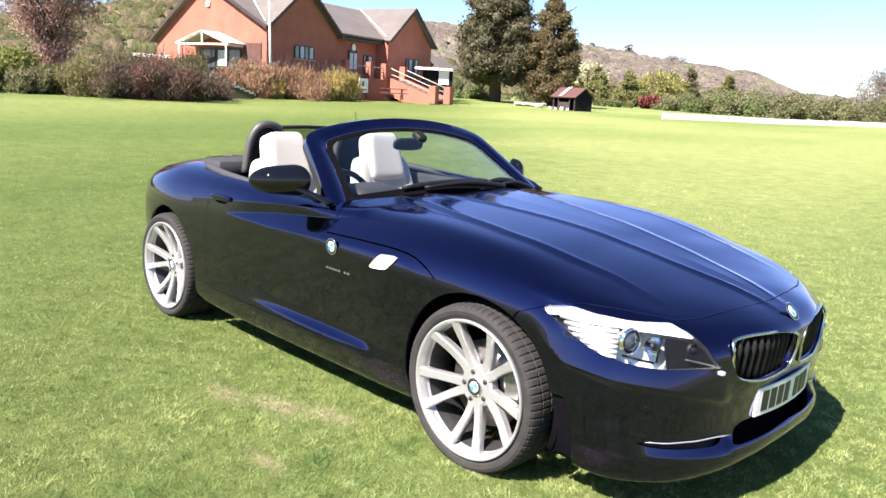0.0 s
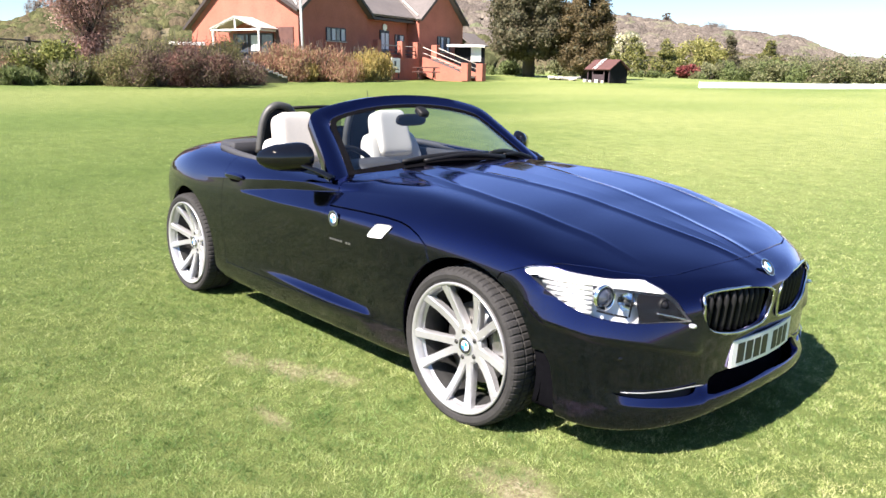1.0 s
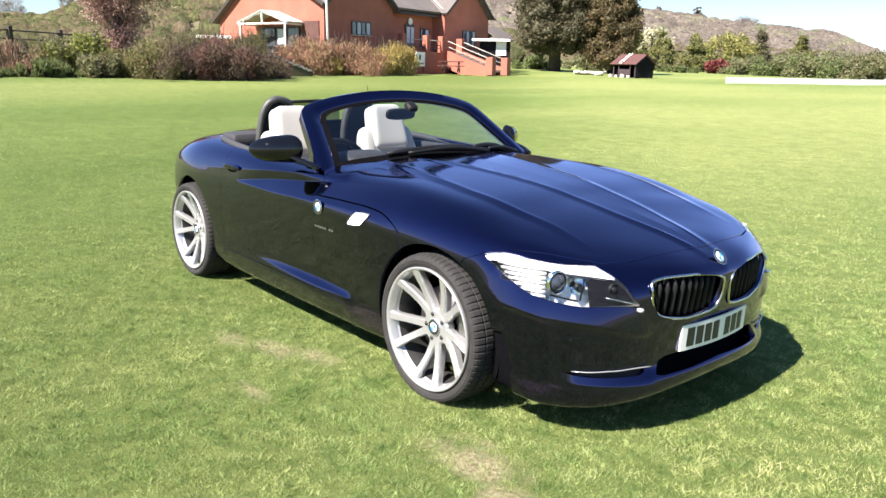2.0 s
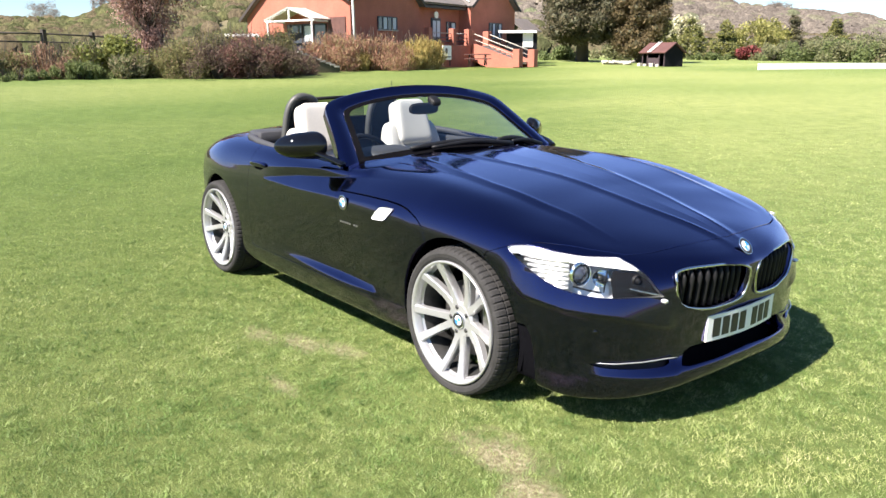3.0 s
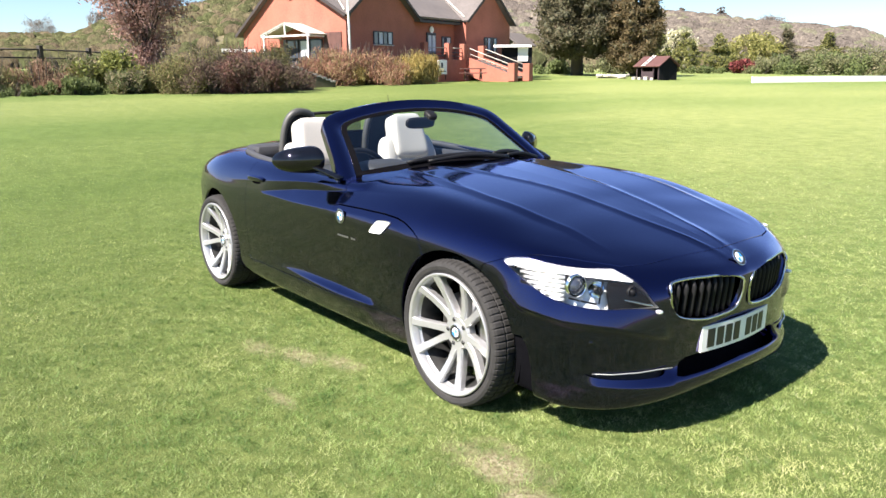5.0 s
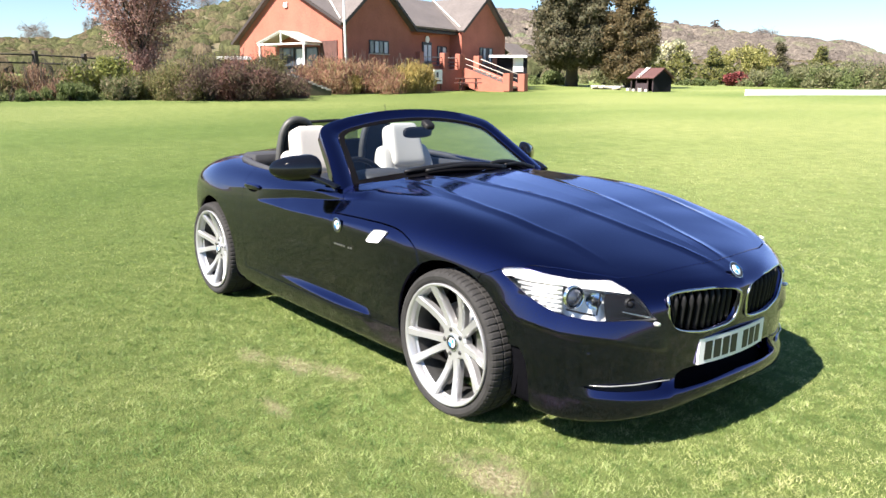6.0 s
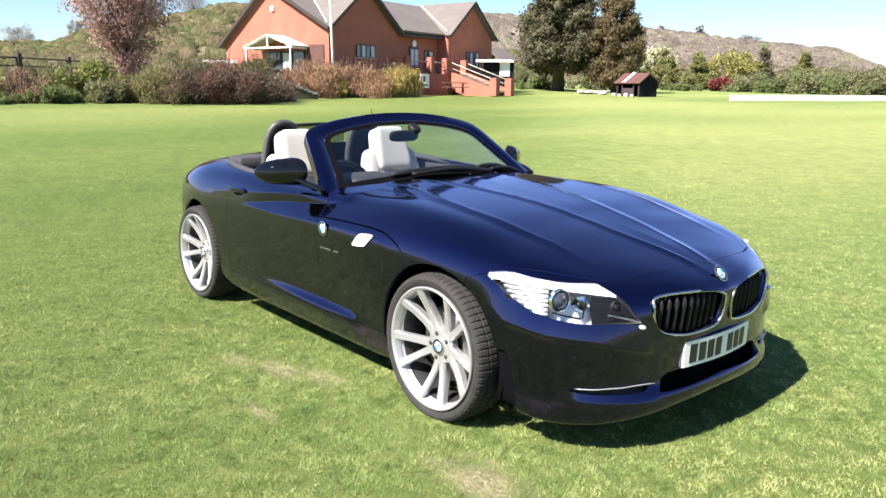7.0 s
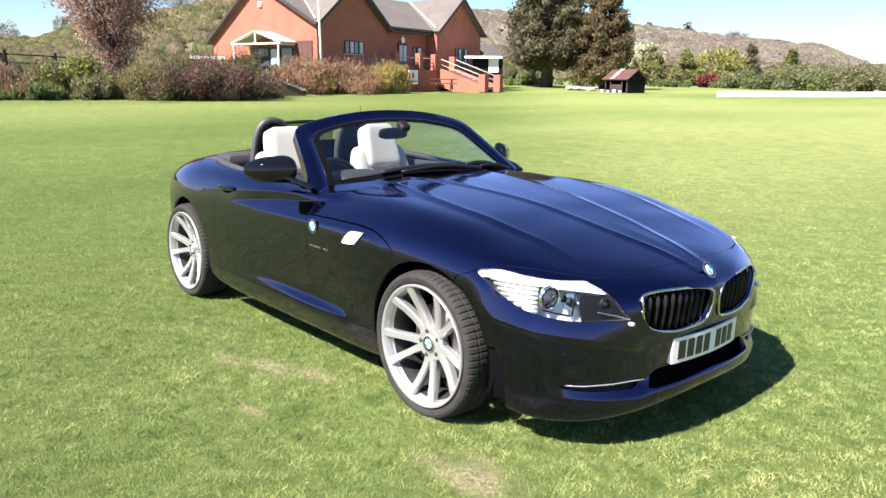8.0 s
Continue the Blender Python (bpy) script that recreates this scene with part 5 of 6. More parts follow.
    zd = np.interp(x, [-2.15, -1.82, -1.40, -1.05, -0.80, -0.55], [0.768, 0.795, 0.832, 0.856, 0.872, 1.10])
    deep = np.interp(x, [-1.78, -1.45, -1.10, -0.75, -0.20], [0.0, 0.026, 0.037, 0.030, 0.0])
    cut = np.where(z < zm, np.clip((z - zb) / (zm - zb), 0, 1), np.clip((zd - z) / (zd - zm), 0, 1))
    grid[..., 1] -= (y > 0.6) * deep * cut
    # the shoulder line runs on to the haunch
    d = z - zd
    ridge = np.where(d > 0, np.exp(-np.clip(d, 0, 1) / 0.05), np.exp(-np.clip(-d, 0, 1) / 0.018))
    grid[..., 1] += (y > 0.6) * 0.003 * ridge * np.clip((x + 2.35) / 0.3, 0, 1) * np.clip((-0.85 - x) / 0.3, 0, 1)
    # the bumper's ledge under the headlamp
    zl = np.interp(y, [0.40, 0.466, 0.65, 0.773, 0.808, 0.84], [0.425, 0.433, 0.476, 0.492, 0.509, 0.526])
    zl = np.maximum(zl, np.interp(x, [0.16, 0.22, 0.30, 0.38, 0.46], [0.700, 0.660, 0.592, 0.530, 0.40]))
    d = z - zl
    ledge = np.where(d > 0, np.clip(1 - d / 0.095, 0, 1), np.exp(-(d / 0.016) ** 2)) * np.clip((x - 0.25) / 0.08, 0, 1) * np.clip((y - 0.42) / 0.05, 0, 1) * (z < 0.70)
    grid[..., 0] += 0.012 * ledge * np.clip((x - 0.30) / 0.40, 0, 1)
    grid[..., 1] += 0.012 * ledge * np.clip((0.88 - x) / 0.40, 0, 1)
    # a scoop under the trim strip, opening towards the middle intake
    y, z = grid[..., 1], grid[..., 2]
    low = np.interp(y, [0.40, 0.72], [0.222, 0.240])
    d = (0.284 - z) / (0.284 - low)
    scoop = np.where((d > -0.12) & (d < 1), np.clip((d + 0.12) / 0.12, 0, 1) * np.clip(1 - d, 0, 1), 0) * np.clip((y - 0.40) / 0.02, 0, 1) * np.clip((0.735 - y) / 0.05, 0, 1) * (x > 0.45)
    grid[..., 0] -= 0.008 * scoop
    grid[..., 1] -= 0.004 * scoop
    # the lower crease over the sill
    y, z = grid[..., 1], grid[..., 2]
    zs = np.interp(x, [-1.7, -1.1, -0.6], [0.352, 0.335, 0.330])
    shelf = np.clip((zs - z) / 0.032, 0, 1) * np.clip((z - 0.20) / 0.06, 0, 1)
    grid[..., 1] += (y > 0.8) * 0.010 * shelf * np.clip((x + 1.72) / 0.8, 0, 1) * np.clip((-0.58 - x) / 0.06, 0, 1)
    n, m = grid.shape[:2]
    tu, tv = np.gradient(grid, axis=0), np.gradient(grid, axis=1)
    N = np.cross(tu, tv)
    N /= np.linalg.norm(N, axis=2)[..., None] + 1e-12
    if N[n // 2, m // 2, 1] < 0:
        N = -N
    flat = np.abs(grid[..., 1]) < 1e-6
    N[flat, 1] = 0
    idx = np.arange(n * m).reshape(n, m)
    a, b, c, d = idx[:-1, :-1].ravel(), idx[1:, :-1].ravel(), idx[1:, 1:].ravel(), idx[:-1, 1:].ravel()
    F = np.concatenate([np.stack([a, b, c], 1), np.stack([a, c, d], 1)])
    V = grid.reshape(-1, 3)
    N = N.reshape(-1, 3)
    fn = np.cross(V[F[:, 1]] - V[F[:, 0]], V[F[:, 2]] - V[F[:, 0]])
    F = F[np.linalg.norm(fn, axis=1) > 1e-10]
    f = F[len(F) // 2]
    if np.dot(np.cross(V[f[1]] - V[f[0]], V[f[2]] - V[f[0]]), N[f[0]]) < 0:
        F = F[:, ::-1]
    return V, N, F


GAP = 0.0022
WHEEL_Z, WHEELBASE = 0.318, 2.496


def xz(V):
    return V[:, [0, 2]]


def yz(V):
    return V[:, [1, 2]]


def f_arch_front(V):
    return np.where(V[:, 1] > 0.5, np.hypot(V[:, 0], V[:, 2] - WHEEL_Z) - 0.362, 1.0)


def f_arch_rear(V):
    return np.where(V[:, 1] > 0.5, np.hypot(V[:, 0] + WHEELBASE, V[:, 2] - WHEEL_Z) - 0.356, 1.0)


def f_cockpit(V):
    x, y = V[:, 0], V[:, 1]
    front = -0.87 + 0.055 * np.clip((0.67 - y) / 0.16, 0, 1) - 0.125 * (y / 0.73) ** 2 - x
    back = x + 2.38 - 0.10 * (y / 0.7) ** 3
    return np.where(V[:, 2] > 0.78, np.minimum(np.minimum(front, back), 0.732 - y), -1.0)


LAMP_XZ = spline([(0.290, 0.689), (0.307, 0.700), (0.338, 0.706), (0.387, 0.709), (0.467, 0.698), (0.556, 0.687), (0.612, 0.684), (0.640, 0.682), (0.652, 0.677), (0.710, 0.648), (0.757, 0.610), (0.788, 0.556), (0.793, 0.546), (0.783, 0.545), (0.745, 0.548), (0.666, 0.546), (0.571, 0.560), (0.491, 0.584), (0.372, 0.642)], 4, True)
GRILLE_YZ = spline([(0.034, 0.600), (0.146, 0.628), (0.283, 0.637), (0.402, 0.635), (0.438, 0.612), (0.430, 0.545), (0.390, 0.494), (0.300, 0.471), (0.205, 0.464), (0.078, 0.472), (0.034, 0.510)], 5, True)
INTAKE_YZ = [(0, 0.318), (0.325, 0.318), (0.365, 0.304), (0.392, 0.256), (0.36, 0.250), (0, 0.262)]
SLOT_YZ = spline([(0.433, 0.290), (0.574, 0.291), (0.707, 0.286), (0.712, 0.280), (0.671, 0.268), (0.554, 0.262), (0.457, 0.264)], 4, True)


def f_lamp(V):
    return np.where((V[:, 1] > 0.40), inside(xz(V), LAMP_XZ), -1.0)


def f_grille(V):
    return np.where(V[:, 0] > 0.70, inside(yz(V), GRILLE_YZ), -1.0)


def f_intake(V):
    return np.where(V[:, 0] > 0.70, inside(np.stack([np.abs(V[:, 1]), V[:, 2]], 1), [(-p[0], p[1]) for p in INTAKE_YZ[::-1]] + INTAKE_YZ), -1.0)


def f_slot(V):
    return np.where(V[:, 0] > 0.48, inside(yz(V), SLOT_YZ), -1.0)


def f_bonnet(V):
    """Positive on the clamshell bonnet, which reaches down to the wheel arch."""
    x, y, z = V.T
    front = np.interp(y, [0, 0.24, 0.434, 0.542, 0.643, 0.734, 0.815, 0.88], [0.744, 0.722, 0.690, 0.652, 0.56, 0.453, 0.341, 0.30]) - x
    low = np.interp(z, [0.52, 0.658, 0.71], [0.121, 0.194, 0.325]) - x
    front = np.where(z < 0.715, np.minimum(front, np.where(y > 0.7, low, front)), front)
    side = z - np.interp(x, [-0.92, -0.67, -0.48, -0.38, -0.31, -0.245, -0.19, -0.16, -0.1], [0.766, 0.772, 0.773, 0.768, 0.755, 0.73, 0.695, 0.58, 0.30])
    rear = x + 0.918
    return np.minimum(np.minimum(front, side), rear)


def f_door(V):
    x, y, z = V.T
    return np.minimum(np.minimum(-0.922 - x, x + 2.0 + 0.22 * np.clip((z - 0.55) / 0.35, -0.4, 1) ** 2 * -0.2), z - 0.285)


def f_nose(V):
    """Positive ahead of the front wheel."""
    return V[:, 0] - np.where(V[:, 2] < 0.6, 0.1, 0.14)


def neg(fn, gap=GAP):
    return lambda V: -fn(V) - gap


def pos(fn, gap=GAP):
    return lambda V: fn(V) - gap


def roundel(parent, name, at, rot, r):
    """A round badge: dark ring, pale disc, two blue quarters."""
    m = np.array(pose(*at, *rot))
    put = lambda V: (np.c_[V, np.ones(len(V))] @ m.T)[:, :3]
    V, F = lathe([(0.0, 0.0), (r * 0.98, 0.0), (r, -0.002), (r * 0.96, -0.0045), (r * 0.66, -0.0045), (r * 0.64, -0.003), (0.0, -0.003)], 32)
    ring = piece(name, put(V), F, INK, parent, "round badge with a dark ring")
    V, F = lathe([(r * 0.635, -0.0032), (r * 0.6, -0.0048), (0.0001, -0.0052)], 32)
    piece("disc", put(V), F, BADGE_WHITE, ring)
    for k in (0, 2):
        a = np.linspace(k * np.pi / 2, (k + 1) * np.pi / 2, 9)
        V = np.concatenate([[[0, -0.0062, 0]], np.stack([r * 0.58 * np.cos(a), np.full(9, -0.0058), r * 0.58 * np.sin(a)], 1)])
        piece("quarter", put(V), [(0, i + 2, i + 1) for i in range(8)], BLUE, ring)
    V, F = lathe([(r * 1.0, -0.001), (r * 1.06, -0.003), (r * 1.0, -0.005), (r * 0.96, -0.0045)], 32)
    piece("bezel", put(V), F, CHROME, ring)
    return ring


def make_wheel(parent, at, side, width, turn, size):
    """A ten-spoke alloy wheel; its outer face looks along -y, or +y for side 1."""
    m = np.array(pose(*at, 0, turn, 180 if side > 0 else 0) @ Matrix.Diagonal((size, 1, size, 1)))
    put = lambda V: (np.c_[V, np.ones(len(V))] @ m.T)[:, :3]
    wheel = new("wheel")
    wheel.parent = parent
    w = width / 2
    # tyre: sidewall, shoulder and grooved tread
    prof = [(0.254, -w + 0.018), (0.266, -w + 0.006), (0.278, -w - 0.004), (0.294, -w - 0.008), (0.306, -w - 0.002), (0.3125, -w + 0.008), (0.316, -w + 0.022),
            (0.3185, -w * 0.55), (0.311, -w * 0.53), (0.311, -w * 0.47), (0.3192, -w * 0.45), (0.3195, -w * 0.06), (0.311, -w * 0.04), (0.311, w * 0.04), (0.3195, w * 0.06),
            (0.3192, w * 0.45), (0.311, w * 0.47), (0.311, w * 0.53), (0.3185, w * 0.55), (0.316, w - 0.022), (0.310, w - 0.004), (0.295, w + 0.006), (0.255, w - 0.01)]
    n = 70 * 5
    V, F = lathe(prof, n)
    V = V.reshape(n, len(prof), 3)
    for i in range(n):
        if i % 5 == 0:
            for j in list(range(4, 8)) + list(range(10, 12)) + list(range(14, 16)) + list(range(18, 20)):
                rr = math.hypot(V[i, j, 0], V[i, j, 2])
                k = (rr - (0.0045 if j > 4 else 0.002)) / rr
                V[i, j, 0] *= k
                V[i, j, 2] *= k
    piece("tyre", put(V.reshape(-1, 3)), F, RUBBER, wheel, "worn black rubber tyre", smooth=False)
    # rim: lip, barrel and back
    V, F = lathe([(0.244, -w + 0.030), (0.249, -w + 0.004), (0.259, -w - 0.009), (0.265, -w - 0.006), (0.262, -w + 0.012), (0.246, -w + 0.034), (0.240, -w + 0.045)], 72)
    rim = piece("rim", put(V), F, ALLOY, wheel)
    V, F = lathe([(0.240, -w + 0.045), (0.236, -w + 0.06), (0.225, w - 0.06), (0.24, w - 0.01)], 72)
    piece("barrel", put(V), F, BARREL, rim, "inner barrel, coloured dark for the shade behind the spokes")
    face = -w
    inset = face + 0.050                                 # the dished middle
    for s in range(10):
        a0 = 2 * np.pi * s / 10 + (0.045 if s % 2 else -0.045)
        P = []
        st = [(0.050, 0.026, 0.054), (0.085, 0.019, 0.055), (0.13, 0.0175, 0.046), (0.18, 0.0175, 0.029), (0.220, 0.018, 0.011), (0.250, 0.021, 0.0)]
        lean = -0.10 if s % 2 else 0.10
        for r, hw, sink in st:
            a = a0 - lean * (1 - r / 0.246)
            c, sn = math.cos(a), math.sin(a)
            for off, dep in ((-hw, 0.010), (-hw * 0.72, 0.0), (hw * 0.72, 0.0), (hw, 0.010), (hw * 0.8, 0.040), (-hw * 0.8, 0.040)):
                P.append((r * c - off * sn, face + sink + dep, r * sn + off * c))
        k = len(st)
        Fs = [(i * 6 + j, i * 6 + (j + 1) % 6, (i + 1) * 6 + (j + 1) % 6, (i + 1) * 6 + j) for i in range(k - 1) for j in range(6)]
        V = put(np.array(P))
        spoke = piece("spoke", V, Fs, ALLOY, wheel)
        spoke.data.set_sharp_from_angle(angle=radians(35))
    V, F = lathe([(0.0001, inset), (0.036, inset), (0.038, inset + 0.004), (0.048, inset + 0.005), (0.068, inset + 0.004), (0.078, inset + 0.014), (0.078, inset + 0.047), (0.0001, inset + 0.047)], 40)
    hub = piece("hub", put(V), F, ALLOY, wheel)
    hub.data.set_sharp_from_angle(angle=radians(35))
    for k in range(5):
        a = 2 * np.pi * (k + 0.5) / 5
        V, F = lathe([(0.0001, inset + 0.001), (0.0095, inset + 0.001), (0.0095, inset + 0.008)], 10)
        V = V + [0.056 * math.cos(a), 0, 0.056 * math.sin(a)]
        piece("bolt", put(V), F, BARREL, hub)
    q = Matrix(m.tolist())
    cap = roundel(wheel, "centre_cap", (0, 0, 0), (0, 0, 0), 0.033)
    for o in (cap, *cap.children):
        o.data.transform(q @ Matrix.Translation((0, inset - 0.0005, 0)))
    V, F = lathe([(0.07, 0.022), (0.165, 0.022), (0.165, 0.044), (0.07, 0.044)], 48)
    piece("brake_disc", put(V), F, STEEL, wheel, "grey steel brake disc")
    b = box((0.07, 0.05, 0.15), (0.15 * (1 if side < 0 else -1), 0.01, 0.03), (0, 0, 0), 0.012)
    cal = part("brake_caliper", b, STEEL, wheel, smooth=True)
    cal.data.transform(q @ Matrix.Rotation(radians(-turn), 4, "Y"))
    return wheel


def make_seat(car, y):
    seat = new("seat")
    seat.parent = car
    seat.matrix_basis = pose(-1.725, y, 0.280)
    tagged(seat, "cream leather sports seat with an integral headrest")
    lean = pose(0, 0, 0, 0, -17, 0)

    def put(name, VF, m, mat=CREAM, label=""):
        V, F = placed(VF, m)
        return piece(name, V, F, mat, seat, label)
    put("seat_cushion", cushion((0.52, 0.42, 0.16), 0.4), pose(0.22, 0, 0.13, 0, -8, 0))
    for s in (-1, 1):
        put("cushion_bolster", cushion((0.50, 0.10, 0.17), 0.5), pose(0.22, 0.21 * s, 0.17, 0, -8, 0))
    put("backrest", cushion((0.13, 0.37, 0.62), 0.40, 0.02, 0.10), lean @ pose(-0.065, 0, 0.46))
    for s in (-1, 1):
        put("back_bolster", cushion((0.14, 0.12, 0.60), 0.55, 0, 0.12), lean @ pose(-0.055, 0.190 * s, 0.455, 0, 0, 0) @ pose(0, 0, 0, 6 * s, 0, 0))
    put("headrest", cushion((0.15, 0.30, 0.31), 0.30, 0.010, 0.22), lean @ pose(-0.040, 0, 0.745))
    return seat


def make_car():
    car = thing("car", (0, 0, 0), 0, "dark blue-black metallic two-seat roadster with its roof down, parked on grass", "car")
    S = body_sheet()
    skin = S[0][(S[0][:, 1] > 0.75) & (S[0][:, 2] > 0.5)]
    at_flank = lambda px, pz: float(skin[np.argmin(np.hypot(skin[:, 0] - px, skin[:, 2] - pz)), 1])
    S = clip(clip(S, f_arch_front), f_arch_rear)
    S = clip(S, lambda V: -f_cockpit(V))
    lamp_plug = clip(S, f_lamp)
    S = clip(S, neg(f_lamp, 0.0015))
    grille_plug = clip(S, f_grille)
    S = clip(S, neg(f_grille, 0.0))
    intake_plug = clip(S, f_intake)
    S = clip(S, neg(f_intake, 0.0))
    slot_plug = clip(S, f_slot)
    S = clip(S, neg(f_slot, 0.0))
    bonnet = clip(S, pos(f_bonnet, 0.0035))
    rest = clip(S, neg(f_bonnet, 0.0035))
    bumper = clip(rest, f_nose)
    # the bumper's corner by the tyre, cut out and coloured near-black
    f_arch_corner = lambda V: np.where(V[:, 1] > 0.6, np.minimum(np.interp(V[:, 2], [0.10, 0.26, 0.36, 0.40], [0.435, 0.44, 0.425, 0.40]) - V[:, 0], 0.40 - V[:, 2]), -1.0)
    arch_corner = clip(bumper, f_arch_corner)
    bumper = clip(bumper, neg(f_arch_corner, 0.001))
    rest = clip(rest, lambda V: -f_nose(V))
    door = clip(rest, pos(f_door))
    rest = clip(rest, neg(f_door))
    front_of_door = lambda V: V[:, 0] + 0.92
    sill_f = lambda V: np.minimum(0.283 - V[:, 2], np.minimum(V[:, 0] + 2.0, 2.0))
    sill = clip(clip(rest, sill_f), lambda V: -f_rearpart(V))
    rest = clip(rest, lambda V: -np.minimum(sill_f(V), -f_rearpart(V)) - GAP)
    wing = clip(rest, lambda V: np.minimum(front_of_door(V), 0.95 - V[:, 1]))
    rear = clip(rest, lambda V: -front_of_door(V))
    sheet("bonnet", both(flanged(bonnet)), PAINT, car)
    sheet("front_bumper", both(flanged(bumper, 0.03)), PAINT, car)
    sheet("arch_flap", flanged(sunk(arch_corner, 0.012)), DARK, car, "dark panel cut from the bumper before the wheel")
    sheet("arch_flap", mirrored(flanged(sunk(arch_corner, 0.012))), DARK, car)
    for mirror_it in (False, True):
        f = mirrored if mirror_it else (lambda q: q)
        sheet("front_wing", f(flanged(wing)), PAINT, car)
        sheet("door", f(flanged(door)), PAINT, car)
        sheet("sill", f(flanged(sill, 0.01)), PAINT, car)
    sheet("rear_body", both(flanged(rear)), PAINT, car)
    # near-black sheet added under the shell, for shade seen through gaps and arches
    under = clip(sunk(clip(clip(body_sheet(1), f_arch_front), f_arch_rear), 0.022), lambda V: -f_cockpit(V))
    under = clip(under, lambda V: np.where((V[:, 0] > 0.3) & (V[:, 2] < 0.66), -1.0, 1.0))
    sheet("inner_shell", both(under), DARK, car)
    b = box((3.2, 1.30, 0.04), (-1.15, 0, 0.20), bevel=0.01)
    box((0.62, 1.52, 0.04), (-1.2, 0, 0.20), bm=b)
    box((1.75, 1.56, 0.05), (-1.25, 0, 0.20), bm=b)
    box((0.3, 1.1, 0.03), (0.50, 0, 0.20), bm=b)
    part("underbody", b, DARK, car)
    for x in (0, -WHEELBASE):
        for s in (-1, 1):
            a = np.linspace(-0.35, math.pi + 0.35, 30)
            V = np.array([(x + 0.385 * math.cos(t), s * yy, WHEEL_Z + 0.385 * math.sin(t)) for t in a for yy in (0.55, 0.815 if x == 0 else 0.79)])
            F = [(2 * i, 2 * i + 1, 2 * i + 3, 2 * i + 2) for i in range(29)]
            o = len(V)
            V = np.concatenate([V, [(x, s * 0.55, WHEEL_Z - 0.12)]])
            F += [(2 * i, 2 * i + 2, o) for i in range(29)]
            piece("wheel_arch_liner", V, F, DARK, car)
    # grilles
    for s in (1, -1):
        f = mirrored if s < 0 else (lambda q: q)
        back = f(sunk(grille_plug, 0.045))
        g = sheet("kidney_grille", back, DARK, car, "twin-kidney radiator grille with dark slats and a chrome surround")
        P = GRILLE_YZ
        X = np.interp(P[:, 0], [0, 0.243, 0.38, 0.45], [0.868, 0.853, 0.823, 0.80]) + np.interp(P[:, 1], [0.46, 0.51, 0.60, 0.64], [-0.012, -0.005, 0.004, -0.02])
        path = np.stack([X + 0.004, P[:, 0] * s, P[:, 1]], 1)
        V, F = tube(path, 0.0062, 8, True)
        piece("surround", V, F, SURROUND, g, "chrome surround")
        for k in range(9):
            yy = 0.070 + k * 0.0395
            up = np.interp(yy, [0.04, 0.146, 0.283, 0.42], [0.601, 0.622, 0.631, 0.621])
            lo = np.interp(yy, [0.04, 0.078, 0.205, 0.300, 0.39], [0.512, 0.480, 0.471, 0.478, 0.502])
            xx = np.interp(yy, [0, 0.243, 0.38, 0.45], [0.858, 0.845, 0.815, 0.79]) - 0.014
            zz = np.linspace(lo, up, 6)
            pts = [(xx + np.interp(z, [0.46, 0.51, 0.60, 0.64], [-0.012, -0.006, 0.004, -0.012]), s * yy, z) for z in zz]
            V, F = tube(pts, 0.0085, 8, flat=1.6)
            piece("slat", V, F, BLACK, g)
    sheet("lower_intake", both(sunk(intake_plug, 0.07)), DARK, car, "black lower air intake")
    for s in (1, -1):
        f = mirrored if s < 0 else (lambda q: q)
        sl = sheet("side_slot", f(sunk(slot_plug, 0.022)), BLACK, car)
        yy = np.linspace(0.42, 0.705, 16)
        pts = [(np.interp(y, [0.42, 0.477, 0.56, 0.657, 0.707], [0.817, 0.793, 0.764, 0.707, 0.650]) + 0.006, s * y, np.interp(y, [0.42, 0.707], [0.297, 0.291])) for y in yy]
        V, F = tube(pts, np.interp(np.arange(16), [0, 2, 13, 15], [0.0015, 0.0026, 0.0026, 0.0012]), 8)
        piece("trim_strip", V, F, ALLOY, sl, "satin silver trim strip")
        V, F = lathe([(0.0001, -0.0015), (0.007, -0.001), (0.009, 0.001)], 16)
        V, F = placed((V, F), pose(0.653, s * 0.710, 0.414, 0, 0, 45 if s < 0 else 135))
        piece("parking_sensor", V, F, GLOSS, car)
        V, F = placed(cushion((0.03, 0.022, 0.016), 0.7), pose(0.797, s * 0.493, 0.530))
        piece("washer_jet", V, F, SATIN, car)
    # headlamps
    for s in (1, -1):
        f = mirrored if s < 0 else (lambda q: q)
        bowl = sheet("headlight", f(sunk(lamp_plug, 0.075)), HOUSING, car, "clear headlight with twin round projectors and bright reflectors")
        cover = sheet("cover", f(sunk(lamp_plug, -0.0005)), LENS, bowl, "clear lens cover")
        cover.visible_shadow = False
        wall = flanged(lamp_plug, 0.08)
        f0 = len(lamp_plug[2])
        sheet("side_wall", f((wall[0] * 1.0, -wall[1], wall[2][f0:, ::-1])), HOUSING, bowl)
        for px, py, pz, r in ((0.578, 0.722, 0.621, 0.040), (0.722, 0.566, 0.600, 0.020)):
            rot = (0, 0, 76 if s < 0 else 104)
            at = pose(px - 0.012, s * (py - 0.012), pz, *rot)
            V, F = lathe([(r * 1.20, 0.0), (r * 1.16, -0.010), (r * 1.04, -0.012), (r, 0.0), (r, 0.03)], 32)
            ring = piece("projector", *placed((V, F), at), CHROME if r > 0.035 else BLACK, bowl)
            V, F = lathe([(r, 0.006), (r * 0.8, -0.010), (r * 0.45, -0.020), (0.0001, -0.024)], 32)
            piece("lens", *placed((V, F), at), LENSBALL if r > 0.035 else SMOKE, ring)
        V, F = lathe([(0.034, -0.012), (0.031, 0.000), (0.024, 0.014), (0.012, 0.022), (0.0001, 0.024)], 28)
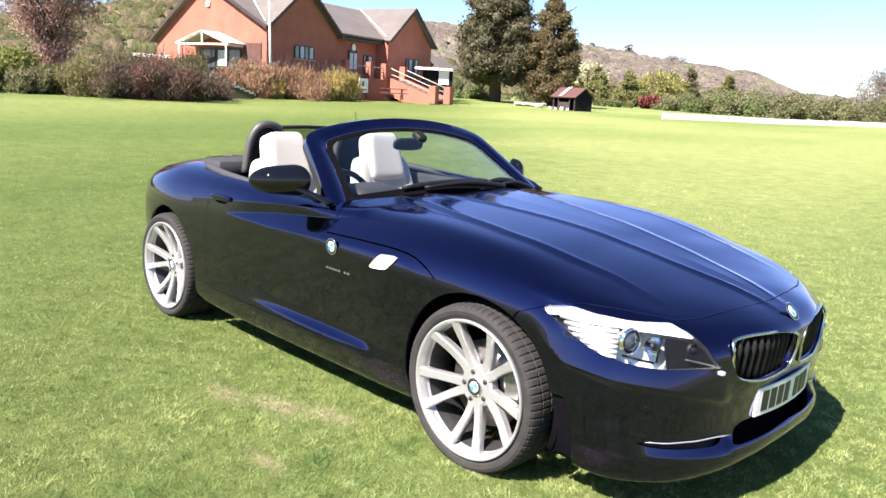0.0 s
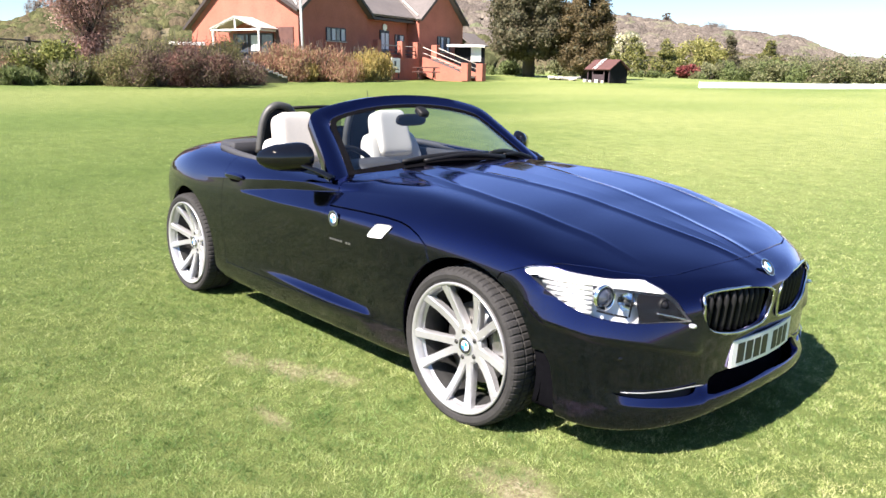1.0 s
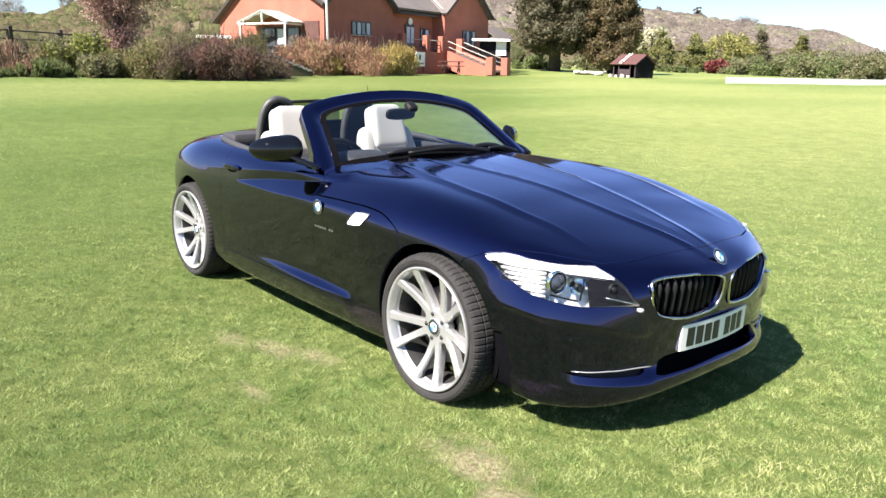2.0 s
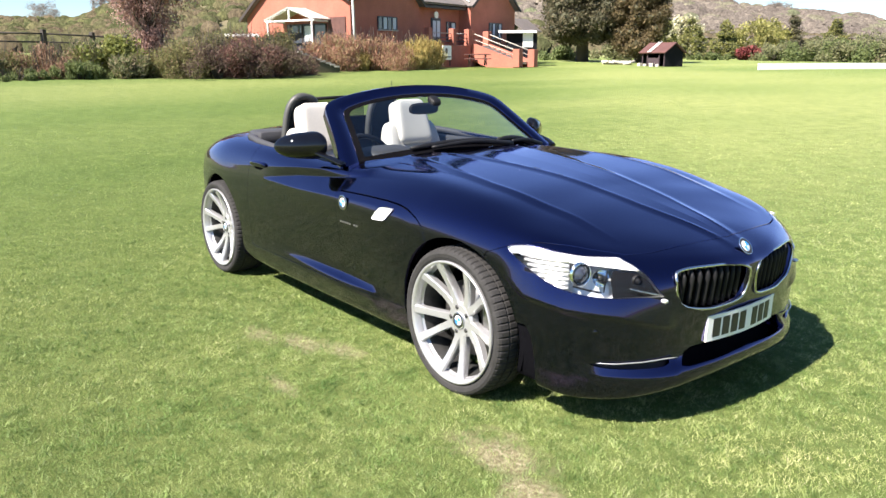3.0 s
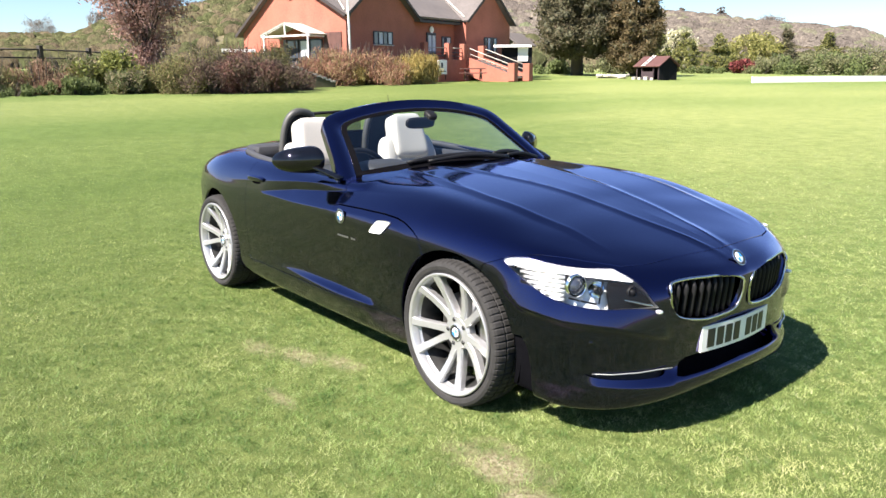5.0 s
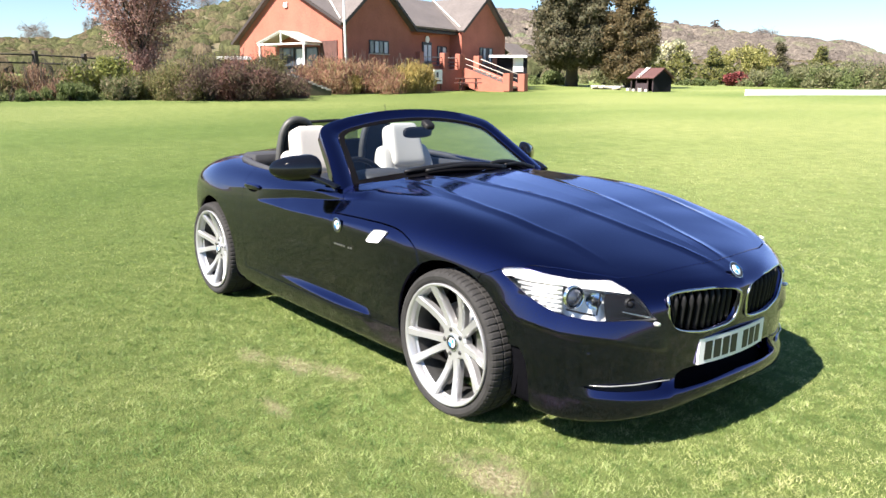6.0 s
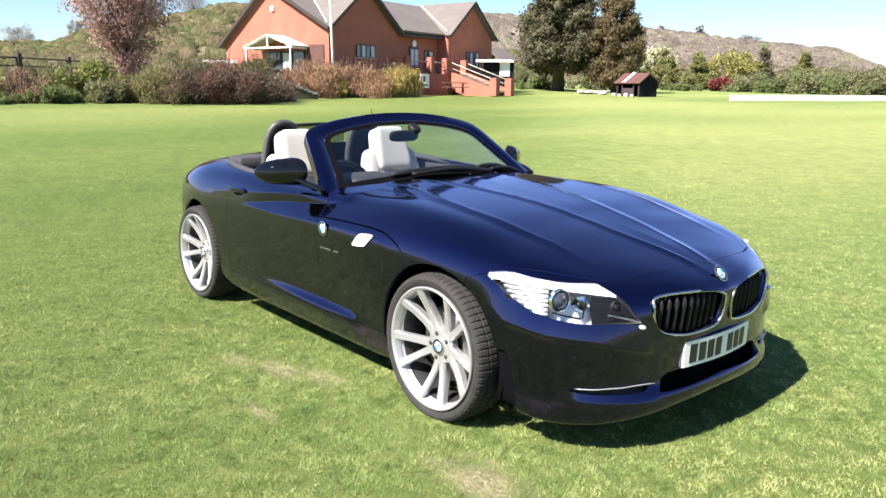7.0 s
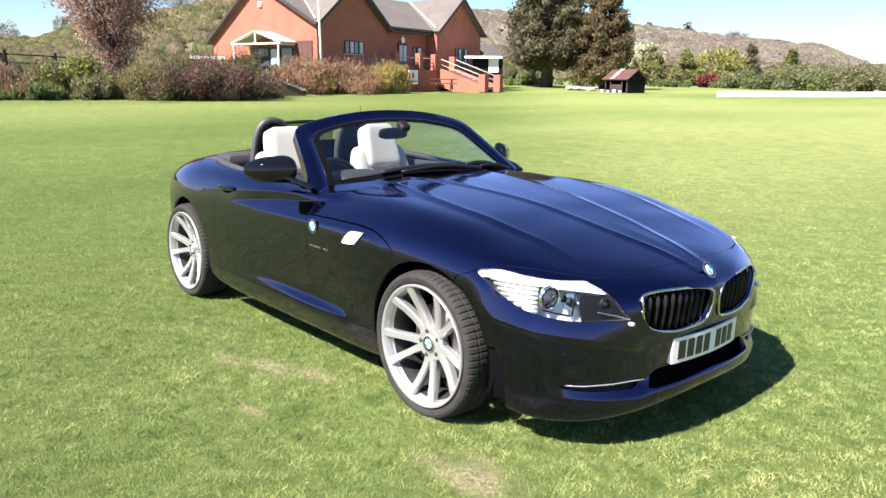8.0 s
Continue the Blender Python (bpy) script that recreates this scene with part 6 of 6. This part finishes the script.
        bulb_bowl = piece("reflector", *placed((V, F), pose(0.622, s * 0.664, 0.612, 0, 0, 70 if s < 0 else 110)), CHROME, bowl)
        V, F = lathe([(0.0085, 0.018), (0.0085, -0.006), (0.006, -0.010), (0.0001, -0.011)], 14)
        piece("bulb", *placed((V, F), pose(0.622, s * 0.664, 0.612, 0, 0, 70 if s < 0 else 110)), BARREL, bulb_bowl)
        V, F = joined([tube([(0.648, s * 0.668, 0.560), (0.650, s * 0.662, 0.600), (0.648, s * 0.650, 0.645)], 0.0035, 6), tube([(0.560, s * 0.742, 0.577), (0.61, s * 0.715, 0.569), (0.65, s * 0.682, 0.562)], 0.004, 6)])
        piece("bezel", V, F, SMOKE, bowl)
        # the bright brow along the top, and the smoked inner corner
        low = lambda V: np.interp(V[:, 0], [0.29, 0.36, 0.441, 0.551, 0.616, 0.665, 0.716], [0.674, 0.679, 0.680, 0.666, 0.661, 0.654, 0.644])
        brow = clip(lamp_plug, lambda V: np.minimum(V[:, 2] - low(V), 0.722 - V[:, 0]))
        sheet("brow", f(sunk(brow, 0.010)), BROW, bowl, "white brow strip")
        inner = clip(lamp_plug, lambda V: np.minimum(V[:, 0] - 0.664 - (0.641 - V[:, 2]) * 0.29, low(V) - 0.002 - V[:, 2]))
        sheet("dark_mask", f(sunk(inner, 0.022)), SMOKE, bowl, "smoked dark inner corner")
        V, F = tube(spline([(0.716, s * 0.602, 0.578), (0.752, s * 0.555, 0.566), (0.782, s * 0.505, 0.552)], 5), np.linspace(0.002, 0.0045, 11), 6)
        piece("light_strip", V, F, CHROME, bowl)
        for k in range(7):
            z = 0.567 + 0.0175 * k
            x0 = np.interp(z, [0.555, 0.675], [0.46, 0.345])
            pts = [(x, s * (np.interp(x, [0.33, 0.41, 0.546], [0.835, 0.825, 0.775]) - 0.025), z) for x in np.linspace(x0, 0.545, 6)]
            V, F = tube(pts, 0.0072, 6)
            piece("reflector_rib", V, F, SATIN, bowl)
    # number plate
    yy = np.linspace(-0.25, 0.25, 13)
    xs = 0.851 - 0.022 * (yy / 0.255) ** 2
    V = np.concatenate([[(x + d, y, z) for x, y in zip(xs, yy)] for d, z in ((0.006, 0.322), (0.010, 0.430), (0.002, 0.430), (-0.002, 0.322))])
    F = [((a * 13 + i), (a * 13 + i + 1), ((a + 1) % 4) * 13 + i + 1, ((a + 1) % 4) * 13 + i) for a in range(4) for i in range(12)] + [(0, 13, 26, 39), (12, 51, 38, 25)]
    plate = piece("number_plate", V, F, WHITE, car, "white front number plate", smooth=False)
    for k in range(7):
        y0 = -0.218 + k * 0.0565 + (0.036 if k > 3 else 0)
        w = 0.043
        pts = [(0.851 - 0.022 * (y / 0.255) ** 2 + (0.0083 if z < 0.38 else 0.0112), y, z) for z in (0.337, 0.415) for y in (y0, y0 + w)]
        q = [(p[0] - 0.004, p[1], p[2]) for p in pts]
        piece("bar", pts + q, [(0, 1, 3, 2), (4, 6, 7, 5), (0, 4, 5, 1), (2, 3, 7, 6), (0, 2, 6, 4), (1, 5, 7, 3)], INK, plate, smooth=False)
    roundel(car, "bonnet_badge", (0.826, 0, 0.673), (-38, 0, 90), 0.036)
    # wheels
    for x, w, yc, z, turn, size in ((0, 0.190, 0.791, 0.312, 2, 1.022), (-WHEELBASE, 0.235, 0.758, 0.311, 20, 0.985)):
        for s in (-1, 1):
            make_wheel(car, (x, s * yc, z), s, w, turn, size)
    # flank trim
    for s in (-1, 1):
        roundel(car, "wing_badge", (-0.837, s * (at_flank(-0.837, 0.717) + 0.003), 0.717), (0, 0, 0 if s < 0 else 180), 0.036)
        P = spline([(-0.585, 0.684), (-0.535, 0.738), (-0.505, 0.752), (-0.425, 0.757), (-0.408, 0.747), (-0.458, 0.695), (-0.485, 0.682), (-0.565, 0.675)], 4, True)
        P = (P - [-0.495, 0.716]) * [0.86, 0.84] + [-0.490, 0.712]
        k = len(P)
        yg = [at_flank(x, z) for x, z in P]
        V = np.concatenate([[(x, s * (q + 0.007), z) for (x, z), q in zip(P, yg)], [(x, s * (q - 0.02), z) for (x, z), q in zip(P, yg)], [(-0.490, s * (at_flank(-0.49, 0.712) + 0.011), 0.712)]])
        F = [(i, (i + 1) % k, k + (i + 1) % k, k + i) for i in range(k)] + [(i, (i + 1) % k, 2 * k) for i in range(k)]
        piece("side_gill", V, F, BROW, car, "white side repeater in the wing's gill")
        text = new("model_script")
        text.parent = car
        for i in range(8):
            if i == 5:
                continue
            b = box((0.014, 0.003, 0.009), (-0.880 + 0.022 * i, s * (at_flank(-0.880 + 0.022 * i, 0.614) + 0.001), 0.614), bevel=0.001)
            part("bar", b, STEEL, text)
        V, F = placed(cushion((0.20, 0.030, 0.034), 0.6), pose(-1.848, s * (at_flank(-1.848, 0.80) + 0.006), 0.803, 0, 0, 0))
        outward(piece("door_handle", V, F, PAINT, car))
        # dark lump added behind the handle, for the shade of a recess
        V, F = placed(cushion((0.15, 0.020, 0.050), 0.8), pose(-1.845, s * (at_flank(-1.845, 0.785) - 0.006), 0.787))
        piece("handle_recess", V, F, DARK, car)
    # windscreen: frame, pane, rails
    top = 0.635
    t = np.array([-0.866, 0, 0.50])

    def on_glass(y, q, lift=0.0):
        c = (y / 0.72) ** 2
        p = np.array([-0.862, 0, 0.926]) + q * t + [-(0.125 - 0.09 * q / top) * c, y, -(0.054 + 0.02 * q / top) * c]
        return p + lift * np.array([0.49, 0, 0.872])
    half = spline([(0.0, top), (0.25, top - 0.005), (0.45, top - 0.020), (0.59, top - 0.042), (0.662, top - 0.085), (0.696, 0.44), (0.738, 0.25), (0.774, 0.10), (0.802, -0.03)], 6)
    inner = spline([(0.0, top - 0.075), (0.22, top - 0.080), (0.41, top - 0.098), (0.540, top - 0.127), (0.585, top - 0.180), (0.609, 0.36), (0.642, 0.22), (0.676, 0.08), (0.702, -0.03)], 6)
    out = np.concatenate([half[::-1] * [-1, 1], half[1:]])
    inn = np.concatenate([inner[::-1] * [-1, 1], inner[1:]])
    n = len(out)
    rows = []
    for (a, d), (b, e) in zip(out, inn):
        rows.append([on_glass(a, d, -0.03), on_glass(a, d, -0.004), on_glass(a * 0.985 + b * 0.015, d * 0.985 + e * 0.015, 0.018), on_glass(a * 0.76 + b * 0.24, d * 0.76 + e * 0.24, 0.028), on_glass(a * 0.06 + b * 0.94, d * 0.06 + e * 0.94, 0.008), on_glass(b, e, 0.0), on_glass(b, e, -0.02), on_glass((a + b) / 2, (d + e) / 2, -0.045)])
    V = np.array(rows).reshape(-1, 3)
    F = [(i * 8 + j, (i + 1) * 8 + j, (i + 1) * 8 + (j + 1) % 8, i * 8 + (j + 1) % 8) for i in range(n - 1) for j in range(8)]
    frame_ob = piece("windscreen", V, F, PAINT, car, "raked windscreen in a body-coloured frame")
    outward(frame_ob)
    frame_ob.data.set_sharp_from_angle(angle=radians(50))
    rows = []
    qs = np.linspace(-0.04, 1, 24)
    for q in qs:
        qq = q * (top - 0.07)
        wd = np.interp(qq, inner[::-1, 1], inner[::-1, 0]) if qq < top - 0.075 else 0.2
        wd = max(wd, 0.15) + 0.012
        for k in range(25):
            rows.append(on_glass(wd * (k / 12 - 1), qq, -0.003))
    F = [(i * 25 + j, i * 25 + j + 1, (i + 1) * 25 + j + 1, (i + 1) * 25 + j) for i in range(23) for j in range(24)]
    pane = piece("pane", rows, F, GLASS, frame_ob, "clear windscreen glass")
    pane.visible_shadow = False
    band = []
    for a, d in inn:
        band += [on_glass(a, d, 0.001), on_glass(a * 0.955, d - 0.022, -0.001)]
    F = [(2 * i, 2 * i + 1, 2 * i + 3, 2 * i + 2) for i in range(n - 1)]
    piece("glass_border", band, F, DARK, frame_ob, "black printed border of the glass")
    band = [on_glass(0.712 * (k / 12 - 1), q, 0.001) for k in range(25) for q in (-0.04, 0.025, 0.052)]
    F = [(3 * i + j, 3 * i + j + 1, 3 * i + j + 4, 3 * i + j + 3) for i in range(24) for j in range(2)]
    piece("glass_border", band, F, DARK, frame_ob, "black printed border of the glass")
    # black cowl and wipers
    cow = [(-0.80 - 0.12 * (y / 0.72) ** 2 + dx, y, 0.913 - 0.052 * (y / 0.72) ** 2 + dz) for y in np.linspace(-0.70, 0.70, 21) for dx, dz in ((0.015, 0.012), (-0.03, 0.014), (-0.09, 0.0), (-0.09, -0.05))]
    F = [(i * 4 + j, i * 4 + j + 1, (i + 1) * 4 + j + 1, (i + 1) * 4 + j) for i in range(20) for j in range(3)]
    piece("cowl", cow, F, BLACK, car, "black plastic scuttle panel")
    for ya, yb, q1 in ((0.30, -0.28, 0.016), (0.62, 0.34, 0.016)):
        w = new("wiper")
        w.parent = car
        tagged(w, "black windscreen wiper")
        A, B = on_glass(ya, -0.02, 0.030), on_glass(yb, q1, 0.022)
        M = on_glass((ya + yb) / 2, 0.012, 0.034)
        V, F = tube(spline([A, M, B], 6), np.linspace(0.015, 0.009, 13), 8)
        piece("arm", V, F, BLACK, w)
        P0, P1 = on_glass(ya - 0.10, q1 + 0.02, 0.02), on_glass(yb - 0.12, q1 + 0.02, 0.02)
        V, F = tube(spline([P0, (P0 + P1) / 2 + [0, 0, 0.010], P1], 5), np.interp(np.arange(11), [0, 2, 8, 10], [0.008, 0.016, 0.016, 0.008]), 8)
        piece("blade", V, F, BLACK, w)
    # door mirrors
    for s in (-1, 1):
        mir = new("door_mirror")
        mir.parent = car
        tagged(mir, "glossy dark door mirror")
        def shell(u, v):
            o = math.sin(v * math.pi / 2)
            out = o * s                                  # 1 at the outer tip, blunt towards the door
            c = max(0.0, 1 - abs(out) ** (2.5 if out > 0 else 6.0)) ** 0.5
            x = 0.085 * c * math.cos(u)
            x = x if x > 0 else max(x * 0.5, -0.028)
            z = 0.069 * c * math.copysign(abs(math.sin(u)) ** 0.85, math.sin(u))
            return (x - 0.075 * out, o * 0.112, z * (1 - 0.16 * out) - 0.004 * out)
        V, F = soft_block(shell, 28, 20)
        V, F = placed((V, F), pose(-1.268, s * 0.893, 0.962))
        outward(piece("housing", V, F, GLOSS, mir))
        V, F = tube(spline([(-0.985, s * 0.79, 0.880), (-1.06, s * 0.815, 0.905), (-1.16, s * 0.835, 0.925), (-1.23, s * 0.85, 0.935)], 5), np.linspace(0.028, 0.020, 16), 8, flat=0.5)
        piece("stalk", V, F, GLOSS, mir)
        V = placed((np.array([(-0.030 - 0.085 * y * s, y * 0.070, z * 0.040 * (1 - 0.25 * y * s)) for y, z in ((-1, -.8), (1, -.8), (1.0, .8), (-1, .8))]), None), pose(-1.268, s * 0.893, 0.962))[0]
        piece("mirror_glass", V, [(0, 1, 2, 3)], MIRROR, mir, smooth=False)
        tri = [(-1.0, 0.765, 0.875), (-1.14, 0.782, 0.875), (-1.03, 0.755, 0.915)]
        V = [(x, s * y, z) for x, y, z in tri] + [(x, s * (y - 0.02), z) for x, y, z in tri]
        piece("quarter_panel", V, [(0, 1, 2), (3, 5, 4), (0, 3, 4, 1), (1, 4, 5, 2), (2, 5, 3, 0)], BLACK, mir, smooth=False)
    # aerial
    V, F = tube([(-2.56, 0.68, 0.91), (-2.60, 0.69, 1.08), (-2.64, 0.70, 1.25)], [0.006, 0.004, 0.0025], 6)
    piece("aerial", V, F, BLACK, car, "thin black rod aerial")
    # cabin: tub, dash, wheel, mirror, rear bulkhead, hoops
    b = box((1.56, 1.42, 0.03), (-1.60, 0, 0.32))
    part("cabin_floor", b, CABIN, car)
    for s in (-1, 1):
        b = box((1.10, 0.05, 0.56), (-1.62, s * 0.70, 0.60), bevel=0.018)
        box((0.52, 0.09, 0.05), (-1.62, s * 0.65, 0.72), bevel=0.018, bm=b)
        part("door_card", b, CABIN, car, smooth=True)
        V, F = tube(spline([(-1.0, s * 0.742, 0.872), (-1.5, s * 0.752, 0.878), (-2.0, s * 0.742, 0.905), (-2.28, s * 0.70, 0.925)], 6), 0.022, 8)
        piece("door_capping", V, F, CABIN, car)
    prof = [(-0.90, 0.78), (-0.93, 0.888), (-1.02, 0.895), (-1.14, 0.875), (-1.22, 0.83), (-1.24, 0.75), (-1.20, 0.60), (-1.12, 0.45)]
    ys = np.linspace(-0.70, 0.70, 15)
    V = [(x - 0.10 * (y / 0.7) ** 2 * (1 if i < 3 else 0.3), y, z - 0.02 * (y / 0.7) ** 2) for y in ys for i, (x, z) in enumerate(prof)]
    k = len(prof)
    F = [(i * k + j, (i + 1) * k + j, (i + 1) * k + j + 1, i * k + j + 1) for i in range(14) for j in range(k - 1)]
    piece("dashboard", V, F, CABIN, car, "charcoal dashboard")
    V, F = placed(cushion((0.20, 0.34, 0.10), 0.6), pose(-1.19, -0.37, 0.880, 0, 6, 0))
    piece("instrument_hood", V, F, CABIN, car)
    b = box((0.75, 0.26, 0.32), (-1.62, 0, 0.48), bevel=0.04)
    part("centre_console", b, CABIN, car, smooth=True)
    sw = new("steering_wheel")
    sw.parent = car
    tagged(sw, "black leather three-spoke steering wheel")
    a = np.linspace(0, 2 * np.pi, 40, endpoint=False)
    m = pose(-1.38, -0.37, 0.800, 0, -24, 0)
    V, F = tube([(0, 0.185 * math.cos(q), 0.185 * math.sin(q)) for q in a], 0.016, 8, True)
    piece("wheel_rim", *placed((V, F), m), BLACK, sw)
    V, F = placed(cushion((0.05, 0.16, 0.12), 0.6), m)
    piece("hub", V, F, BLACK, sw)
    for ang in (0, 180, 270):
        q = radians(ang)
        V, F = tube([(0, 0.05 * math.cos(q), 0.05 * math.sin(q)), (0, 0.18 * math.cos(q), 0.18 * math.sin(q))], 0.014, 6)
        piece("spoke", *placed((V, F), m), SATIN, sw)
    rv = new("interior_mirror")
    rv.parent = car
    V, F = placed(cushion((0.035, 0.22, 0.068), 0.6), pose(-1.317, 0.0, 1.122, 0, 8, 0))
    piece("housing", V, F, BLACK, rv)
    V, F = placed(cushion((0.08, 0.07, 0.045), 0.6), pose(-1.29, 0.06, 1.165, 0, 30, 0))
    piece("sensor_box", V, F, BLACK, rv)
    b = box((0.06, 1.36, 0.62), (-2.30, 0, 0.60), (0, -8, 0), 0.03)
    box((0.20, 1.28, 0.10), (-2.36, 0, 0.905), (0, 0, 0), 0.03, bm=b)
    part("rear_bulkhead", b, CABIN, car, smooth=True)
    for s in (-1, 1):
        hoop = new("roll_hoop")
        hoop.parent = car
        tagged(hoop, "black padded roll-over hoop")
        P = spline([(-2.25, s * 0.472, 0.88), (-2.24, s * 0.452, 1.03), (-2.23, s * 0.428, 1.112), (-2.215, s * 0.388, 1.160), (-2.21, s * 0.33, 1.172), (-2.215, s * 0.25, 1.140), (-2.23, s * 0.21, 1.03), (-2.24, s * 0.20, 0.88)], 6)
        V, F = tube(P, 0.026, 10, flat=0.9)
        piece("hoop_tube", V, F, HOOP, hoop)
        V, F = placed(cushion((0.045, 0.215, 0.36), 0.4), pose(-2.240, s * 0.335, 0.970))
        piece("pad", V, F, BLACK, hoop)
    V, F = tube([(-2.285, -0.26, 1.150), (-2.29, 0, 1.155), (-2.285, 0.26, 1.150)], 0.011, 8)
    wd = piece("wind_deflector", V, F, BLACK, car, "black wind deflector between the hoops")
    V = [(-2.285, y, z) for y in (-0.2, 0.2) for z in (0.92, 1.15)]
    piece("mesh_panel", V, [(0, 2, 3, 1)], NET, wd, smooth=False)
    part("lower_panel", box((0.03, 0.44, 0.14), (-2.27, 0, 0.955), (0, 0, 0), 0.01), DARK, wd)
    for s in (-1, 1):
        make_seat(car, 0.375 * s)
    car.scale = (1, 0.975, 1)
    car.location = (0, -0.0226, 0)
    return car


def f_rearpart(V):
    return -2.005 - V[:, 0]


SURROUND = plain("grille_chrome", (0.55, 0.55, 0.57), 0.22, metal=1.0, vary=0.06)
SMOKE = plain("smoked_plastic", (0.006, 0.006, 0.007), 0.45, vary=0.2, spec=0.08)
HOUSING = plain("lamp_housing", (0.58, 0.59, 0.61), 0.3, metal=0.45, vary=0.15, scale=30)
BROW = plain("brow_white", (0.92, 0.92, 0.92), 0.25, metal=0.15, vary=0.02, coat=0.5)
LENSBALL = plain("projector_glass", (0.03, 0.035, 0.05), 0.04, vary=0.3, coat=1.0)
GLOSS = plain("gloss_dark", (0.003, 0.003, 0.004), 0.6, coat=0.9, vary=0.1, spec=0.0)
HOOP = plain("hoop_trim", (0.05, 0.05, 0.047), 0.5, vary=0.2, bump=0.2, scale=200)
NET = clear("deflector_net", (0.35, 0.35, 0.36), 1.2, 0.3)
make_car()
